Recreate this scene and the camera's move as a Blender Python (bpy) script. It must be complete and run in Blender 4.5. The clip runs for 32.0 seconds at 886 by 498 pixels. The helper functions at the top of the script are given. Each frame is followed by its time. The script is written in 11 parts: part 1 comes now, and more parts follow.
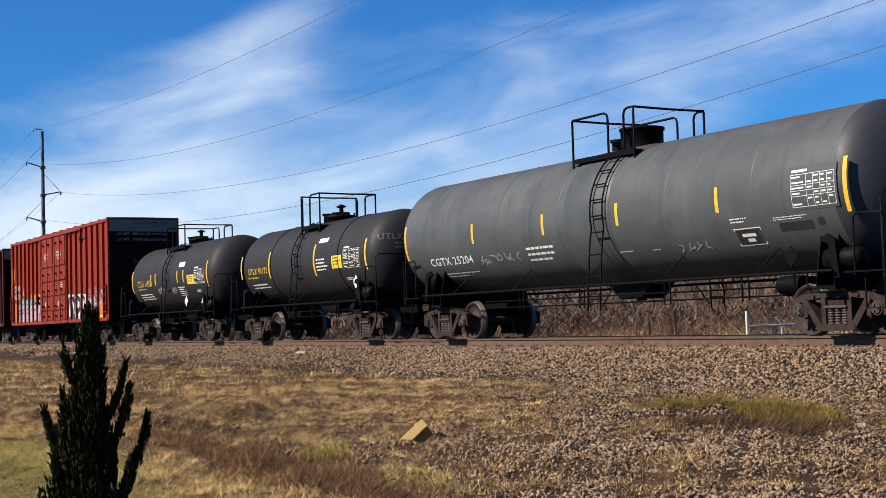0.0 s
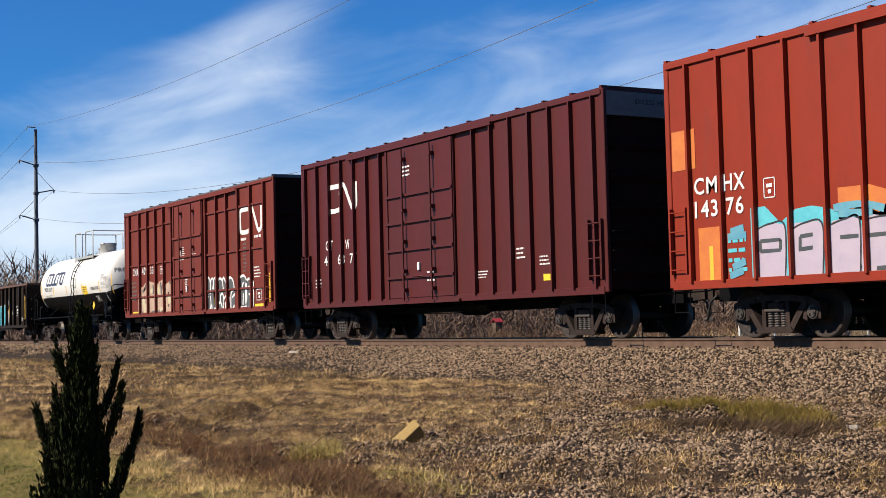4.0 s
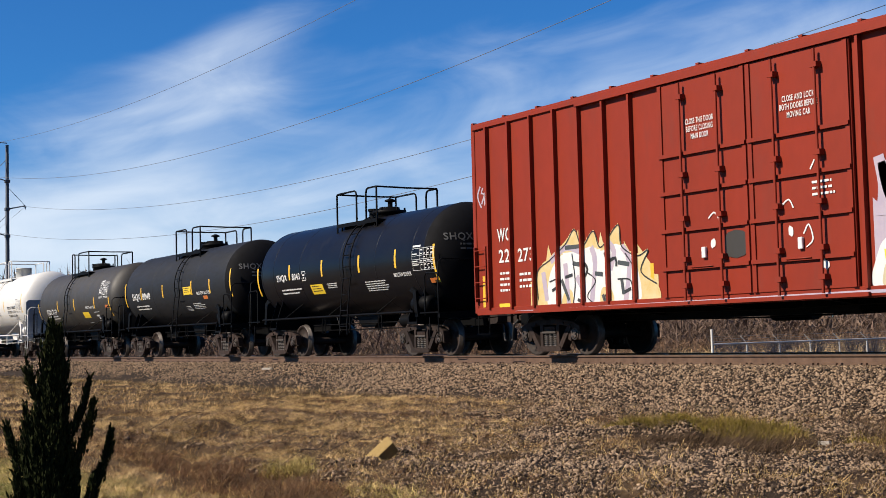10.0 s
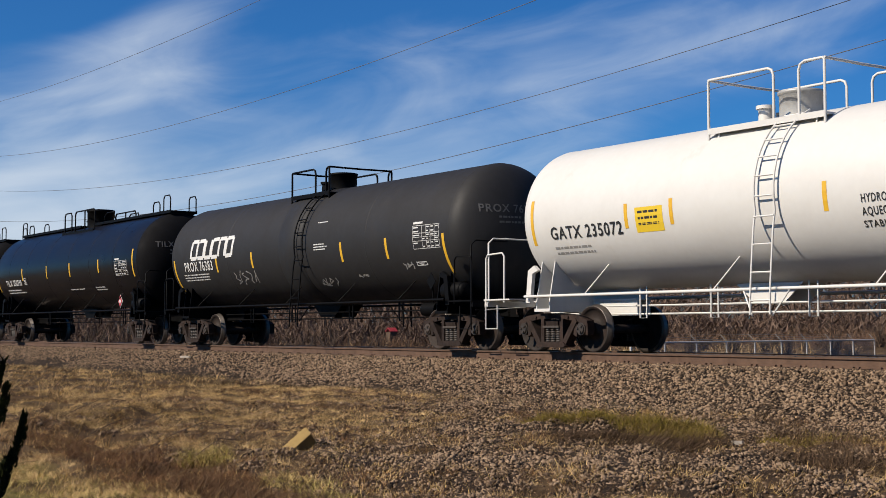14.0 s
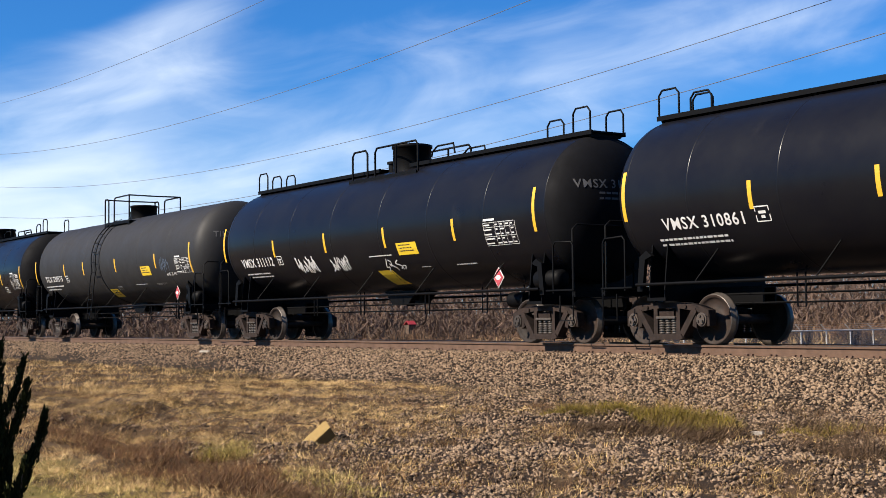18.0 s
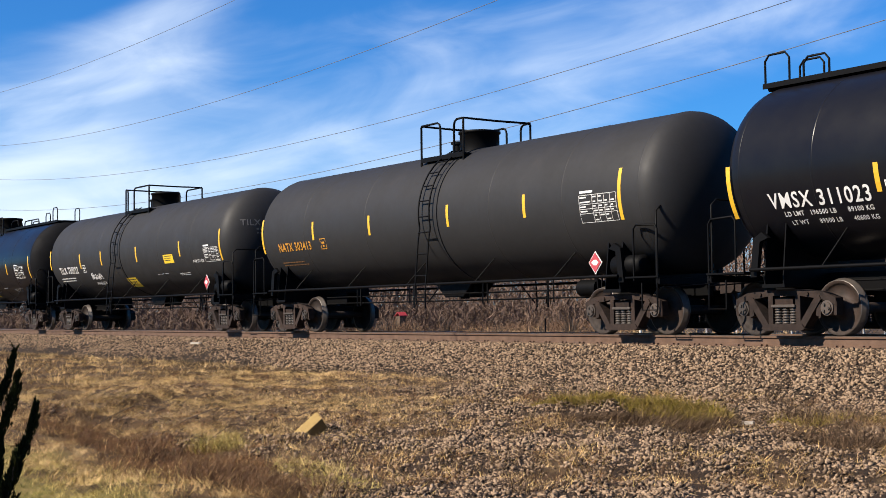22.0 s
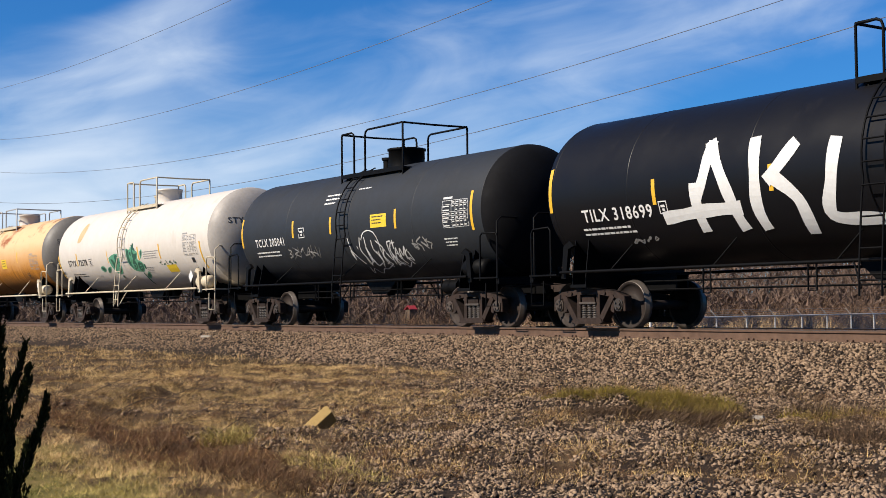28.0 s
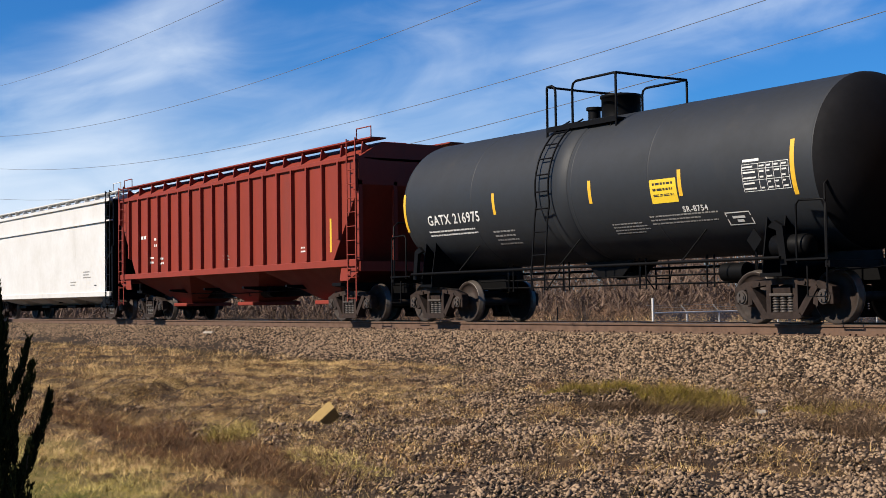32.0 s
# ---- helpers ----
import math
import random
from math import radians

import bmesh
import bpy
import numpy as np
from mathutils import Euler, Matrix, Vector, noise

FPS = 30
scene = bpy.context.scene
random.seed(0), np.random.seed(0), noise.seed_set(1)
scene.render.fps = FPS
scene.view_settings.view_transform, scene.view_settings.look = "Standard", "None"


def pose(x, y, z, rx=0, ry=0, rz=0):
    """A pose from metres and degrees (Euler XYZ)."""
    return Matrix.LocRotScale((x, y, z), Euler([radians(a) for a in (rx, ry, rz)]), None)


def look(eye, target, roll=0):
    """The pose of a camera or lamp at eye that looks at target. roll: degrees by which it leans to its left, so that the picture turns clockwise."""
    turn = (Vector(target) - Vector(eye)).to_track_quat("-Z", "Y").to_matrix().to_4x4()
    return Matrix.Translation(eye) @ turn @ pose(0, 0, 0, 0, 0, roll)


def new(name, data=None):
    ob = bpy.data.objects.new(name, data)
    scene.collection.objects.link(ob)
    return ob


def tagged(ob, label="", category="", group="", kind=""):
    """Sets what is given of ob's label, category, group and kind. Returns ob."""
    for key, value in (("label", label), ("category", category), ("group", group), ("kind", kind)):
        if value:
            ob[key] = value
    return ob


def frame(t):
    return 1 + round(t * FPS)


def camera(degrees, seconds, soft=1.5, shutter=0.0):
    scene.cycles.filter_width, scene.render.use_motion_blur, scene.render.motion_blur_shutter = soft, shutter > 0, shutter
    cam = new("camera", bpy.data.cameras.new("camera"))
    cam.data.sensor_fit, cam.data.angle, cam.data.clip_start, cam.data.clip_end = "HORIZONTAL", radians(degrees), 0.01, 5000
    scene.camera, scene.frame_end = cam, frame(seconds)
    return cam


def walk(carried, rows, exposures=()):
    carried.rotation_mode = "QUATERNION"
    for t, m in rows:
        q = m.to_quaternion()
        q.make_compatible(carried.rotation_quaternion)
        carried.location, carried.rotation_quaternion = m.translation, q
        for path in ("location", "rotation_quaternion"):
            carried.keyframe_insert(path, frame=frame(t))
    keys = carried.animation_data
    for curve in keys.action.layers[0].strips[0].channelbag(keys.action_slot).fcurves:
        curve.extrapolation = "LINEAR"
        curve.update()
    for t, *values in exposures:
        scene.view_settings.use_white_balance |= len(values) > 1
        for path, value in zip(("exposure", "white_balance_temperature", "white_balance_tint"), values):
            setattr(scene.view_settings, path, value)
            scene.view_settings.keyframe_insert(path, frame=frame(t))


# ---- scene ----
# A freight train passes on an embankment; a hand-held camera stands beside the track.
# x runs along the track (the way the train goes), y across it, z = 0 is the rail top.
EYE = Vector((0.0, 0.0, 0.427))
TRACK = 18.527          # centre line of the track

cam = camera(36.0, 32.0, soft=0.7)
# seconds, heading (degrees towards +x from +y), pitch, lean
AIM = [(0, -59.62, 3.08, 1.69), (0.5, -59.53, 3.10, 1.62), (1, -59.44, 3.08, 1.67), (1.5, -59.39, 3.06, 1.74), (2, -59.37, 3.04, 1.67), (2.5, -59.37, 3.00, 1.65),
       (3, -59.39, 3.00, 1.57), (3.5, -59.40, 3.01, 1.51), (5.5, -59.03, 3.40, 1.18), (6, -58.92, 3.42, 1.29), (6.5, -58.85, 3.43, 1.35), (7, -58.82, 3.46, 1.40),
       (7.5, -58.81, 3.54, 1.37), (8, -58.82, 3.68, 1.34), (8.5, -58.76, 3.81, 1.31), (9, -58.63, 3.88, 1.36), (9.5, -58.42, 3.86, 1.33), (10, -58.21, 3.75, 1.43),
       (10.5, -57.98, 3.58, 1.46), (11, -57.72, 3.41, 1.42), (11.5, -57.31, 3.27, 1.22), (12, -56.80, 3.19, 1.00), (12.5, -56.19, 3.19, 0.56), (13, -55.55, 3.24, 0.30),
       (13.5, -55.13, 3.32, 0.07), (14, -54.99, 3.42, 0.05), (14.5, -55.06, 3.49, 0.12)]
AIM2 = [(16.5, -55.62, 3.25, 0.44), (17, -55.72, 3.19, 0.45), (17.5, -55.76, 3.15, 0.43), (18, -55.74, 3.12, 0.50), (18.5, -55.65, 3.07, 0.52), (19, -55.57, 2.99, 0.62),
       (19.5, -55.52, 2.95, 0.59), (20, -55.49, 2.91, 0.67), (20.5, -55.48, 2.87, 0.75), (21, -55.47, 2.81, 0.61), (21.5, -55.39, 2.77, 0.80), (22, -55.36, 2.74, 0.68),
       (22.5, -55.34, 2.75, 0.70), (23, -55.37, 2.82, 0.73), (23.5, -55.45, 2.90, 0.56), (24, -55.53, 2.95, 0.58), (24.5, -55.59, 2.97, 0.61), (25, -55.60, 2.94, 0.66),
       (25.5, -55.60, 2.91, 0.59), (27.5, -55.72, 2.56, 0.54), (28, -55.78, 2.48, 0.57), (28.5, -55.87, 2.43, 0.53), (29, -55.92, 2.40, 0.59), (29.5, -55.97, 2.40, 0.62),
       (30, -56.00, 2.41, 0.70), (30.5, -56.00, 2.42, 0.80), (31, -55.96, 2.39, 0.76), (31.5, -55.91, 2.34, 0.80), (32, -55.88, 2.28, 0.76)]


def aim(yaw, pit, rol):
    a, b = radians(yaw), radians(pit)
    d = Vector((math.sin(a) * math.cos(b), math.cos(a) * math.cos(b), math.sin(b)))
    return look(EYE, EYE + d * 10, -rol)


walk(cam, [(t, aim(a, b, c)) for t, a, b, c in AIM + AIM2],
     exposures=[(0, 0.93), (3, 0.93), (7, 0.58), (8, 0.66), (9, 0.84), (10, 0.80), (12, 0.82), (14, 0.48), (17, 1.10), (21, 1.13), (25, 1.12), (28, 0.80), (29, 0.72), (30, 0.50), (31, 0.62), (32, 0.85)])

# where the train has got to, second by second
RUN = [-0.49, 13.01, 27.08, 40.48, 54.18, 67.86, 81.59, 95.46, 108.92, 123.01, 136.31, 150.05, 163.70, 177.39, 191.49, 204.80, 218.44,
       232.04, 245.71, 259.76, 273.01, 286.84, 300.10, 313.68, 327.25, 340.83, 354.38, 367.88, 381.27, 394.72, 408.19, 421.69, 434.98]

# ---------------------------------------------------------------- light
SUN_TO = Vector((-0.16, -0.77, 0.61)).normalized()
sun = new("sun", bpy.data.lights.new("sun", "SUN"))
sun.data.energy, sun.data.angle, sun.data.color = 5.0, radians(0.53), (1.0, 0.89, 0.745)
sun.matrix_world = look((0, 0, 60), Vector((0, 0, 60)) - SUN_TO)


def world():
    w = bpy.data.worlds.new("sky")
    w.use_nodes = True
    t = w.node_tree
    t.nodes.clear()
    sky = t.nodes.new("ShaderNodeTexSky")
    sky.sky_type, sky.sun_disc = "NISHITA", False
    sky.sun_elevation = math.asin(SUN_TO.z)
    sky.sun_rotation = math.atan2(SUN_TO.x, SUN_TO.y)
    sky.air_density, sky.dust_density, sky.ozone_density, sky.altitude = 1.0, 0.3, 2.5, 200
    co = t.nodes.new("ShaderNodeTexCoord")
    # heading and height of the direction
    sep = t.nodes.new("ShaderNodeSeparateXYZ")
    t.links.new(co.outputs["Generated"], sep.inputs[0])

    def m(op, a, b=None, c=None):
        n = t.nodes.new("ShaderNodeMath")
        n.operation = op
        for i, s in enumerate((a, b, c)):
            if s is None:
                continue
            if isinstance(s, (int, float)):
                n.inputs[i].default_value = s
            else:
                t.links.new(s, n.inputs[i])
        return n.outputs[0]

    yaw = m("MULTIPLY", m("ARCTAN2", sep.outputs[0], sep.outputs[1]), 57.2958)
    el = m("MULTIPLY", m("ARCSINE", sep.outputs[2]), 57.2958)

    def noise_at(sx, sy, shear, seed, detail=6.0, rough=0.6, dist=0.6):
        cb = t.nodes.new("ShaderNodeCombineXYZ")
        u = m("ADD", m("MULTIPLY", yaw, sx), m("MULTIPLY", el, sx * shear))
        t.links.new(u, cb.inputs[0])
        t.links.new(m("MULTIPLY", m("ADD", el, m("MULTIPLY", yaw, -0.22)), sy), cb.inputs[1])
        cb.inputs[2].default_value = seed
        n = t.nodes.new("ShaderNodeTexNoise")
        n.inputs["Scale"].default_value, n.inputs["Detail"].default_value = 1.0, detail
        n.inputs["Roughness"].default_value, n.inputs["Distortion"].default_value = rough, dist
        t.links.new(cb.outputs[0], n.inputs["Vector"])
        return n.outputs["Fac"]

    def hill(y0, e0, sy, se, tilt=0.0):
        a = m("DIVIDE", m("SUBTRACT", yaw, y0), sy)
        b = m("DIVIDE", m("SUBTRACT", m("SUBTRACT", el, e0), m("MULTIPLY", m("SUBTRACT", yaw, y0), tilt)), se)
        return m("POWER", 2.718, m("MULTIPLY", m("ADD", m("MULTIPLY", a, a), m("MULTIPLY", b, b)), -1.0))

    streak = noise_at(0.05, 0.26, 0.5, 3.1, 5.0, 0.52, 0.6)
    wisp = noise_at(0.13, 0.34, 0.8, 8.7, 6.0, 0.55, 0.8)
    veil = noise_at(0.035, 0.16, 0.2, 1.7, 4.0, 0.5, 0.4)
    body = m("ADD", m("ADD", m("MULTIPLY", hill(-71, 6.6, 8.0, 4.4, 0.30), 0.64), m("MULTIPLY", hill(-66.5, 12.3, 3.6, 2.6, 0.5), 0.42)),
             m("ADD", m("MULTIPLY", hill(-56.5, 8.4, 11.5, 4.2, 0.26), 0.50), m("MULTIPLY", hill(-60, 2.0, 60, 4.5), 0.48)))
    body = m("ADD", body, m("MULTIPLY", hill(-43.5, 11.0, 9.0, 2.2, 0.33), 0.27))
    dens = m("ADD", body, m("MULTIPLY", m("SUBTRACT", m("ADD", m("MULTIPLY", streak, 0.55), m("MULTIPLY", wisp, 0.45)), 0.52), 1.35))
    dens = m("ADD", dens, m("MULTIPLY", m("SUBTRACT", veil, 0.5), 0.5))
    ramp = t.nodes.new("ShaderNodeMapRange")
    ramp.interpolation_type = "SMOOTHSTEP"
    ramp.inputs["From Min"].default_value, ramp.inputs["From Max"].default_value = 0.08, 1.10
    ramp.inputs["To Min"].default_value, ramp.inputs["To Max"].default_value = 0.0, 0.95
    t.links.new(dens, ramp.inputs["Value"])
    tint = t.nodes.new("ShaderNodeMix")
    tint.data_type, tint.blend_type = "RGBA", "MULTIPLY"
    tint.inputs["Factor"].default_value = 1.0
    tint.inputs["B"].default_value = (0.235, 0.73, 1.32, 1)
    t.links.new(sky.outputs[0], tint.inputs["A"])
    mix = t.nodes.new("ShaderNodeMix")
    mix.data_type = "RGBA"
    mix.inputs["B"].default_value = (9.2, 10.3, 11.7, 1)
    t.links.new(ramp.outputs[0], mix.inputs["Factor"])
    t.links.new(tint.outputs["Result"], mix.inputs["A"])
    bg = t.nodes.new("ShaderNodeBackground")
    bg.inputs["Strength"].default_value = 0.050
    t.links.new(mix.outputs["Result"], bg.inputs["Color"])
    out = t.nodes.new("ShaderNodeOutputWorld")
    t.links.new(bg.outputs[0], out.inputs[0])
    scene.world = w


world()

# ---------------------------------------------------------------- materials
MATS = {}


def mat(name, c1, c2=None, rough=0.6, metal=0.0, scale=6.0, stretch=(1, 1, 1), bump=0.0, bscale=60.0, dirt=None, dirt_amt=0.0, dirt_scale=1.5,
        coat=0.0, rand=0.0, spec=0.5, sheen=0.0, dirt_stretch=(1, 1, 0.22), rvar=0.15):
    """A painted, rusty or earthen surface: two tones in noise, dirt with a shape of its own, relief."""
    if name in MATS:
        return MATS[name]
    c2 = c2 or tuple(min(1, c * 0.75) for c in c1)
    m = bpy.data.materials.new(name)
    m.use_nodes = True
    t = m.node_tree
    p = t.nodes["Principled BSDF"]
    co = t.nodes.new("ShaderNodeTexCoord")

    def noise_tex(sc, st, detail=5.0, rg=0.6):
        mp = t.nodes.new("ShaderNodeMapping")
        mp.inputs["Scale"].default_value = st
        t.links.new(co.outputs["Object"], mp.inputs[0])
        n = t.nodes.new("ShaderNodeTexNoise")
        n.inputs["Scale"].default_value, n.inputs["Detail"].default_value, n.inputs["Roughness"].default_value = sc, detail, rg
        t.links.new(mp.outputs[0], n.inputs["Vector"])
        return n

    def mix(f, a, b):
        x = t.nodes.new("ShaderNodeMix")
        x.data_type = "RGBA"
        for s, v in (("Factor", f), ("A", a), ("B", b)):
            if isinstance(v, (tuple, float, int)):
                x.inputs[s].default_value = (*v, 1) if isinstance(v, tuple) else v
            else:
                t.links.new(v, x.inputs[s])
        return x.outputs["Result"]

    def rng(v, a, b, c=0.0, d=1.0):
        x = t.nodes.new("ShaderNodeMapRange")
        for s, q in (("From Min", a), ("From Max", b), ("To Min", c), ("To Max", d)):
            x.inputs[s].default_value = q
        t.links.new(v, x.inputs["Value"])
        return x.outputs[0]

    n1 = noise_tex(scale, stretch)
    n2 = noise_tex(scale * 7.3, stretch, 3.0)
    a = t.nodes.new("ShaderNodeMath")
    a.operation = "MULTIPLY_ADD"
    t.links.new(n2.outputs["Fac"], a.inputs[0])
    a.inputs[1].default_value = 0.45
    t.links.new(n1.outputs["Fac"], a.inputs[2])
    col = mix(rng(a.outputs[0], 0.52, 0.92), c1, c2)
    if dirt:
        nd = noise_tex(dirt_scale, dirt_stretch, 7.0, 0.68)
        f = rng(nd.outputs["Fac"], 0.62 - dirt_amt * 0.3, 0.80 - dirt_amt * 0.18, 0.0, min(1.0, 0.35 + dirt_amt * 0.7))
        col = mix(f, col, dirt)
    if rand:
        oi = t.nodes.new("ShaderNodeObjectInfo")
        h = t.nodes.new("ShaderNodeHueSaturation")
        t.links.new(rng(oi.outputs["Random"], 0, 1, 1 - rand, 1 + rand), h.inputs["Value"])
        t.links.new(col, h.inputs["Color"])
        col = h.outputs[0]
    t.links.new(col, p.inputs["Base Color"])
    t.links.new(rng(n1.outputs["Fac"], 0.3, 0.7, max(0.03, rough - rvar * 0.5), min(1, rough + rvar * 0.5)), p.inputs["Roughness"])
    p.inputs["Metallic"].default_value = metal
    p.inputs["Specular IOR Level"].default_value = spec
    p.inputs["Coat Weight"].default_value = coat
    p.inputs["Coat Roughness"].default_value = 0.08
    if bump:
        nb = noise_tex(bscale, (1, 1, 1), 4.0)
        b = t.nodes.new("ShaderNodeBump")
        b.inputs["Strength"].default_value, b.inputs["Distance"].default_value = bump, 0.01
        t.links.new(nb.outputs["Fac"], b.inputs["Height"])
        t.links.new(b.outputs[0], p.inputs["Normal"])
    MATS[name] = m
    return m


def islands(name, tones, rough=0.85, spec=0.25):
    """Loose pieces, each in a tone of its own."""
    m = bpy.data.materials.new(name)
    m.use_nodes = True
    t = m.node_tree
    p = t.nodes["Principled BSDF"]
    g = t.nodes.new("ShaderNodeNewGeometry")
    r = t.nodes.new("ShaderNodeValToRGB")
    els = r.color_ramp.elements
    for i, c in enumerate(tones):
        e = els[i] if i < 2 else els.new(0.5)
        e.position = i / (len(tones) - 1)
        e.color = (*c, 1)
    t.links.new(g.outputs["Random Per Island"], r.inputs[0])
    co = t.nodes.new("ShaderNodeTexCoord")
    n = t.nodes.new("ShaderNodeTexNoise")
    n.inputs["Scale"].default_value = 25
    t.links.new(co.outputs["Object"], n.inputs["Vector"])
    x = t.nodes.new("ShaderNodeMix")
    x.data_type, x.blend_type = "RGBA", "OVERLAY"
    x.inputs["Factor"].default_value = 0.5
    t.links.new(r.outputs[0], x.inputs["A"])
    t.links.new(n.outputs["Fac"], x.inputs["B"])
    t.links.new(x.outputs["Result"], p.inputs["Base Color"])
    p.inputs["Roughness"].default_value = rough
    p.inputs["Specular IOR Level"].default_value = spec
    return m


TRUCK = mat("grimy_cast_steel", (0.0253, 0.0145, 0.0105), (0.00965, 0.00581, 0.00431), 0.8, 0.0, 7, bump=0.4, spec=0.25, dirt=(0.0386, 0.0177, 0.0103), dirt_amt=0.30, dirt_stretch=(1, 1, 1), rand=0.25)
WHEEL = mat("wheel_rust", (0.0243, 0.0139, 0.00975), (0.0103, 0.00712, 0.00551), 0.75, 0.0, 6, bump=0.3, rand=0.3, spec=0.3)
TREAD = mat("polished_tread", (0.0842, 0.0713, 0.0616), (0.0518, 0.0421, 0.0356), 0.45, 0.5, 12)
CAP = mat("bearing_cap", (0.036, 0.026, 0.020), (0.030, 0.021, 0.016), 0.65, 0.1, 9, rand=0.5)
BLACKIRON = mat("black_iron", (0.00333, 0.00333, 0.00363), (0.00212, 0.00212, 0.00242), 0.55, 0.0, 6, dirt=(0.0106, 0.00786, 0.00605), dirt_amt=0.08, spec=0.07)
HOSE = mat("rubber_hose", (0.0108, 0.0108, 0.0108), (0.0162, 0.01512, 0.01404), 0.8)
BLUE_BLACK = mat("blue_black_paint", (0.01674, 0.01944, 0.02376), (0.01296, 0.01512, 0.01836), 0.6, 0.0, 1.1, dirt=(0.0351, 0.0324, 0.03024), dirt_amt=0.15, spec=0.25)
BLACK_MATT = mat("matt_black_paint", (0.01134, 0.01188, 0.01404), (0.0081, 0.00864, 0.00972), 0.6, 0.0, 1.2, (0.6, 1, 2), dirt=(0.0351, 0.03024, 0.02592), dirt_amt=0.12, spec=0.22)
BLACK_SATIN = mat("satin_black_paint", (0.0054, 0.0054, 0.00648), (0.00432, 0.00432, 0.0054), 0.40, 0.0, 1.0, dirt=(0.0216, 0.0189, 0.0162), dirt_amt=0.06, spec=0.16)
BLACK_GLOSS = mat("glossy_black_paint", (0.00475, 0.00475, 0.00713), (0.00713, 0.00713, 0.00832), 0.30, 0.0, 1.0, dirt=(0.0238, 0.0214, 0.019), dirt_amt=0.06, rvar=0.06, spec=0.15)
CHARCOAL = mat("dusty_charcoal_paint", (0.0185, 0.0182, 0.0190), (0.0138, 0.0135, 0.0140), 0.62, 0.0, 1.0, dirt=(0.0324, 0.027, 0.02268), dirt_amt=0.14, spec=0.22)
BROWNBLACK = mat("brown_black_paint", (0.02268, 0.01944, 0.01566), (0.0162, 0.01404, 0.01134), 0.6, 0.0, 1.0, dirt=(0.0594, 0.0459, 0.0324), dirt_amt=0.25)
GREY_B = mat("light_grey_paint", (0.135, 0.1458, 0.1539), (0.1188, 0.1269, 0.1323), 0.5, 0.0, 1.0, dirt=(0.0702, 0.0594, 0.0486), dirt_amt=0.12)
WHITE_A = mat("white_tank_paint", (0.528, 0.5181, 0.4917), (0.4884, 0.4752, 0.4488), 0.45, 0.0, 1.0, dirt=(0.2772, 0.231, 0.1716), dirt_amt=0.05)
WHITE_B = mat("stained_white_paint", (0.5016, 0.462, 0.4158), (0.4554, 0.4158, 0.3696), 0.5, 0.0, 1.0, dirt=(0.2376, 0.1716, 0.099), dirt_amt=0.15)


def rust_paint():
    """Cream paint with orange rust runs and dark red-brown blots along the top."""
    m = bpy.data.materials.new("rust_stained_cream_paint")
    m.use_nodes = True
    t = m.node_tree
    p = t.nodes["Principled BSDF"]
    co = t.nodes.new("ShaderNodeTexCoord")
    sep = t.nodes.new("ShaderNodeSeparateXYZ")
    t.links.new(co.outputs["Object"], sep.inputs[0])

    def noise_tex(sc, st, detail=6.0):
        mp = t.nodes.new("ShaderNodeMapping")
        mp.inputs["Scale"].default_value = st
        t.links.new(co.outputs["Object"], mp.inputs[0])
        n = t.nodes.new("ShaderNodeTexNoise")
        n.inputs["Scale"].default_value, n.inputs["Detail"].default_value, n.inputs["Roughness"].default_value = sc, detail, 0.65
        t.links.new(mp.outputs[0], n.inputs["Vector"])
        return n.outputs["Fac"]

    def rng(v, a, b, c=0.0, d=1.0):
        x = t.nodes.new("ShaderNodeMapRange")
        for k, q in (("From Min", a), ("From Max", b), ("To Min", c), ("To Max", d)):
            x.inputs[k].default_value = q
        t.links.new(v, x.inputs["Value"])
        return x.outputs[0]

    def add(a, b, op="ADD"):
        x = t.nodes.new("ShaderNodeMath")
        x.operation = op
        for k, v in enumerate((a, b)):
            if isinstance(v, float):
                x.inputs[k].default_value = v
            else:
                t.links.new(v, x.inputs[k])
        return x.outputs[0]

    def mix(f, a, b):
        x = t.nodes.new("ShaderNodeMix")
        x.data_type = "RGBA"
        t.links.new(f, x.inputs["Factor"])
        for k, v in (("A", a), ("B", b)):
            if isinstance(v, tuple):
                x.inputs[k].default_value = (*v, 1)
            else:
                t.links.new(v, x.inputs[k])
        return x.outputs["Result"]

    runs = noise_tex(1.0, (19.0, 1.0, 0.30), 3.0)
    patch = noise_tex(0.7, (1, 1, 1.2), 4.0)
    f0 = rng(add(add(patch, 0.25, "MULTIPLY"), rng(sep.outputs["Z"], 1.75, 3.35, 0.66, -0.06)), 0.11, 0.66, 0.0, 1.0)
    col = mix(f0, (0.49, 0.355, 0.20), (0.40, 0.160, 0.018))
    f1 = rng(add(runs, rng(sep.outputs["Z"], 1.35, 2.45, 0.34, -0.14)), 0.48, 0.66, 0.0, 0.85)
    col = mix(f1, col, (0.135, 0.052, 0.010))
    f2 = rng(add(noise_tex(0.62, (0.75, 1, 1.25), 7.0), rng(sep.outputs["Z"], 2.80, 3.35, -0.25, 0.03)), 0.50, 0.60, 0.0, 0.92)
    col = mix(f2, col, (0.20, 0.046, 0.008))
    t.links.new(col, p.inputs["Base Color"])
    p.inputs["Roughness"].default_value = 0.6
    p.inputs["Specular IOR Level"].default_value = 0.2
    return m




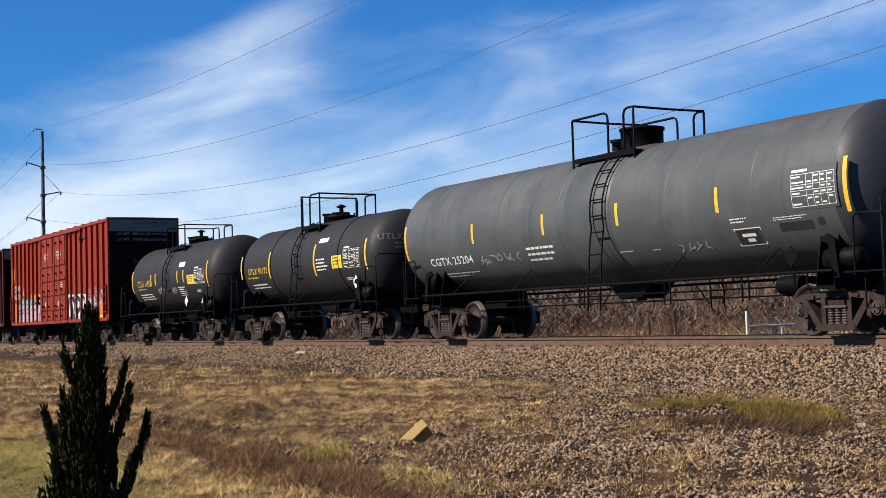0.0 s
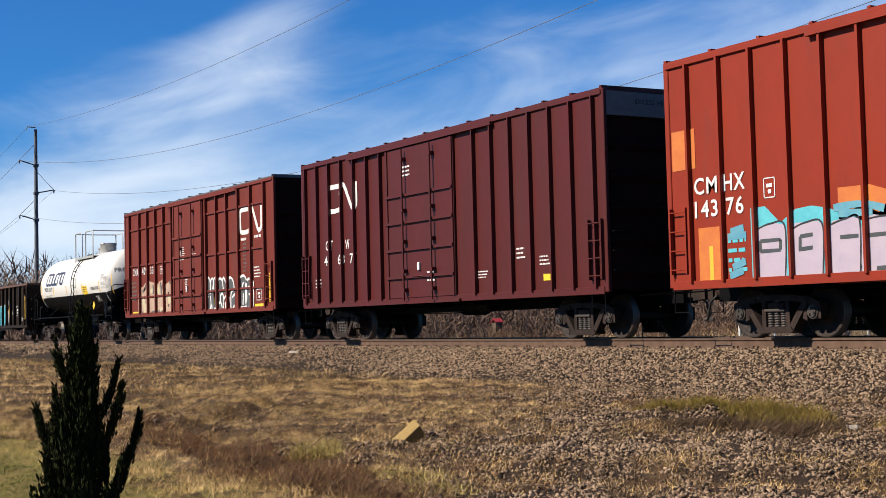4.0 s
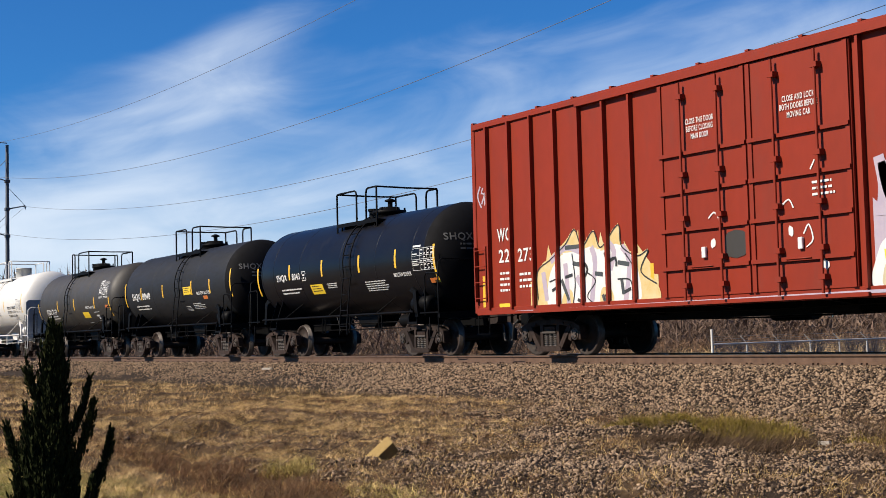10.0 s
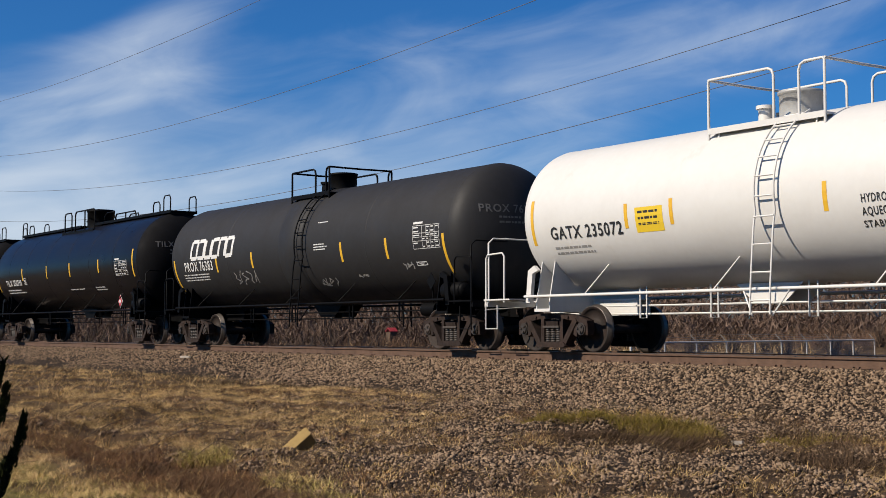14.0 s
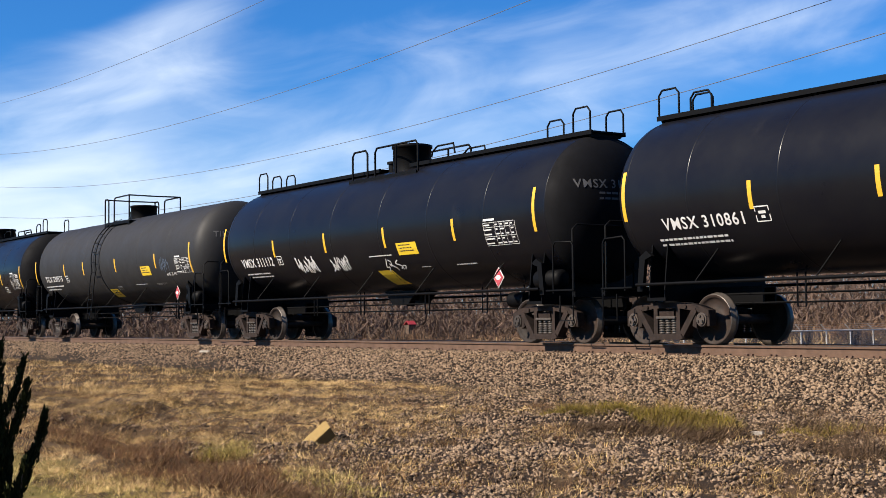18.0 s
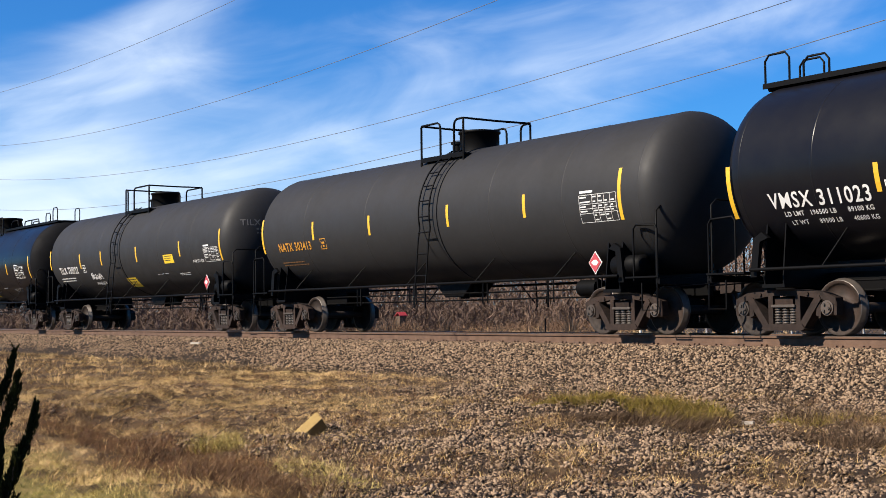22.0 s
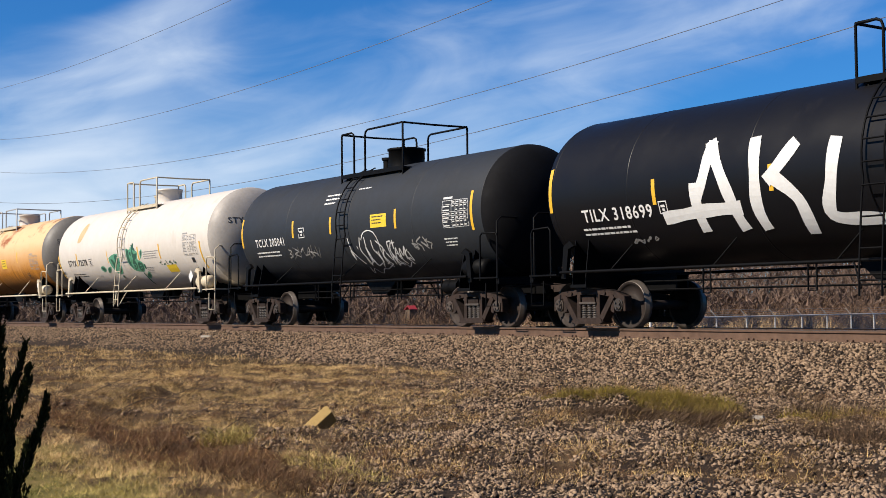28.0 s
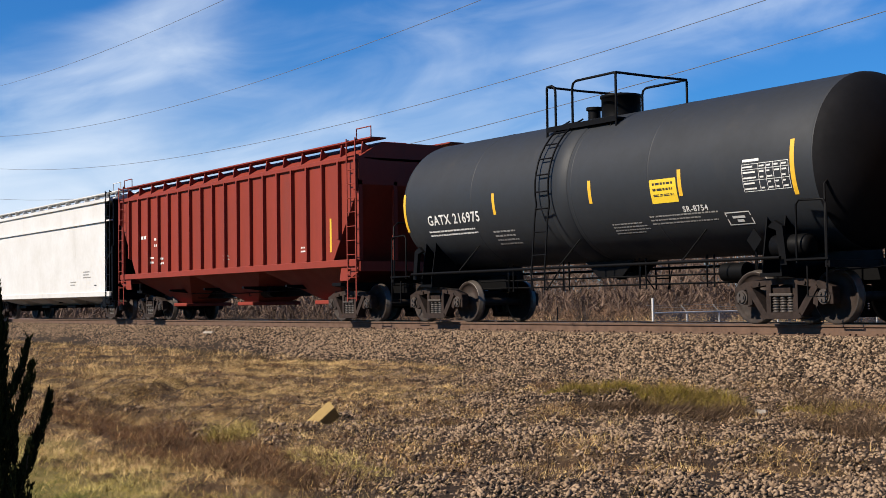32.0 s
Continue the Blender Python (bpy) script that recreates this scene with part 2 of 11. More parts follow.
def streaked(name, base, pale, dark, rust, top, spec=0.3):
    """Old paint: broad pale and dark patches, narrow runs down the side, rust that starts at the crown of the shell."""
    m = bpy.data.materials.new(name)
    m.use_nodes = True
    t = m.node_tree
    p = t.nodes["Principled BSDF"]
    co = t.nodes.new("ShaderNodeTexCoord")
    sep = t.nodes.new("ShaderNodeSeparateXYZ")
    t.links.new(co.outputs["Object"], sep.inputs[0])

    def noise_tex(sc, st, detail=6.0):
        mp = t.nodes.new("ShaderNodeMapping")
        mp.inputs["Scale"].default_value = st
        t.links.new(co.outputs["Object"], mp.inputs[0])
        n = t.nodes.new("ShaderNodeTexNoise")
        n.inputs["Scale"].default_value, n.inputs["Detail"].default_value, n.inputs["Roughness"].default_value = sc, detail, 0.65
        t.links.new(mp.outputs[0], n.inputs["Vector"])
        return n.outputs["Fac"]

    def rng(v, a, b, c=0.0, d=1.0):
        x = t.nodes.new("ShaderNodeMapRange")
        for k, q in (("From Min", a), ("From Max", b), ("To Min", c), ("To Max", d)):
            x.inputs[k].default_value = q
        t.links.new(v, x.inputs["Value"])
        return x.outputs[0]

    def add(a, b):
        x = t.nodes.new("ShaderNodeMath")
        t.links.new(a, x.inputs[0])
        t.links.new(b, x.inputs[1])
        return x.outputs[0]

    def mix(f, a, b):
        x = t.nodes.new("ShaderNodeMix")
        x.data_type = "RGBA"
        t.links.new(f, x.inputs["Factor"])
        for k, v in (("A", a), ("B", b)):
            if isinstance(v, tuple):
                x.inputs[k].default_value = (*v, 1)
            else:
                t.links.new(v, x.inputs[k])
        return x.outputs["Result"]

    col = mix(rng(noise_tex(0.55, (1, 1, 1.3), 4.0), 0.42, 0.62), base, pale)
    col = mix(rng(noise_tex(1.0, (5.0, 0.5, 0.30), 5.0), 0.53, 0.70, 0.0, 0.55), col, dark)
    col = mix(rng(noise_tex(2.4, (1, 1, 0.6), 7.0), 0.60, 0.72, 0.0, 0.45), col, rust)
    col = mix(rng(add(noise_tex(1.1, (1.5, 1, 1), 6.0), rng(sep.outputs["Z"], top - 0.55, top, -0.35, 0.20)), 0.50, 0.66, 0.0, 0.75), col, rust)
    t.links.new(col, p.inputs["Base Color"])
    t.links.new(rng(noise_tex(3.0, (1, 1, 1)), 0.3, 0.7, 0.45, 0.65), p.inputs["Roughness"])
    p.inputs["Specular IOR Level"].default_value = spec
    return m


GREY_A = streaked("weathered_grey_paint", (0.046, 0.051, 0.054), (0.062, 0.067, 0.069), (0.028, 0.030, 0.031), (0.070, 0.040, 0.026), 4.05)
RUSTY = rust_paint()
RED_A = mat("red_boxcar_paint", (0.1917, 0.02052, 0.00702), (0.1566, 0.01674, 0.00648), 0.55, 0.0, 0.9, (1, 1, 0.5), dirt=(0.0864, 0.0324, 0.0243), dirt_amt=0.2, spec=0.2)
RED_B = mat("maroon_boxcar_paint", (0.0675, 0.0108, 0.00972), (0.0513, 0.00918, 0.0081), 0.5, 0.0, 0.9, (1, 1, 0.5), dirt=(0.0459, 0.0189, 0.01512), dirt_amt=0.2, spec=0.22)
RED_C = mat("brown_boxcar_paint", (0.122, 0.0215, 0.0130), (0.098, 0.0175, 0.0112), 0.6, 0.0, 0.9, (1, 1, 0.5), dirt=(0.054, 0.027, 0.0216), dirt_amt=0.2, spec=0.2)
RED_D = mat("red_hopper_paint", (0.1782, 0.02592, 0.01458), (0.1458, 0.0216, 0.01296), 0.6, 0.0, 0.9, (1, 1, 0.4), dirt=(0.0756, 0.027, 0.0216), dirt_amt=0.25, spec=0.2)
GONDOLA = streaked("gondola_black_brown", (0.0135, 0.0085, 0.0056), (0.0200, 0.0128, 0.0082), (0.0045, 0.0032, 0.0025), (0.046, 0.023, 0.0125), 2.9, 0.08)
RUST_EDGE = mat("rusty_edge", (0.0864, 0.0378, 0.0243), (0.0594, 0.027, 0.0189), 0.8, 0.0, 5, bump=0.3)
HOPPER_WHITE = mat("white_hopper_paint", (0.4752, 0.4752, 0.4686), (0.4092, 0.4026, 0.3894), 0.55, 0.0, 0.8, dirt=(0.2508, 0.2244, 0.1914), dirt_amt=0.15)
ROOF = mat("grey_roof_sheet", (0.1188, 0.1188, 0.1188), (0.081, 0.0756, 0.0729), 0.5, 0.3, 2.0)
# shade of the boxcar ends, put into a near-black maroon
SHADED_END = mat("shaded_car_end", (0.024, 0.008, 0.0065), (0.014, 0.006, 0.005), 0.9, 0.0, 2.0, bump=0.2, spec=0.04)
ENDGREY = mat("grey_end_band", (0.150, 0.138, 0.132), (0.120, 0.112, 0.106), 0.8)
YELLOW = mat("yellow_reflector", (0.561, 0.33, 0.0198), (0.5148, 0.2904, 0.0198), 0.45, 0.0, 8)
YELLOW_S = mat("yellow_sign", (0.5808, 0.4092, 0.0198), (0.5544, 0.3696, 0.0198), 0.5, 0.0, 5)
ORANGE_T = mat("orange_letter_paint", (0.432, 0.1944, 0.0162), (0.3996, 0.1728, 0.0162), 0.5, 0.0, 8)
YELLOW_T = mat("yellow_letter_paint", (0.4212, 0.27, 0.0216), (0.378, 0.2376, 0.0216), 0.5, 0.0, 8)
WHITE_T = mat("white_letter_paint", (0.528, 0.528, 0.5148), (0.4752, 0.4686, 0.4554), 0.55, 0.0, 8)
GREY_T = mat("dusty_letter_paint", (0.2268, 0.2214, 0.2106), (0.1836, 0.1782, 0.1674), 0.6, 0.0, 8)
DIM_T = mat("faded_letter_paint", (0.0864, 0.0837, 0.081), (0.0648, 0.0621, 0.0594), 0.6, 0.0, 8)
BLACK_T = mat("black_letter_paint", (0.0108, 0.0108, 0.01188), (0.0162, 0.0162, 0.01728), 0.55, 0.0, 8)
BLUE_T = mat("dark_blue_paint", (0.0108, 0.0162, 0.0432), (0.0162, 0.0216, 0.0486), 0.5, 0.0, 8)
PLACARD = mat("red_placard", (0.3348, 0.0378, 0.0486), (0.297, 0.0324, 0.0432), 0.5, 0.0, 8)
RED_T = mat("red_sign_paint", (0.297, 0.0216, 0.0216), (0.2592, 0.0216, 0.0216), 0.5, 0.0, 8)
BLUE_SPRAY = mat("sky_blue_spray", (0.054, 0.189, 0.27), (0.0864, 0.243, 0.297), 0.6, 0.0, 4)
GREEN_LIGHT = mat("bright_green_spray", (0.0432, 0.1944, 0.108), (0.0864, 0.2376, 0.1512), 0.6, 0.0, 6)
GREEN_T = mat("green_spray", (0.00864, 0.0459, 0.0297), (0.0162, 0.081, 0.0486), 0.6, 0.0, 6)
TEAL_T = mat("turquoise_spray", (0.075, 0.36, 0.40), (0.045, 0.27, 0.33), 0.6, 0.0, 4)
CREAM_T = mat("cream_spray", (0.3888, 0.3348, 0.2052), (0.3564, 0.3024, 0.1944), 0.6, 0.0, 4)
FLAME_T = mat("flame_yellow_spray", (0.42, 0.30, 0.10), (0.46, 0.37, 0.20), 0.6, 0.0, 4)
PEACH_T = mat("peach_spray", (0.3456, 0.2484, 0.1836), (0.27, 0.162, 0.1134), 0.65, 0.0, 3)
LILAC_T = mat("lilac_spray", (0.2808, 0.2376, 0.297), (0.324, 0.27, 0.3132), 0.6, 0.0, 4)
GREY_SPRAY = mat("grey_spray", (0.0513, 0.054, 0.0567), (0.0648, 0.0675, 0.0702), 0.6, 0.0, 5)
SLATE_T = mat("slate_spray", (0.0297, 0.0351, 0.0378), (0.0378, 0.0432, 0.0459), 0.6, 0.0, 5)
BLUEGREY_T = mat("blue_scrawl", (0.054, 0.0756, 0.108), (0.0432, 0.0594, 0.0918), 0.6, 0.0, 6)
ORANGE_P = mat("orange_patch", (0.42, 0.125, 0.016), (0.36, 0.085, 0.014), 0.6, 0.0, 3)
TREADRAIL = mat("rail_head", (0.1944, 0.1782, 0.1674), (0.1296, 0.108, 0.0972), 0.38, 0.9, 6)
RAILSIDE = mat("rusty_rail", (0.0906, 0.048, 0.0269), (0.0563, 0.0294, 0.0166), 0.85, 0.0, 5, bump=0.3, bscale=30)
TIE = mat("weathered_tie", (0.0476, 0.039, 0.0324), (0.0309, 0.0252, 0.0214), 0.9, 0.0, 4, (0.4, 4, 4), bump=0.5, rand=0.25)

# ---------------------------------------------------------------- mesh building


class Geo:
    """Collects faces of one mesh."""

    def __init__(self):
        self.v, self.f, self.m, self.s = [], [], [], []

    def face(self, pts, mi=0, smooth=False):
        n = len(self.v)
        self.v += [tuple(p) for p in pts]
        self.f.append(tuple(range(n, n + len(pts))))
        self.m.append(mi)
        self.s.append(smooth)

    def box(self, x0, x1, y0, y1, z0, z1, mi=0, c=0.0):
        """A box; c: chamfer of its upright and long edges."""
        if c <= 0:
            n = len(self.v)
            self.v += [(x0, y0, z0), (x1, y0, z0), (x1, y1, z0), (x0, y1, z0), (x0, y0, z1), (x1, y0, z1), (x1, y1, z1), (x0, y1, z1)]
            for q in ((0, 3, 2, 1), (4, 5, 6, 7), (0, 1, 5, 4), (1, 2, 6, 5), (2, 3, 7, 6), (3, 0, 4, 7)):
                self.f.append(tuple(n + i for i in q))
                self.m.append(mi)
                self.s.append(False)
            return self
        ring = []
        for z, d in ((z0, c), (z0 + c, 0), (z1 - c, 0), (z1, c)):
            ring.append([(x0 + d, y0 + c, z), (x0 + c, y0 + d, z), (x1 - c, y0 + d, z), (x1 - d, y0 + c, z), (x1 - d, y1 - c, z), (x1 - c, y1 - d, z), (x0 + c, y1 - d, z), (x0 + d, y1 - c, z)])
        n = len(self.v)
        for r in ring:
            self.v += r
        for k in range(3):
            for i in range(8):
                self._add((n + k * 8 + i, n + k * 8 + (i + 1) % 8, n + k * 8 + 8 + (i + 1) % 8, n + k * 8 + 8 + i), mi, False)
        self._add(tuple(n + 7 - i for i in range(8)), mi, False)
        self._add(tuple(n + 24 + i for i in range(8)), mi, False)
        return self

    def _add(self, f, mi, smooth):
        self.f.append(f)
        self.m.append(mi)
        self.s.append(smooth)

    def tube(self, path, r, n=8, mi=0, closed=False, caps=True):
        path = [Vector(p) for p in path]
        base, up = len(self.v), None
        for i, p in enumerate(path):
            a = path[(i - 1) % len(path)] if (closed or i) else p
            b = path[(i + 1) % len(path)] if (closed or i < len(path) - 1) else p
            d = (b - a).normalized()
            if up is None:
                up = Vector((0, 0, 1)) if abs(d.z) < 0.9 else Vector((0, 1, 0))
            side = d.cross(up)
            side = side.normalized() if side.length > 1e-6 else d.orthogonal().normalized()
            up = side.cross(d).normalized()
            for k in range(n):
                w = 2 * math.pi * k / n
                self.v.append(tuple(p + (side * math.cos(w) + up * math.sin(w)) * r))
        m = len(path)
        for i in range(m if closed else m - 1):
            for k in range(n):
                a, b = base + i * n, base + ((i + 1) % m) * n
                self._add((a + k, a + (k + 1) % n, b + (k + 1) % n, b + k), mi, n > 5)
        if caps and not closed:
            for off, order in ((0, 1), ((m - 1) * n, -1)):
                q = [self.v[base + off + k] for k in range(n)]
                self.face(q[::-order] if order == 1 else q, mi)
        return self

    def cyl(self, p0, p1, r, n=16, mi=0, r1=None):
        p0, p1 = Vector(p0), Vector(p1)
        d = (p1 - p0).normalized()
        s = d.orthogonal().normalized()
        u = d.cross(s)
        r1 = r if r1 is None else r1
        c = [s * math.cos(2 * math.pi * k / n) + u * math.sin(2 * math.pi * k / n) for k in range(n)]
        b = len(self.v)
        self.v += [tuple(p0 + q * r) for q in c] + [tuple(p1 + q * r1) for q in c]
        for k in range(n):
            self._add((b + k, b + (k + 1) % n, b + n + (k + 1) % n, b + n + k), mi, True)
        self.face([p0 + q * r for q in reversed(c)], mi)
        self.face([p1 + q * r1 for q in c], mi)
        return self

    def lathe(self, prof, n=48, mi=0, axis="x", centre=(0, 0, 0), arc=None):
        """prof: (along, radius) rows, turned about x or y or z."""
        b = len(self.v)
        cx, cy, cz = centre
        a0, a1 = arc or (0, 2 * math.pi)
        full = arc is None
        k_n = n if full else n + 1
        for a, r in prof:
            for k in range(k_n):
                w = a0 + (a1 - a0) * k / n
                c, s = r * math.cos(w), r * math.sin(w)
                self.v.append({"x": (cx + a, cy - c, cz + s), "y": (cx + c, cy + a, cz + s), "z": (cx + c, cy + s, cz + a)}[axis])
        for i in range(len(prof) - 1):
            for k in range(n):
                k2 = (k + 1) % k_n
                self._add((b + i * k_n + k, b + i * k_n + k2, b + (i + 1) * k_n + k2, b + (i + 1) * k_n + k), mi, True)
        return self

    def bar(self, p0, p1, w, y0, y1, mi=0):
        """A flat bar in the xz plane from p0 to p1 (x, z), w wide, from y0 to y1 deep."""
        (xa, za), (xb, zb) = p0, p1
        L = math.hypot(xb - xa, zb - za) or 1
        nx, nz = -(zb - za) / L * w / 2, (xb - xa) / L * w / 2
        q = [(xa - nx, za - nz), (xb - nx, zb - nz), (xb + nx, zb + nz), (xa + nx, za + nz)]
        self.prism(q, y0, y1, mi)
        return self

    def prism(self, q, y0, y1, mi=0):
        """An outline in xz drawn out from y0 to y1."""
        self.face([(x, y0, z) for x, z in q], mi)
        self.face([(x, y1, z) for x, z in reversed(q)], mi)
        for i in range(len(q)):
            a, c = q[i], q[(i + 1) % len(q)]
            self.face([(a[0], y0, a[1]), (a[0], y1, a[1]), (c[0], y1, c[1]), (c[0], y0, c[1])], mi)
        return self

    def prism_x(self, q, x0, x1, mi=0):
        """An outline in yz drawn out along x."""
        self.face([(x0, y, z) for y, z in reversed(q)], mi)
        self.face([(x1, y, z) for y, z in q], mi)
        for i in range(len(q)):
            a, c = q[i], q[(i + 1) % len(q)]
            self.face([(x0, a[0], a[1]), (x0, c[0], c[1]), (x1, c[0], c[1]), (x1, a[0], a[1])], mi)
        return self

    def mesh(self, name, mats):
        me = bpy.data.meshes.new(name)
        me.from_pydata(self.v, [], self.f)
        for m in mats if isinstance(mats, (list, tuple)) else [mats]:
            me.materials.append(m)
        me.polygons.foreach_set("material_index", self.m)
        me.polygons.foreach_set("use_smooth", self.s)
        me.update()
        return me


def put(name, me, parent=None, at=(0, 0, 0), rz=0.0, label=""):
    """A mesh as one object, under its thing or by itself."""
    ob = new(name, me)
    ob.parent = parent
    ob.location = at
    ob.rotation_euler = (0, 0, rz)
    if label:
        ob["label"] = label
    return ob


def part(name, g, mats, parent, label="", at=(0, 0, 0)):
    return put(name, g.mesh(name, mats), parent, at, 0.0, label)


def raw_mesh(name, verts, faces, mats, k=3, index=None):
    """A mesh out of arrays: verts (n, 3), faces (m, k)."""
    me = bpy.data.meshes.new(name)
    me.vertices.add(len(verts))
    me.vertices.foreach_set("co", np.asarray(verts, np.float32).ravel())
    me.loops.add(len(faces) * k)
    me.loops.foreach_set("vertex_index", np.asarray(faces, np.int32).ravel())
    me.polygons.add(len(faces))
    me.polygons.foreach_set("loop_start", np.arange(0, len(faces) * k, k, dtype=np.int32))
    for m in mats if isinstance(mats, (list, tuple)) else [mats]:
        me.materials.append(m)
    if index is not None:
        me.polygons.foreach_set("material_index", np.asarray(index, np.int32))
    me.update(calc_edges=True)
    return me


# ---------------------------------------------------------------- lettering
def side_of_tank(r, zc):
    """Maps (u along, v up from the axis' height, measured on the shell) to the near side of a tank."""
    return lambda u, v, d=0.005: (u, -(r + d) * math.cos(v / r), zc + (r + d) * math.sin(v / r))


def flat_side(y):
    return lambda u, v, d=0.005: (u, y - d, v)


def end_face(x):
    """The end of a car that faces forwards; u runs from the near side to the far one."""
    return lambda u, v, d=0.005: (x + d, u, v)


GLYPHS = {}


def glyph_mesh(text, bold):
    key = (text, bold)
    if key not in GLYPHS:
        cu = bpy.data.curves.new("letters", "FONT")
        cu.body, cu.size, cu.offset, cu.resolution_u = text, 1.0, bold, 3
        cu.space_character = 1.14
        ob = bpy.data.objects.new("letters", cu)
        me = bpy.data.meshes.new_from_object(ob)
        vs = np.array([v.co[:2] for v in me.vertices]) if len(me.vertices) else np.zeros((0, 2))
        GLYPHS[key] = (vs, [tuple(p.vertices) for p in me.polygons])
        bpy.data.objects.remove(ob)
        bpy.data.curves.remove(cu)
        bpy.data.meshes.remove(me)
    return GLYPHS[key]


def letters(parent, to, u, v, text, h, m, width=None, bold=0.016, name="lettering"):
    """A line of writing, h high (capitals), centred on (u, v); large letters are pieces of their own."""
    vs, fs = glyph_mesh(text, bold)
    lo, hi = vs.min(0), vs.max(0)
    k = h / 0.70
    kx = k if width is None else width / (hi[0] - lo[0])
    mid = ((lo[0] + hi[0]) / 2, 0.35)
    out = 0.005 + h * h / 11                # clear of the curve of the shell
    at = [to(u + (x - mid[0]) * kx, v + (y - mid[1]) * k, out) for x, y in vs]
    if h < 0.16:
        g = Geo()
        g.v, g.f, g.m, g.s = at, fs, [0] * len(fs), [False] * len(fs)
        return tagged(part(name, g, m, parent), kind="stuff")
    root = list(range(len(vs)))

    def top_of(i):
        while root[i] != i:
            root[i] = root[root[i]]
            i = root[i]
        return i

    for f in fs:
        for i in f[1:]:
            root[top_of(i)] = top_of(f[0])
    pieces = {}
    for f in fs:
        pieces.setdefault(top_of(f[0]), []).append(f)
    for f_list in pieces.values():
        g = Geo()
        used = sorted({i for f in f_list for i in f})
        index = {i: q for q, i in enumerate(used)}
        g.v = [at[i] for i in used]
        g.f = [tuple(index[i] for i in f) for f in f_list]
        g.m, g.s = [0] * len(f_list), [False] * len(f_list)
        part("letter", g, m, parent)


def plate(g, to, u0, u1, v0, v1, mi=0, d=0.004, n=None):
    """A painted or stuck-on patch that follows the surface."""
    n = n or max(1, int(abs(v1 - v0) / 0.12))
    for i in range(n):
        a, b = v0 + (v1 - v0) * i / n, v0 + (v1 - v0) * (i + 1) / n
        g.face([to(u0, a, d), to(u1, a, d), to(u1, b, d), to(u0, b, d)], mi)


def stencil(parent, to, u, v, w, h, rows, m, rng, name="small_lettering"):
    """Lines of small writing that cannot be read: bars of its size."""
    g = Geo()
    step = h / rows
    for i in range(rows):
        x, top = u - w / 2, v + h / 2 - i * step
        end = u + w / 2 - rng.random() * w * 0.3
        while x < end:
            k = min(rng.uniform(0.35, 1.4) * step, end - x)
            plate(g, to, x, x + k, top - step * 0.40, top, 0, 0.004, 1)
            x += k + step * 0.24
    return tagged(part(name, g, m, parent), kind="stuff")


def table(parent, to, u, v, w, h, m, rng, back=None):
    """A stencilled table: a dark ground, a ruled grid, headings and rows of small writing."""
    g = Geo()
    if back is not None:
        plate(g, to, u - w / 2 - 0.05, u + w / 2 + 0.05, v - h / 2 - 0.06, v + h / 2 + 0.14, 1, 0.003)
    cols = [0.0, 0.36, 0.52, 0.68, 0.84, 1.0]
    n = max(5, int(h / 0.085))
    t = 0.0045
    for i in range(n + 1):
        if i in (0, n, n // 2) or i % 2 == 0:
            y = v - h / 2 + h * i / n
            plate(g, to, u - w / 2, u + w / 2, y - t, y + t, 0, 0.0045, 1)
    for c in cols:
        x = u - w / 2 + w * c
        plate(g, to, x - t, x + t, v - h / 2, v + h / 2, 0, 0.005)
    for i in range(n):
        y = v - h / 2 + h * (i + 0.5) / n
        for a, b in zip(cols, cols[1:]):
            if rng.random() < 0.82:
                x0, x1 = u - w / 2 + w * a + 0.02, u - w / 2 + w * b - 0.02
                plate(g, to, x0, x0 + (x1 - x0) * rng.uniform(0.5, 0.95), y - h / n * 0.15, y + h / n * 0.15, 0, 0.0055, 1)
    plate(g, to, u - w * 0.48, u - w * 0.12, v + h / 2 + 0.04, v + h / 2 + 0.085, 0, 0.0055, 1)
    return tagged(part("data_table", g, [m, back or m], parent), kind="stuff")


def frame_mark(parent, to, u, v, w, h, m, bars=True, t=0.02):
    """A ruled stencil box with a little writing in it."""
    g = Geo()
    for a in ((u - w / 2, u + w / 2, v - h / 2, v - h / 2 + t), (u - w / 2, u + w / 2, v + h / 2 - t, v + h / 2), (u - w / 2, u - w / 2 + t, v - h / 2, v + h / 2), (u + w / 2 - t, u + w / 2, v - h / 2, v + h / 2)):
        plate(g, to, *a, 0, 0.005, 1)
    if bars:
        plate(g, to, u - w * 0.25, u + w * 0.25, v + h * 0.02, v + h * 0.2, 0, 0.005, 1)
        plate(g, to, u - w * 0.12, u + w * 0.15, v - h * 0.28, v - h * 0.08, 0, 0.005, 1)
    return part("stencil_box", g, m, parent)


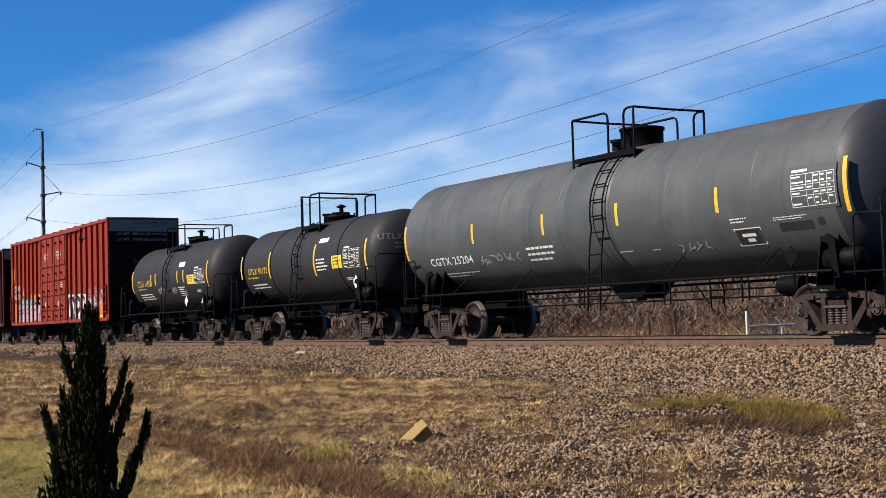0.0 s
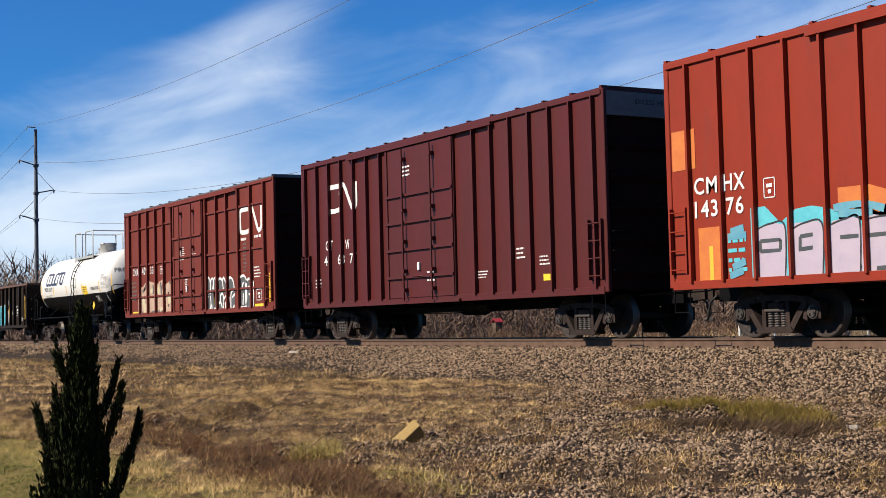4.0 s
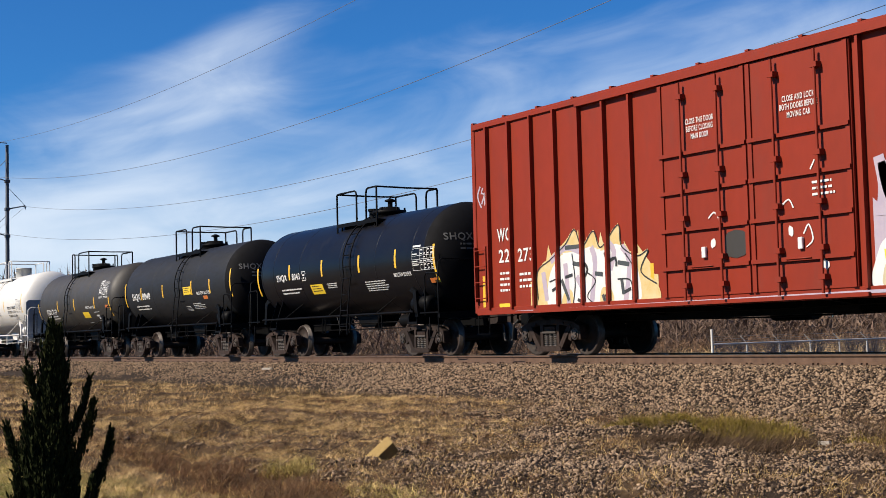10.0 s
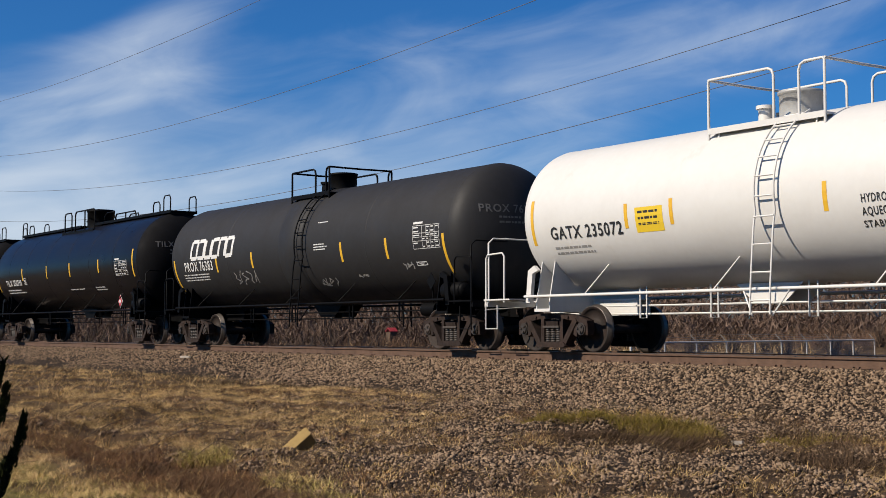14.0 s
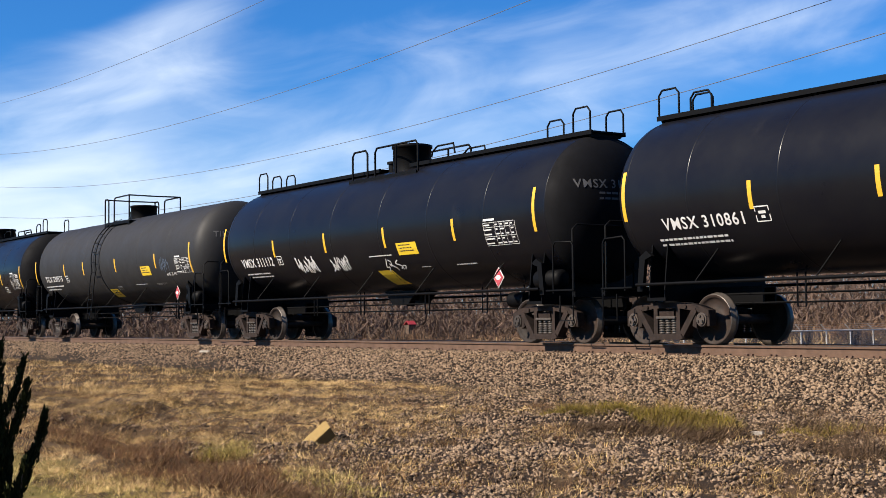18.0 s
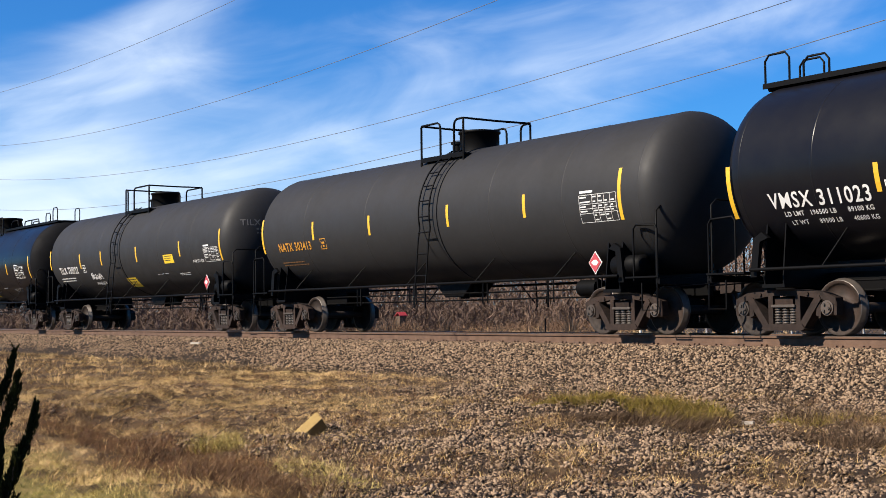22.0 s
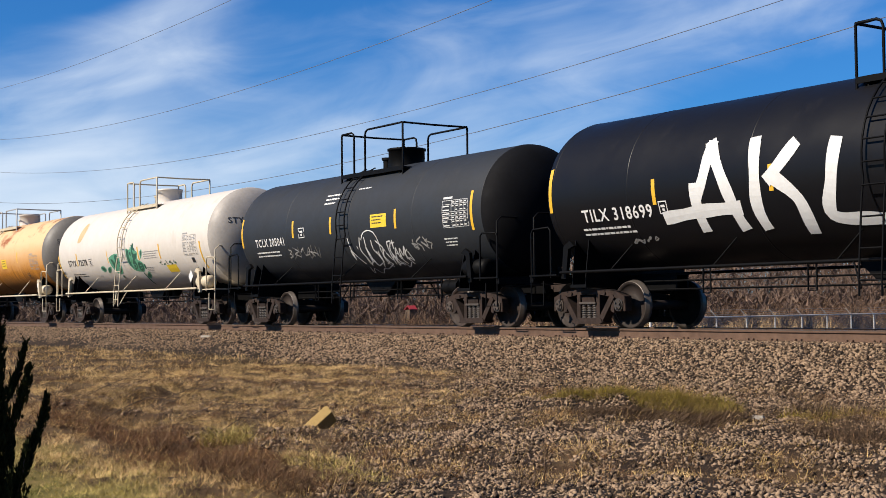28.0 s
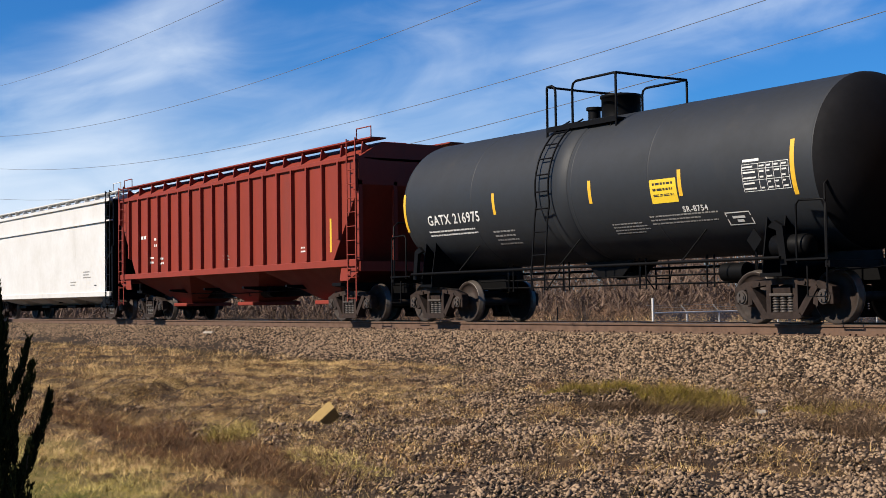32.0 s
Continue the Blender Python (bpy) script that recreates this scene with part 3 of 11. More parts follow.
def stroke(g, to, pts, w, mi=0, d=0.006, taper=True):
    """A sprayed or painted line through (u, v) points, smoothed."""
    p = [np.array(q, float) for q in pts]
    out = []
    for i in range(len(p) - 1):
        a, b, c, e = p[max(i - 1, 0)], p[i], p[i + 1], p[min(i + 2, len(p) - 1)]
        n = max(2, int(np.linalg.norm(c - b) / min(max(w, 0.04), 0.10)))
        for k in range(n):
            t = k / n
            out.append(0.5 * ((2 * b) + (c - a) * t + (2 * a - 5 * b + 4 * c - e) * t * t + (3 * b - a - 3 * c + e) * t ** 3))
    out.append(p[-1])
    L = []
    for i, q in enumerate(out):
        dv = out[min(i + 1, len(out) - 1)] - out[max(i - 1, 0)]
        nrm = np.array((-dv[1], dv[0])) / (np.linalg.norm(dv) + 1e-9)
        k = w / 2 * (0.92 + 0.08 * math.sin(i * 0.8)) if taper else w / 2
        L.append((q + nrm * k, q - nrm * k))
    m = max(1, int(w / 0.09))
    for (a, b), (c, e) in zip(L, L[1:]):
        for k in range(m):
            f, h = k / m, (k + 1) / m
            g.face([to(*(b + (a - b) * f), d), to(*(e + (c - e) * f), d), to(*(e + (c - e) * h), d), to(*(b + (a - b) * h), d)], mi)


def blob(g, to, pts, mi=0, d=0.005, dv=0.035):
    """A filled sprayed shape with a rounded outline, laid in level strips so that it follows the surface."""
    p = [np.array(q, float) for q in pts]
    n = len(p)
    out = []
    for i in range(n):
        a, b, c, e = p[i - 1], p[i], p[(i + 1) % n], p[(i + 2) % n]
        for k in range(4):
            t = k / 4
            out.append(0.5 * ((2 * b) + (c - a) * t + (2 * a - 5 * b + 4 * c - e) * t * t + (3 * b - a - 3 * c + e) * t ** 3))
    o = np.array(out)

    def cuts(v):
        us = []
        for (ua, va), (ub, vb) in zip(o, np.roll(o, -1, 0)):
            if (va > v) != (vb > v):
                us.append(ua + (ub - ua) * (v - va) / (vb - va))
        return sorted(us)

    lo, hi = o[:, 1].min(), o[:, 1].max()
    rows = max(2, int((hi - lo) / dv))
    for i in range(rows):
        v0, v1 = lo + (hi - lo) * i / rows, lo + (hi - lo) * (i + 1) / rows
        a, b = cuts(v0 + 1e-5), cuts(v1 - 1e-5)
        if len(a) != len(b):
            a = b = cuts((v0 + v1) / 2)
        for k in range(0, len(a) - 1, 2):
            g.face([to(a[k], v0, d), to(a[k + 1], v0, d), to(b[k + 1], v1, d), to(b[k], v1, d)], mi)
    return o


def scrawl(parent, to, u, v, w, h, m, rng, width=0.035, n=6, name="spray_tag"):
    """A quick tag: looping strokes side by side."""
    g = Geo()
    for i in range(n):
        cx = u - w / 2 + (i + 0.5) * w / n
        k = rng.randint(4, 6)
        pts = [(cx + rng.uniform(-0.6, 0.6) * w / n, v + (0.5 - j / (k - 1)) * h * rng.choice((1, 1, -1)) * rng.uniform(0.6, 1.0)) for j in range(k)]
        stroke(g, to, pts, width)
    return tagged(part(name, g, m, parent), kind="stuff")


def bubble_letters(parent, to, u0, u1, v0, v1, n, fill, line, rng, name="spray_piece", second=None, lw=0.06):
    """A painted piece: fat rounded letters, filled and outlined."""
    g = Geo()
    w = (u1 - u0) / n
    for i in range(n):
        a, b = u0 + i * w - 0.06 * w, u0 + (i + 1) * w + 0.06 * w
        t, s = v1 - rng.random() * 0.16 * (v1 - v0), v0 + rng.random() * 0.06 * (v1 - v0)
        k = [(a + w * 0.08, s), ((a + b) / 2, s + 0.04), (b - w * 0.1, s + rng.random() * 0.08), (b, (s + t) / 2 + rng.uniform(-0.1, 0.1)), (b - w * 0.05, t - 0.1), ((a + b) / 2, t), (a + w * 0.05, t - 0.12), (a - 0.02, (s + t) / 2)]
        o = blob(g, to, k, 0 if not second or rng.random() < 0.6 else 2, 0.004 + 0.0008 * i)
        stroke(g, to, list(o[::3]) + [o[0]], lw, 1, 0.012)
        mid, hh = (a + b) / 2, (t - s)
        kind = rng.randint(0, 3)
        if kind == 0:
            stroke(g, to, [(mid, s + 0.1 * hh), (mid + 0.05, s + 0.45 * hh)], lw, 1, 0.012)
            stroke(g, to, [(mid - 0.1 * w, s + 0.65 * hh), (mid + 0.12 * w, s + 0.8 * hh)], lw, 1, 0.012)
        elif kind == 1:
            stroke(g, to, [(mid - 0.2 * w, s + 0.7 * hh), (mid + 0.1 * w, s + 0.72 * hh), (mid + 0.12 * w, s + 0.5 * hh), (mid - 0.15 * w, s + 0.48 * hh)], lw, 1, 0.012)
        elif kind == 2:
            stroke(g, to, [(mid - 0.05, t - 0.1 * hh), (mid, s + 0.55 * hh)], lw, 1, 0.012)
            stroke(g, to, [(mid - 0.15 * w, s + 0.2 * hh), (mid + 0.2 * w, s + 0.3 * hh)], lw, 1, 0.012)
        else:
            stroke(g, to, [(mid - 0.15 * w, s + 0.3 * hh), (mid, s + 0.5 * hh), (mid + 0.18 * w, s + 0.3 * hh), (mid, s + 0.18 * hh)], lw, 1, 0.012)
    return part(name, g, [fill, line, second or fill], parent)

# ---------------------------------------------------------------- running gear, shared by all cars
WHEEL_R, AXLE = 0.457, 0.89


def build_gear():
    k = {}
    g = Geo()                                                   # a wheelset: two wheels, axle, bearing caps
    g.cyl((0, -1.0, 0), (0, 1.0, 0), 0.085, 12, 0)
    for s in (-1, 1):
        prof = [(0.64, 0.10), (0.63, 0.16), (0.665, 0.20), (0.675, 0.36), (0.66, 0.385), (0.655, 0.425)]
        g.lathe([(s * a, r) for a, r in prof], 28, 0, "y")
        g.lathe([(s * 0.655, 0.425), (s * 0.66, 0.482), (s * 0.69, 0.482), (s * 0.70, 0.460), (s * 0.795, 0.455), (s * 0.80, 0.44)], 28, 1, "y")
        g.lathe([(s * 0.80, 0.44), (s * 0.795, 0.40), (s * 0.77, 0.385), (s * 0.735, 0.33), (s * 0.72, 0.22), (s * 0.75, 0.17), (s * 0.79, 0.15), (s * 0.80, 0.09)], 28, 0, "y")
        g.cyl((0, s * 0.93, 0), (0, s * 1.10, 0), 0.125, 18, 2)
        g.cyl((0, s * 1.10, 0), (0, s * 1.125, 0), 0.095, 14, 2)
        for i in range(3):
            w = 2.094 * i
            g.cyl((0.06 * math.cos(w), s * 1.12, 0.06 * math.sin(w)), (0.06 * math.cos(w), s * 1.15, 0.06 * math.sin(w)), 0.022, 6, 1)
    k["wheelset"] = g.mesh("wheelset", [WHEEL, TREAD, CAP])
    g = Geo()                                                   # side frame
    y0, y1 = -0.09, 0.09
    g.prism([(-1.06, 0.50), (-1.06, 0.62), (-0.80, 0.72), (-0.30, 0.77), (0.30, 0.77), (0.80, 0.72), (1.06, 0.62), (1.06, 0.50), (0.78, 0.60), (0.30, 0.665), (-0.30, 0.665), (-0.78, 0.60)], y0, y1)
    for s in (-1, 1):
        g.prism([(s * 0.66, 0.64), (s * 0.74, 0.66), (s * 0.78, 0.60), (s * 0.42, 0.12), (s * 0.30, 0.14), (s * 0.36, 0.24)], y0 - 0.02, y1)
        g.box(s * 0.29 - 0.05, s * 0.29 + 0.05, y0, y1, 0.20, 0.68)
        g.prism([(s * 0.66, 0.34), (s * 0.70, 0.64), (s * 0.76, 0.64), (s * 0.76, 0.30)], y0, y1)
        g.box(s * 1.04 - 0.03, s * 1.04 + 0.03, y0 + 0.01, y1 - 0.01, 0.34, 0.56)
        g.box(s * 0.89 - 0.12, s * 0.89 + 0.12, y0 + 0.02, y1 - 0.02, 0.565, 0.62, 0, 0.01)
        g.cyl((s * 0.5, y0 - 0.03, 0.69), (s * 0.5, y0, 0.69), 0.03, 8)
    g.prism([(-0.46, 0.12), (-0.38, 0.09), (0.38, 0.09), (0.46, 0.12), (0.40, 0.20), (-0.40, 0.20)], y0 - 0.05, y1 + 0.05)
    k["side_frame"] = g.mesh("side_frame", TRUCK)
    g = Geo()                                                   # springs
    for x in (-0.16, 0.0, 0.16):
        for i in range(6):
            z = 0.215 + i * 0.045
            g.lathe([(z - 0.016, 0.060), (z, 0.077), (z + 0.016, 0.060)], 12, 0, "z", (x, -0.03, 0))
        g.cyl((x, -0.03, 0.20), (x, -0.03, 0.48), 0.05, 8)
    g.box(-0.25, 0.25, -0.13, 0.12, 0.47, 0.52, 0, 0.01)
    k["spring_pack"] = g.mesh("spring_pack", mat("spring_steel", (0.0562, 0.0432, 0.0346), (0.0302, 0.0238, 0.0194), 0.6, 0.1, 12))
    g = Geo()                                                   # bolster
    g.prism_x([(-1.08, 0.50), (-1.10, 0.62), (-0.55, 0.70), (0.55, 0.70), (1.10, 0.62), (1.08, 0.50), (0.5, 0.42), (-0.5, 0.42)], -0.19, 0.19)
    g.cyl((0, 0, 0.66), (0, 0, 0.74), 0.2, 16)
    k["bolster"] = g.mesh("truck", TRUCK)
    g = Geo()                                                   # brake beam with shoes
    for s in (-1, 1):
        g.tube([(s * 0.42, -0.72, 0.40), (s * 0.36, 0, 0.36), (s * 0.42, 0.72, 0.40)], 0.035, 6)
        for q in (-0.72, 0.72):
            g.prism([(s * 0.41, 0.30), (s * 0.45, 0.36), (s * 0.45, 0.52), (s * 0.41, 0.58), (s * 0.36, 0.44)], q - 0.05, q + 0.05)
    k["brake_beam"] = g.mesh("brake_beam", TRUCK)
    g = Geo()                                                   # coupler with its hose
    g.box(0.0, 0.42, -0.09, 0.09, 0.80, 0.93, 0, 0.02)
    g.prism([(0.42, 0.74), (0.70, 0.76), (0.76, 0.82), (0.76, 0.94), (0.66, 1.0), (0.42, 0.98)], -0.17, 0.13)
    g.prism([(0.58, 0.76), (0.72, 0.78), (0.72, 0.97), (0.58, 0.98)], 0.13, 0.20)
    k["coupler"] = g.mesh("coupler", TRUCK)
    g = Geo()
    g.tube([(0.10, 0.30, 0.82), (0.28, 0.32, 0.70), (0.40, 0.26, 0.48), (0.55, 0.16, 0.36), (0.74, 0.08, 0.34)], 0.026, 6)
    k["air_hose"] = g.mesh("air_hose", HOSE)
    return k


GEAR = build_gear()
SPIN = {-1: [], 1: []}


def truck(car, x):
    b = put("truck", GEAR["bolster"], car, (x, 0, 0), 0, "three-piece cast steel truck, grimy brown")
    for s in (-1, 1):
        put("side_frame", GEAR["side_frame"], b, (0, s * 1.0, 0), 0 if s < 0 else math.pi)
        put("spring_pack", GEAR["spring_pack"], b, (0, s * 1.0, 0), 0 if s < 0 else math.pi)
        SPIN[s].append(put("wheelset", GEAR["wheelset"], b, (s * AXLE, 0, WHEEL_R), 0, "rusty steel wheels with bright worn treads"))
    put("brake_beam", GEAR["brake_beam"], b)
    return b


def couplers(car, half):
    for s in (-1, 1):
        put("coupler", GEAR["coupler"], car, (s * (half - 0.76), 0, 0), 0 if s > 0 else math.pi)
        put("air_hose", GEAR["air_hose"], car, (s * (half - 0.76), 0, 0), 0 if s > 0 else math.pi)


CARS = []


def start_car(name, xc, label, category):
    car = new(name)
    car.empty_display_size = 0.3
    car.location = (xc + RUN[0], TRACK, 0)
    tagged(car, label, category, "cars of the freight train")
    CARS.append((car, xc))
    return car


def ladder(g, p_of, n, w=0.40, r=0.016, mi=0):
    """Two rails and n rungs; p_of(side, t) is a rail's path for t from 0 to 1."""
    for s in (-1, 1):
        g.tube([p_of(s, i / 16) for i in range(17)], r * 1.15, 6, mi)
    for i in range(n):
        t = (i + 0.5) / n
        g.tube([p_of(-1, t), p_of(1, t)], r, 5, mi)


# ---------------------------------------------------------------- tank cars
def tank_car(s):
    rng = random.Random(s["seed"])
    car = start_car("tank_car", s["x"], s["label"], "tank car")
    r, top, tc, cyl = s["r"], s["top"], s["tc"], s["half"] - 0.22
    zc = top - r
    hx = tc / 2
    end = s["couple"]                       # half the length over the couplers
    paint, iron = s["paint"], s.get("iron", BLACKIRON)
    to = side_of_tank(r, zc)
    V = lambda z: r * math.asin(max(-1, min(1, (z - zc) / r)))   # height above the rail -> along the shell
    # shell with dished heads
    hd = r * 0.50
    off = s.get("off", 0.0)                 # the shell may sit off the middle of its trucks
    prof = [(-cyl - hd * math.sin(w), max(0.002, r * math.cos(w))) for w in [math.pi / 2 * (1 - i / 12) for i in range(13)]]
    n = 10
    prof += [(-cyl + 2 * cyl * i / n, r) for i in range(1, n)]
    prof += [(cyl + hd * math.sin(w), max(0.002, r * math.cos(w))) for w in [math.pi / 2 * i / 12 for i in range(13)]]
    g = Geo().lathe(prof, 72, 0, "x", (off, 0, zc))
    mats = [paint]
    if s.get("lower"):                      # lower half in another colour
        g.m = [1 if (k % 72) / 72 > 0.5 + 0.066 and (k % 72) / 72 < 1 - 0.066 else 0 for k in range(len(g.f))]
        mats = [paint, s["lower"]]
    head = s.get("head_mat", SHADED_HEAD if paint in DARK_PAINTS else None)
    if head:                                # the leading head is darker; on black cars this paints in its shade
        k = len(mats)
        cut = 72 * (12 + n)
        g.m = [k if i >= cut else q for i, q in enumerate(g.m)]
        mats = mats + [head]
    part("tank_shell", g, mats, car)
    # weld beads and bands round the shell
    for x in s.get("welds", ()):
        g = Geo().lathe([(x - 0.025, r - 0.002), (x - 0.012, r + 0.0045), (x + 0.012, r + 0.0045), (x + 0.025, r - 0.002)], 72, 0, "x", (0, 0, zc))
        part("weld_bead", g, paint, car)
    for x, w in s.get("bands", ()):
        g = Geo().lathe([(x - w, r - 0.002), (x - w + 0.02, r + 0.02), (x + w - 0.02, r + 0.02), (x + w, r - 0.002)], 72, 0, "x", (0, 0, zc))
        part("shell_band", g, paint, car)
    for e in (-1, 1):                       # seam of the head
        g = Geo().lathe([(e * cyl - 0.02, r - 0.002), (e * cyl, r + 0.005), (e * cyl + 0.02, r - 0.002)], 72, 0, "x", (off, 0, zc))
        part("weld_bead", g, paint, car)
    # saddles, bolsters, stub sills, side sills
    low = zc - r
    for e in (-1, 1):
        g = Geo()
        q = [(-1.32, 0.86), (-1.32, 0.98), (-r * 0.80, zc - r * 0.60), (-r * 0.45, low + 0.1), (r * 0.45, low + 0.1), (r * 0.80, zc - r * 0.60), (1.32, 0.98), (1.32, 0.86), (0.5, 0.78), (-0.5, 0.78)]
        for x in (-0.2, 0.2):
            g.prism_x(q, e * hx + x - 0.012, e * hx + x + 0.012)
        g.box(e * hx - 0.24, e * hx + 0.24, -1.34, 1.34, 0.80, 0.86)
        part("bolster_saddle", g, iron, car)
        g = Geo()                           # post that ties the saddle to the end platform
        g.prism([(e * (hx + 0.28), 0.98), (e * (hx + 0.42), 0.98), (e * (hx + 0.34), 1.62), (e * (hx + 0.16), 1.72), (e * (hx + 0.02), 1.62), (e * (hx + 0.20), 1.56)], -1.42, -1.34)
        part("saddle_post", g, s.get("rails", iron), car)
        if s.get("end_shield") and e > 0:
            g = Geo().prism_x([(-1.42, 1.0), (1.42, 1.0), (1.42, 2.62), (1.3, 2.72), (-1.3, 2.72), (-1.42, 2.62)], end - 1.05, end - 1.02)
            part("head_shield", g, mat("grey_shield", (0.2268, 0.2376, 0.2484), (0.1944, 0.1998, 0.2106), 0.5), car)
        g = Geo()
        x0, x1 = sorted((e * (hx - 1.5), e * (end - 0.55)))
        g.box(x0, x1, -0.17, -0.13, 0.72, 1.02)
        g.box(x0, x1, 0.13, 0.17, 0.72, 1.02)
        g.box(x0, x1, -0.19, 0.19, 1.02, 1.05)
        part("stub_sill", g, iron, car)
        g = Geo()                           # end sill with footboards
        g.box(e * (end - 0.62) - 0.05, e * (end - 0.62) + 0.05, -1.45, 1.45, 0.92, 1.04)
        part("end_sill", g, iron, car)
        g = Geo()                           # end platform with its grating
        xa, xb = sorted((e * (end - 1.45), e * (end - 0.58)))
        g.box(xa, xb, -1.48, -0.62, 1.045, 1.075)
        part("end_platform", g, s.get("deck", iron), car)
        g = Geo()                           # hand hold hoops at the corner
        x = e * (end - 0.62)
        for y in (-1.45, 1.45):
            g = Geo().tube([(x, y, 1.0), (x, y, 1.92), (x - e * 0.06, y, 2.0), (x - e * 0.55, y, 2.02), (x - e * 0.62, y, 1.95), (x - e * 0.62, y, 1.0)], 0.019, 6)
            part("corner_handhold", g, s.get("rails", iron), car)
        g = Geo()                           # rail across the end
        zr = min(zc + 0.15, 2.35)
        g.tube([(x - e * 0.05, -1.42, 1.0), (x - e * 0.05, -1.42, zr - 0.1), (x - e * 0.05, -1.3, zr), (x - e * 0.05, 1.3, zr), (x - e * 0.05, 1.42, zr - 0.1), (x - e * 0.05, 1.42, 1.0)], 0.019, 6)
        part("end_railing", g, s.get("rails", iron), car)
        for y in (-1.46, 1.46):             # stirrup step
            g = Geo().tube([(x, y, 0.95), (x, y, 0.46), (x - e * 0.40, y, 0.46), (x - e * 0.40, y, 0.95)], 0.017, 5)
            part("sill_step", g, s.get("rails", iron), car)
        g = Geo()                           # uncoupling lever
        g.tube([(x + e * 0.08, -1.4, 0.86), (x + e * 0.08, -0.35, 0.92), (x + e * 0.2, -0.15, 0.96)], 0.013, 5)
        part("uncoupling_lever", g, iron, car)
    sill = s.get("sill", 1.10)
    for y in (-1.50, 1.50):
        g = Geo().tube([(-hx - 0.35, y, sill), (hx + 0.35, y, sill)], 0.030, 8)
        part("side_sill_pipe", g, s.get("rails", iron), car)
    k = s.get("struts", 6)
    for i in range(k):
        x = -hx + tc * (i + 0.5) / k
        g = Geo().tube([(x - 0.20, -1.50, sill), (x + 0.0, -r * 0.72, zc - r * 0.69)], 0.014, 6)
        part("sill_strut", g, s.get("rails", iron), car)
    # underside: outlet, skid, brake gear
    g = Geo()
    g.cyl((0, 0, low + 0.05), (0, 0, low - 0.22), 0.22, 18)
    g.cyl((0, 0, low - 0.22), (0, 0, low - 0.36), 0.11, 12)
    part("bottom_outlet", g, iron, car)
    g = Geo()
    g.prism([(-0.75, low + 0.02), (-0.35, low - 0.32), (0.35, low - 0.32), (0.75, low + 0.02)], -0.32, -0.29)
    g.prism([(-0.75, low + 0.02), (-0.35, low - 0.32), (0.35, low - 0.32), (0.75, low + 0.02)], 0.29, 0.32)
    part("skid_guard", g, iron, car)
    for z, y in ((0.90, -0.42), (0.74, -0.36)):
        g = Geo().tube([(-hx + 0.9, y, z), (hx - 0.9, y, z)], 0.018, 5)
        part("brake_rod", g, iron, car)
    for f in (-0.62, -0.25, 0.2, 0.55, 0.78):
        g = Geo()
        x = f * hx
        g.tube([(x, -0.46, low + 0.03), (x, -0.46, 0.66), (x + 0.18, -0.46, 0.66), (x + 0.18, -0.46, low + 0.03)], 0.018, 5)
        part("rod_hanger", g, iron, car)
    g = Geo().cyl((hx - 1.9, -0.45, 0.92), (hx - 1.35, -0.45, 0.92), 0.17, 16)
    part("brake_cylinder", g, iron, car)
    g = Geo()
    g.lathe([(-0.42, 0.002), (-0.42, 0.12), (-0.36, 0.19), (0.36, 0.19), (0.42, 0.12), (0.42, 0.002)], 18, 0, "x", (hx + 0.35, -1.18, 1.30))
    part("air_reservoir", g, s.get("rails", iron), car)
    # brake wheel at the end
    g = Geo()
    xw = end - 0.95
    g.tube([(xw, 0.5 + 0.28 * math.cos(w), 1.75 + 0.28 * math.sin(w)) for w in [math.pi * i / 8 for i in range(16)]], 0.02, 6, 0, True)
    g.cyl((xw - 0.12, 0.5, 1.75), (xw + 0.05, 0.5, 1.75), 0.05, 8)
    g.box(xw - 0.05, xw, 0.44, 0.56, 1.0, 1.75)
    part("brake_wheel", g, iron, car)
    truck(car, -hx)
    truck(car, hx)
    couplers(car, end)
    # top fittings
    top_iron = s.get("top_iron", iron)
    tx, half_p, hp = s.get("dome", 0.0), min(1.5, s.get("plat", 1.35)), s.get("railtop", 0.72)
    py = 0.90
    zp = zc + math.sqrt(max(0, r * r - py * py)) + 0.10
    if s["style"] == "platform":
        for sy in (-1, 1):
            g = Geo()
            g.box(tx - half_p, tx + half_p, min(sy * 0.42, sy * (py + 0.06)), max(sy * 0.42, sy * (py + 0.06)), top - 0.21, top - 0.17)
            g.box(tx - half_p, tx + half_p, sy * (py + 0.06) - 0.015, sy * (py + 0.06) + 0.015, top - 0.26, top - 0.155)
            for x in (-half_p + 0.2, half_p - 0.2):
                g.tube([(tx + x, sy * py, top - 0.2), (tx + x, sy * py * 1.02, zp - 0.16)], 0.022, 6)
            part("top_platform", g, top_iron, car)
        z0, z1 = top - 0.18, top + hp
        gap = min(max(s.get("ladder_x", tx - 0.45) - tx, -half_p + 0.35), half_p - 0.35)     # the way in from the ladder
        for sy in (-1, 1):
            y = sy * (py + 0.05)
            for a, b in ((-half_p, gap - 0.27), (half_p, gap + 0.27)):
                k = 0.12 if b > a else -0.12
                g = Geo()
                g.tube([(tx + a, y, z0 - 0.22), (tx + a, y, z1 - 0.03), (tx + a + k * 0.3, y, z1), (tx + b - k, y, z1), (tx + b - k * 0.3, y, z1 - 0.04), (tx + b, y, z1 - 0.13), (tx + b, y, z0)], 0.026, 6)
                part("platform_railing", g, s.get("top_rails", top_iron), car)
        for e in (-1, 1):
            x = tx + e * half_p
            part("end_railing", Geo().tube([(x, -py - 0.05, z1), (x, 0.0, z1 - 0.01), (x, py + 0.05, z1)], 0.026, 6), s.get("top_rails", top_iron), car)
    else:                                   # walkway all along the top
        g = Geo()
        L = cyl + 0.25
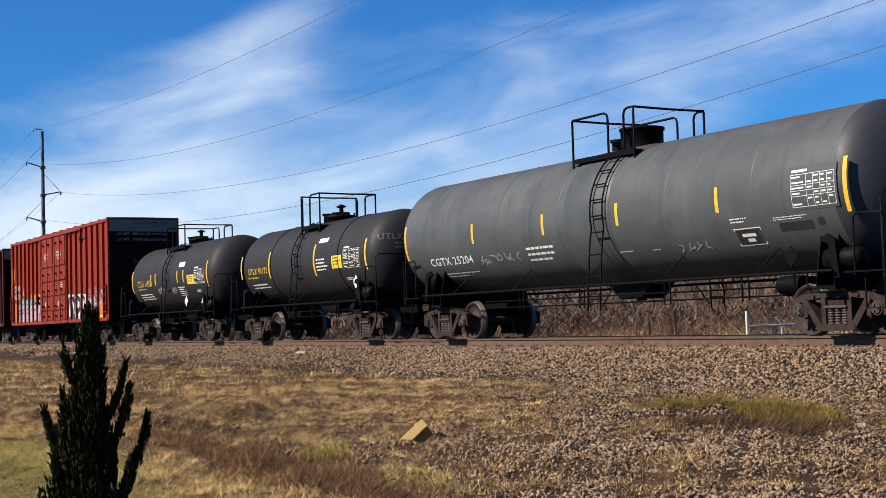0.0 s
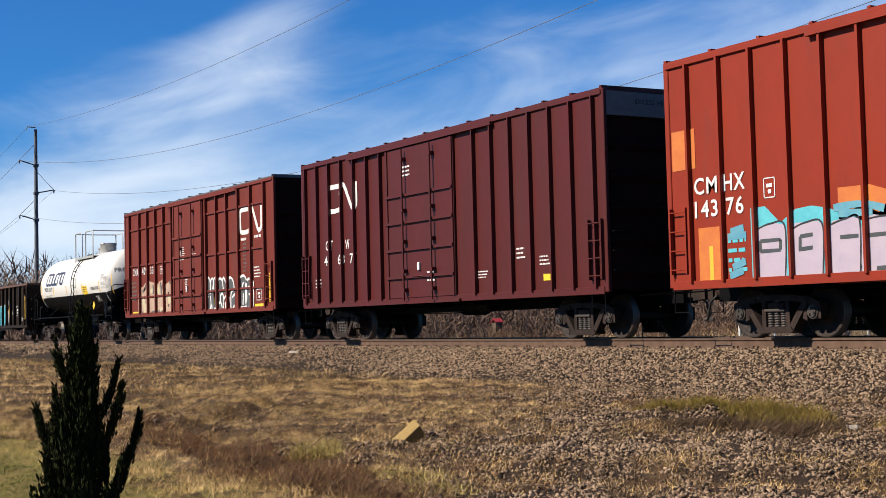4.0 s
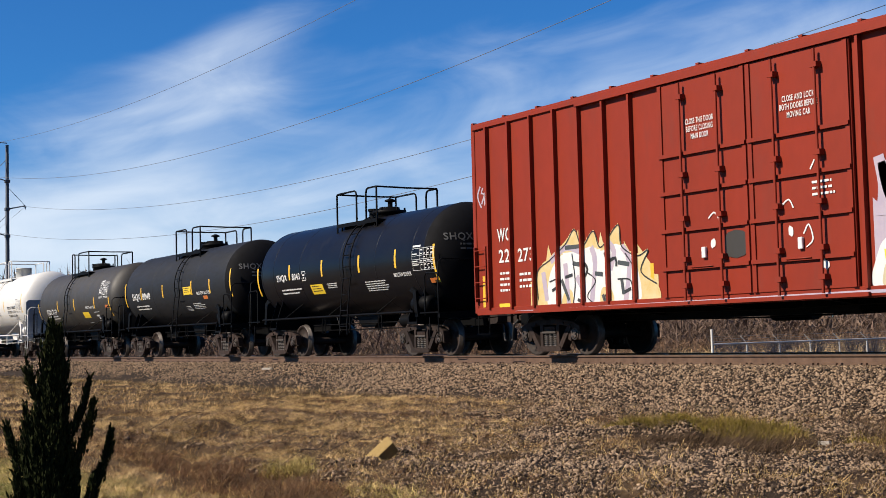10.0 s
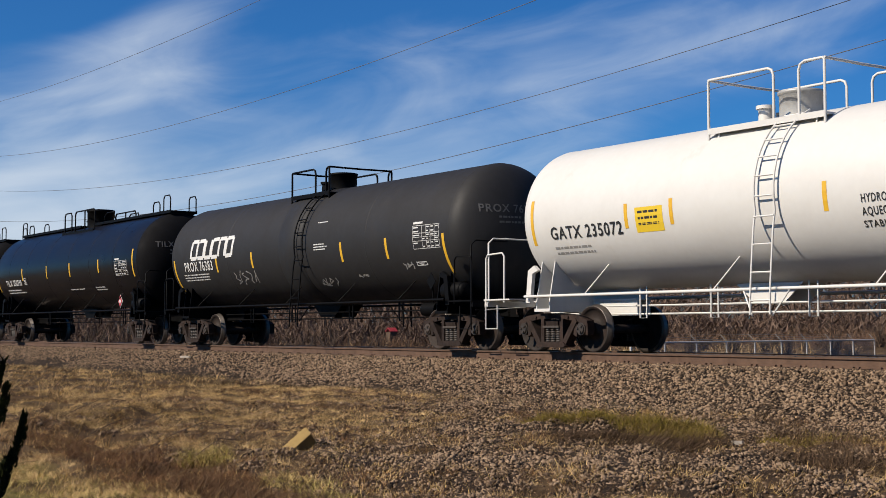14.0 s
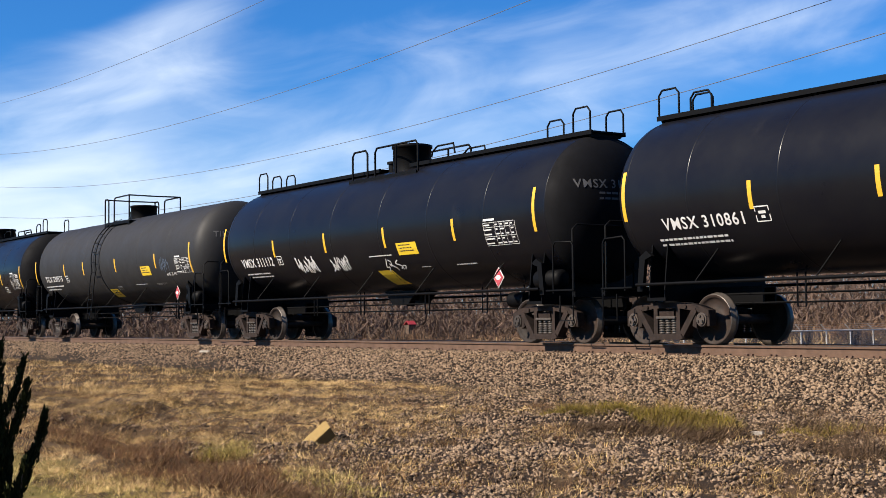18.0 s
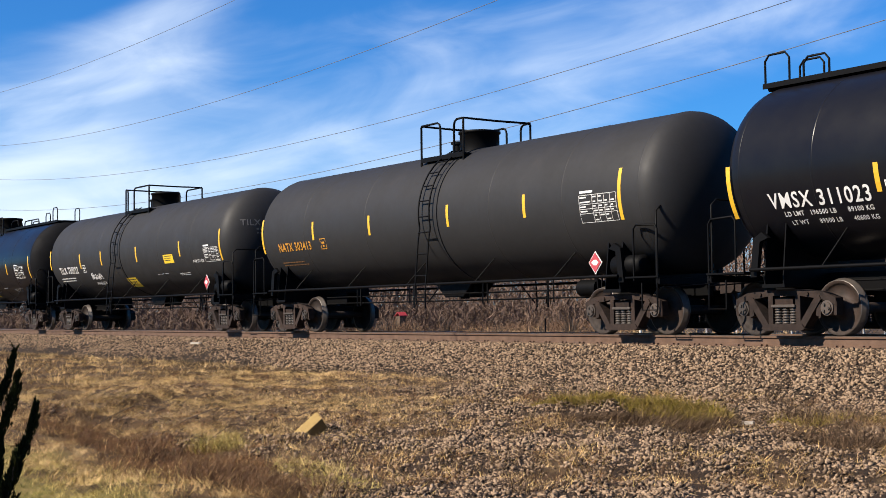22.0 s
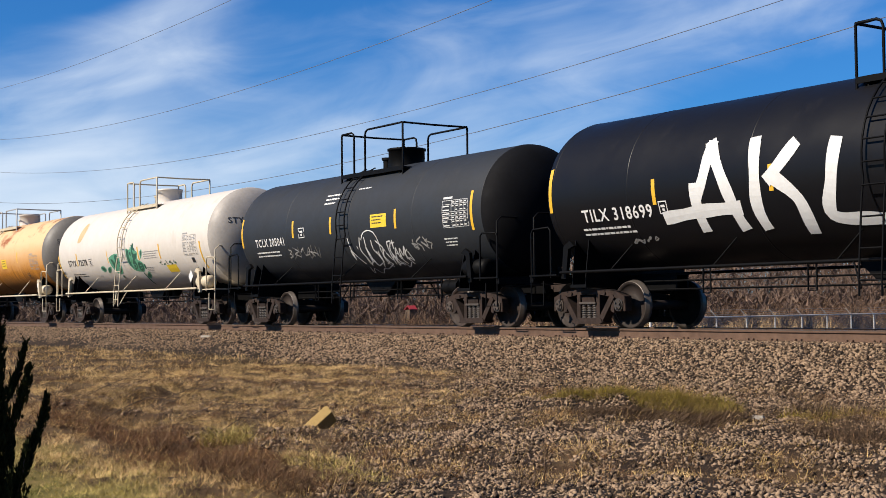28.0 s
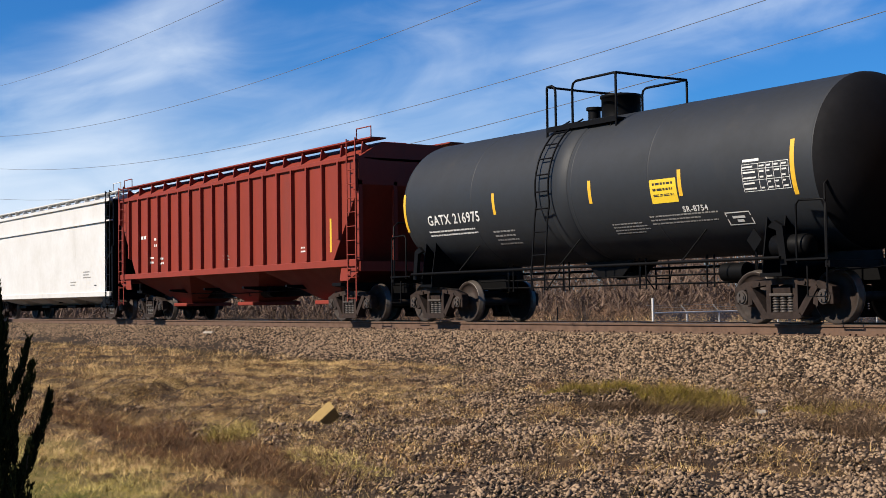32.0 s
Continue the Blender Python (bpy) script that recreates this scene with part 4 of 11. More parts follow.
        for a, b in ((-L, tx - 0.62), (tx + 0.75, L)):      # broken by the valve housing
            g = Geo()
            g.box(a, b, -0.45, 0.45, top + 0.02, top + 0.055)
            g.box(a, b, -0.47, -0.44, top - 0.02, top + 0.07)
            g.box(a, b, 0.44, 0.47, top - 0.02, top + 0.07)
            part("top_walkway", g, top_iron, car)
        for i in range(13):
            x = -L + 0.1 + (2 * L - 0.2) * i / 12
            g = Geo().prism_x([(-0.44, top + 0.02), (-0.40, top - 0.065), (0.40, top - 0.065), (0.44, top + 0.02)], x - 0.03, x + 0.03)
            part("walkway_bracket", g, top_iron, car)
        for e in (-1, 1):
            for y, xx, hh in ((-0.45, 0.0, 0.52), (0.45, 0.0, 0.52), (-0.45, 0.85, 0.36)):
                g = Geo()
                x = e * (L - 0.05 - xx)
                z = top + 0.04
                g.tube([(x, y, z), (x, y, z + hh - 0.1), (x - e * 0.09, y, z + hh), (x - e * 0.45, y, z + hh), (x - e * 0.54, y, z + hh - 0.1), (x - e * 0.54, y, z)], 0.021, 6)
                part("walkway_hoop", g, top_iron, car)
        for sy in (-1, 1):
            y, z = sy * 0.78, top - 0.30
            for a, b, hh in ((-1.45, -0.72, 0.83), (-0.35, 1.60, 0.83)):
                g = Geo()
                g.tube([(tx + a, y, z), (tx + a, y, z + hh - 0.1), (tx + a + 0.09, y, z + hh), (tx + b - 0.09, y, z + hh), (tx + b, y, z + hh - 0.1), (tx + b, y, z)], 0.026, 6)
                if b - a > 1:
                    g.tube([(tx + 0.62, y, z), (tx + 0.62, y, z + hh)], 0.026, 6)
                part("platform_railing", g, top_iron, car)
            g = Geo()                       # low grab at the end of the walkway
            y, z = sy * 0.45, top + 0.12
            g.tube([(tx + 1.70, y, z), (tx + 1.74, y, z + 0.12), (tx + 1.95, y, z + 0.24), (tx + 2.62, y, z + 0.24), (tx + 2.68, y, z)], 0.023, 6)
            part("walkway_grab", g, top_iron, car)
        for sy in (-1, 1):                  # gratings low on the shoulders of the shell
            g = Geo()
            a, b = sorted((sy * 0.48, sy * 0.86))
            g.box(tx - 1.50, tx + 1.65, a, b, top - 0.26, top - 0.22)
            a, b = sorted((sy * 0.84, sy * 0.87))
            g.box(tx - 1.50, tx + 1.65, a, b, top - 0.32, top - 0.19)
            for x in (-1.2, -0.3, 0.6, 1.4):
                g.tube([(tx + x, sy * 0.80, top - 0.26), (tx + x, sy * 0.80, zc + math.sqrt(r * r - 0.64) - 0.03)], 0.02, 6)
            part("top_platform", g, top_iron, car)
    # housing over the valves, and what stands beside it
    kind, hxp = s.get("housing", "drum"), s.get("housing_x", 0.15)
    q = s.get("drum_r", 0.46) / 0.46
    g = Geo()
    if kind == "drum":
        k = 1.0 if s["style"] == "platform" else 1.42
        g.lathe([(a if a < 0.1 else a * k, b * q * (1.0 if k == 1.0 else 1.05)) for a, b in ((-0.14, 0.47), (-0.02, 0.46), (0.36, 0.46), (0.37, 0.49), (0.42, 0.49), (0.43, 0.44), (0.44, 0.02))], 28, 0, "z", (tx + hxp, 0, top))
        part("valve_housing", g, s.get("drum", top_iron), car)
    else:
        g.lathe([(-0.12, 0.42), (0.05, 0.42), (0.06, 0.47), (0.14, 0.47), (0.15, 0.30), (0.24, 0.28), (0.25, 0.02)], 24, 0, "z", (tx + hxp, 0, top))
        for w in range(6):
            g.cyl((tx + hxp + 0.42 * math.cos(w * 1.047), 0.42 * math.sin(w * 1.047), top + 0.08), (tx + hxp + 0.42 * math.cos(w * 1.047), 0.42 * math.sin(w * 1.047), top + 0.22), 0.03, 6)
        part("manway", g, s.get("drum", top_iron), car)
        g = Geo()
        g.cyl((tx + hxp + 0.05, 0, top + 0.24), (tx + hxp + 0.05, 0, top + 0.46), 0.07, 10)
        g.lathe([(0.38, 0.05), (0.40, 0.15), (0.44, 0.15), (0.48, 0.05), (0.50, 0.01)], 12, 0, "z", (tx + hxp + 0.05, 0, top))
        part("safety_valve", g, s.get("drum", top_iron), car)
    g = Geo()
    vx = tx + hxp - 0.72
    g.cyl((vx, -0.1, top - 0.04), (vx, -0.1, top + 0.20), 0.13, 12)
    g.cyl((vx, -0.1, top + 0.20), (vx, -0.1, top + 0.26), 0.17, 12)
    g.cyl((vx + 0.05, 0.25, top - 0.04), (vx + 0.05, 0.25, top + 0.16), 0.10, 10)
    part("valve", g, top_iron, car)
    if s["style"] == "platform" or s.get("ladder", True) is True:
        # ladder up the near side, and the far one
        lx = s.get("ladder_x", tx - 0.45)
        for sy in (-1, 1):
            def p_of(q, t, sy=sy):
                w = -1.02 + t * 2.18
                rr = r + 0.09
                if w < -0.25:
                    return (lx + q * 0.21, sy * (rr + 0.12 * min(1, (-0.25 - w) * 1.6)), zc + rr * math.sin(-0.25) - (-0.25 - w) * r * 1.45)
                return (lx + q * 0.21, sy * rr * math.cos(w), zc + rr * math.sin(w))
            if s["style"] != "platform":
                break
            g = Geo()
            ladder(g, p_of, 10)
            part("side_ladder", g, s.get("rails", iron), car)
            for q in (-1, 1):
                g = Geo().tube([(lx + q * 0.5, sy * 1.50, sill), (lx + q * 0.21, sy * (r + 0.16), 0.66)], 0.016, 5)
                part("ladder_brace", g, s.get("rails", iron), car)
    # yellow reflectors
    for x, z0, z1 in s.get("stripes", ()):
        g = Geo()
        plate(g, to, x - 0.045, x + 0.045, V(z0), V(z1), 0, 0.004)
        part("reflector_stripe", g, s.get("stripe_mat", YELLOW), car)
    w = s.get("ink", WHITE_T)
    for kind, *a in s.get("marks", ()):
        if kind == "text":
            x, z, h, txt = a[:4]
            letters(car, to, x, V(z), txt, h, a[5] if len(a) > 5 else w, a[4] if len(a) > 4 else None)
        elif kind == "lines":
            x, z, ww, hh, rows = a[:5]
            stencil(car, to, x, V(z), ww, hh, rows, a[5] if len(a) > 5 else w, rng)
        elif kind == "table":
            x, z, ww, hh = a[:4]
            table(car, to, x, V(z), ww, hh, a[4] if len(a) > 4 else w, rng, a[5] if len(a) > 5 else None)
        elif kind == "box":
            x, z, ww, hh = a[:4]
            frame_mark(car, to, x, V(z), ww, hh, a[4] if len(a) > 4 else w)
        elif kind == "sign":
            x, z, ww, hh, m = a[:5]
            g = Geo()
            plate(g, to, x - ww / 2, x + ww / 2, V(z) - hh / 2, V(z) + hh / 2, 0, 0.004)
            part("sign_panel", g, m, car)
            if len(a) > 5:
                stencil(car, to, x, V(z), ww * 0.8, hh * 0.72, 3, a[5], rng)
        elif kind == "scrawl":
            x, z, ww, hh, m, n = a[:6]
            scrawl(car, to, x, V(z), ww, hh, m, rng, a[6] if len(a) > 6 else 0.035, n)
        elif kind == "placard":
            x, z, m = a[:3]
            q = 0.17
            y = -r * math.cos(V(z + 0.22) / r) - 0.03
            g = Geo()
            g.prism([(x - q, z), (x, z - q * 1.15), (x + q, z), (x, z + q * 1.15)], y - 0.012, y)
            part("placard", g, m, car)
            if len(a) > 3:
                g = Geo().prism([(x - q * 1.16, z), (x, z - q * 1.33), (x + q * 1.16, z), (x, z + q * 1.33)], y + 0.001, y + 0.008)
                part("placard_border", g, a[3], car)
                g = Geo()
                k2 = q * 0.62
                g.prism([(x - k2, z), (x - k2 * 0.35, z - k2 * 0.5), (x + k2 * 0.35, z - k2 * 0.5), (x + k2, z), (x + k2 * 0.35, z + k2 * 0.5), (x - k2 * 0.35, z + k2 * 0.5)], y - 0.015, y - 0.013)
                part("placard_mark", g, a[3], car)
            g = Geo()
            g.tube([(x, y + 0.02, z), (x, y + 0.06, z - 0.5)], 0.02, 6)
            part("placard_post", g, iron, car)
        elif kind == "endtext":
            z, h, txt = a[:3]
            hp2 = lambda u, v, d=0.006: (cyl + hd * math.sqrt(max(0, 1 - (u * u + (v - zc) ** 2) / (r * r))) + d, u, v)
            letters(car, hp2, -0.35, z, txt, h, a[3] if len(a) > 3 else DIM_T)
            stencil(car, hp2, -0.30, z - 0.28, 0.7, 0.22, 2, a[3] if len(a) > 3 else DIM_T, rng)
    return car, to, V


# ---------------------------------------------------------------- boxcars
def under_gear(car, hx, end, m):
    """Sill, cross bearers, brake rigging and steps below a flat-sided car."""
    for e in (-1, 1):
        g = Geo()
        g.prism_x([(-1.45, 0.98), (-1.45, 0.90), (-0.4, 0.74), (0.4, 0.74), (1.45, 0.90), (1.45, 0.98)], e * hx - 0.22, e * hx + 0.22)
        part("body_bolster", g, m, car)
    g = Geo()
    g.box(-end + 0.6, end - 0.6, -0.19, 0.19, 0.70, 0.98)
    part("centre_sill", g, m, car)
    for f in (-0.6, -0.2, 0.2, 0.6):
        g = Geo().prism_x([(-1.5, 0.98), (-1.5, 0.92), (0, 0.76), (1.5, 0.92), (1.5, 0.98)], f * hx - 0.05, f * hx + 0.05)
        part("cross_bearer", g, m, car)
    for z, y in ((0.66, -0.5), (0.80, -0.85)):
        part("brake_rod", Geo().tube([(-hx + 0.8, y, z + 0.06), (-0.5, y, z), (hx - 0.8, y, z + 0.06)], 0.016, 5), BLACKIRON, car)
    for x in (-1.3, 0.4, 1.6):
        part("rod_hanger", Geo().tube([(x, -0.85, 0.95), (x, -0.85, 0.72), (x + 0.12, -0.85, 0.72)], 0.014, 5), BLACKIRON, car)
    part("brake_cylinder", Geo().cyl((0.9, -0.6, 0.82), (1.5, -0.6, 0.82), 0.15, 14), BLACKIRON, car)
    part("air_reservoir", Geo().cyl((-1.6, 0.5, 0.80), (-0.6, 0.5, 0.80), 0.2, 16), BLACKIRON, car)
    truck(car, -hx)
    truck(car, hx)
    couplers(car, end)


def side_ladder_flat(car, x0, x1, y, z0, z1, n, m, name="side_ladder"):
    g = Geo()
    for x in (x0, x1):
        g.box(x - 0.02, x + 0.02, y - 0.075, y - 0.055, z0, z1)
        for z in (z0 + 0.05, z1 - 0.05):
            g.box(x - 0.02, x + 0.02, y - 0.056, y + 0.002, z - 0.02, z + 0.02)
    for i in range(n):
        z = z0 + 0.08 + (z1 - z0 - 0.16) * i / max(1, n - 1)
        g.tube([(x0, y - 0.065, z), (x1, y - 0.065, z)], 0.013, 6)
    part(name, g, m, car)


def box_car(s):
    rng = random.Random(s["seed"])
    car = start_car("boxcar", s["x"], s["label"], "boxcar")
    L, H, hx, end, P = s["half"], s["top"], s["tc"] / 2, s["couple"], s["paint"]
    Y, z0 = 1.56, s.get("floor", 1.02)
    d0, d1 = s["door"]
    # walls, each a plate of its own
    for sy in (-1, 1):
        g = Geo().box(-L, L, min(sy * Y, sy * (Y - 0.05)), max(sy * Y, sy * (Y - 0.05)), z0, H - 0.10)
        part("side_wall", g, P, car)
    g = Geo()
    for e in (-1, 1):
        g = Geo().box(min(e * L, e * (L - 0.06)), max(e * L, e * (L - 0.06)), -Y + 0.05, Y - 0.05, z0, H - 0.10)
        # the wall and its ribs carry their shade in the paint
        part("end_wall", g, SHADED_END, car)
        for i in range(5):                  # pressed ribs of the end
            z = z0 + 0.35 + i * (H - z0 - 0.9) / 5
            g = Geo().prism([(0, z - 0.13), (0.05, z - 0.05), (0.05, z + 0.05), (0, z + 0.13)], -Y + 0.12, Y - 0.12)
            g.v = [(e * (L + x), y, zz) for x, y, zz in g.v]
            part("end_rib", g, SHADED_END, car)
        if s.get("band"):
            g = Geo().box(min(e * L, e * (L + 0.055)), max(e * L, e * (L + 0.055)), -Y + 0.02, Y - 0.02, H - 0.62, H - 0.12)
            part("end_band", g, ENDGREY, car)
        for x in (L,):
            for y in (-Y + 0.02, Y - 0.02):
                g = Geo().box(min(e * (L - 0.06), e * (L + 0.07)), max(e * (L - 0.06), e * (L + 0.07)), y - 0.045, y + 0.045, z0 - 0.06, H - 0.08, 0, 0.012)
                part("corner_post", g, P, car)
    # roof
    q = [(-Y - 0.03, H - 0.12), (-Y - 0.03, H - 0.06), (0, H - 0.045), (Y + 0.03, H - 0.06), (Y + 0.03, H - 0.12), (0, H - 0.10)]
    part("roof", Geo().prism_x(q, -L - 0.05, L + 0.05), s.get("roof", P), car)
    n = 14
    for i in range(n + 1):
        x = -L + 2 * L * i / n
        g = Geo().prism_x([(-Y - 0.03, H - 0.055), (-Y - 0.03, H - 0.02), (0, H - 0.005), (Y + 0.03, H - 0.02), (Y + 0.03, H - 0.055), (0, H - 0.04)], x - 0.04, x + 0.04)
        part("roof_seam", g, s.get("roof", P), car)
    # sills and top chord
    for sy in (-1, 1):
        y0, y1 = sorted((sy * (Y - 0.02), sy * (Y + 0.05)))
        g = Geo()
        g.box(-L + 0.05, L - 0.05, y0, y1, z0 - 0.10, z0 + 0.06, 0, 0.008)
        part("side_sill", g, s.get("sill_mat", P), car)
        g = Geo().box(-L, L, y0, y1, H - 0.20, H - 0.10, 0, 0.008)
        part("top_chord", g, P, car)
    lo = s.get("drop", 0.0)
    if lo:
        for sy in (-1, 1):
            y0, y1 = sorted((sy * (Y - 0.03), sy * (Y + 0.02)))
            part("deep_sill", Geo().prism([(-hx + 1.6, z0 - 0.08), (hx - 1.6, z0 - 0.08), (hx - 2.0, z0 - lo), (-hx + 2.0, z0 - lo)], y0, y1), P, car)
    # ribs of the sides
    for x in s["ribs"]:
        for sy in (-1, 1):
            if d0 - 0.12 < x < d1 + 0.12:
                continue
            g = Geo()
            w, dd = s.get("rib_w", 0.055), s.get("rib_d", 0.10)
            g.prism_x([(-Y, z0), (-Y - dd, z0 + 0.03), (-Y - dd, H - 0.2), (-Y, H - 0.16)], x - w / 2, x + w / 2)
            if sy > 0:
                g.v = [(a, -b, c) for a, b, c in g.v]
            part("side_rib", g, P, car)
    for z in s.get("belts", ()):
        for a, b in ((-L + 0.6, d0 - 0.1), (d1 + 0.1, L - 0.6)):
            g = Geo().box(a, b, -Y - 0.05, -Y - 0.001, z - 0.03, z + 0.03)
            part("belt_rail", g, P, car)
    # doors on the near side (and plain ones on the far side)
    nd = s.get("doors", 1)
    for i in range(nd):
        a, b = d0 + (d1 - d0) * i / nd, d0 + (d1 - d0) * (i + 1) / nd - 0.02
        for sy in (-1, 1):
            y0, y1 = sorted((sy * (Y + 0.012), sy * (Y + 0.07)))
            door = part("sliding_door", Geo().box(a, b, y0, y1, z0 + 0.05, H - 0.28, 0, 0.01), P, car)
            if sy > 0:
                continue
            F = -Y - 0.07
            for z in s.get("door_belts", (1.6, 2.3, 3.0, 3.7)):
                part("door_rail", Geo().box(a + 0.02, b - 0.02, F - 0.06, F, z - 0.035, z + 0.035), P, door)
            for x in (a + 0.06, b - 0.06):
                part("door_stile", Geo().box(x - 0.045, x + 0.045, F - 0.03, F, z0 + 0.06, H - 0.3), P, door)
            for f in (0.30, 0.72):
                x = a + (b - a) * f
                part("lock_rod", Geo().tube([(x, F - 0.10, z0 - 0.02), (x, F - 0.10, H - 0.34)], 0.027, 6), P, door)
                for z in (z0 + 0.25, 1.75, 2.5, 3.3, H - 0.6):
                    part("rod_bracket", Geo().box(x - 0.07, x + 0.07, F - 0.13, F, z - 0.045, z + 0.045), P, door)
            xm = (a + b) / 2
            part("door_latch", Geo().box(xm - 0.05, xm + 0.05, F - 0.06, F, 1.75, 1.95, 0, 0.01), WHITE_T if s.get("lights", True) else P, door)
            part("door_handle", Geo().tube([(xm - 0.3, F - 0.02, 1.62), (xm - 0.3, F - 0.07, 1.60), (xm + 0.25, F - 0.07, 1.60), (xm + 0.25, F - 0.02, 1.62)], 0.014, 6), P, door)
    part("door_track", Geo().box(d0 - (d1 - d0) * 0.9, d1 + 0.2, -Y - 0.11, -Y - 0.02, z0 - 0.10, z0 - 0.03), s.get("sill_mat", P), car)
    part("door_hood", Geo().box(s["hood"][0], s["hood"][1], -Y - 0.12, -Y - 0.02, H - 0.27, H - 0.19), P, car)
    if "door_stop" in s:
        x = s["door_stop"]
        part("door_stop", Geo().box(x - 0.10, x + 0.10, -Y - 0.12, -Y, 4.58, 4.76, 0, 0.01), BLACKIRON, car)
        part("stop_bar", Geo().box(x + 0.1, x + 0.68, -Y - 0.06, -Y, 4.67, 4.73), P, car)
    # ladders, hand holds and steps at the corners
    for e in (-1, 1):
        for sy in (-1, 1):
            g = Geo()
            y = sy * (Y + 0.02)
            xs = (e * (L - 0.50), e * (L - 0.06))
            for z in s.get("grabs", (1.30, 1.66, 2.02, 2.38)):
                g.tube([(xs[0], y, z), (xs[0], y + sy * 0.075, z), (xs[1], y + sy * 0.075, z), (xs[1], y, z)], 0.014, 5)
            for x in xs:
                g.box(x - 0.018, x + 0.018, min(y, y + sy * 0.08), max(y, y + sy * 0.08), 1.22, 2.46)
            part("corner_ladder", g, P, car)
            g = Geo().tube([(xs[0], y, z0), (xs[0], y, 0.50), (xs[1], y, 0.50), (xs[1], y, z0)], 0.013, 5)
            part("sill_step", g, BLACKIRON, car)
        g = Geo()
        for z in (1.4, 1.8, 2.2):
            g.tube([(e * (L + 0.06), -Y + 0.1, z), (e * (L + 0.13), -Y + 0.1, z), (e * (L + 0.13), -Y + 0.55, z), (e * (L + 0.06), -Y + 0.55, z)], 0.014, 5)
        part("end_handhold", g, BLACKIRON, car)
        g = Geo().tube([(e * (end - 0.5), -1.4, 0.86), (e * (end - 0.5), -0.35, 0.92), (e * (end - 0.4), -0.15, 0.96)], 0.013, 5)
        part("uncoupling_lever", g, BLACKIRON, car)
    part("end_platform", Geo().box(L, L + 0.25, -0.7, 0.7, 1.0, 1.03), BLACKIRON, car)
    g = Geo()
    g.tube([(L + 0.16, 0.45 + 0.27 * math.cos(w), 2.0 + 0.27 * math.sin(w)) for w in [math.pi * i / 8 for i in range(16)]], 0.02, 6, 0, True)
    g.cyl((L, 0.45, 2.0), (L + 0.18, 0.45, 2.0), 0.04, 8)
    part("brake_wheel", g, BLACKIRON, car)
    under_gear(car, hx, end, BLACKIRON)
    to = flat_side(-Y - s.get("ink_out", 0.004))
    te = end_face(L + 0.055)
    for x, a, b in s.get("stripes", ()):
        g = Geo()
        plate(g, to, x - 0.05, x + 0.05, a, b, 0, 0.004, 1)
        part("reflector_stripe", g, YELLOW, car)
    do_marks(car, s.get("marks", ()), to, te, rng)
    return car


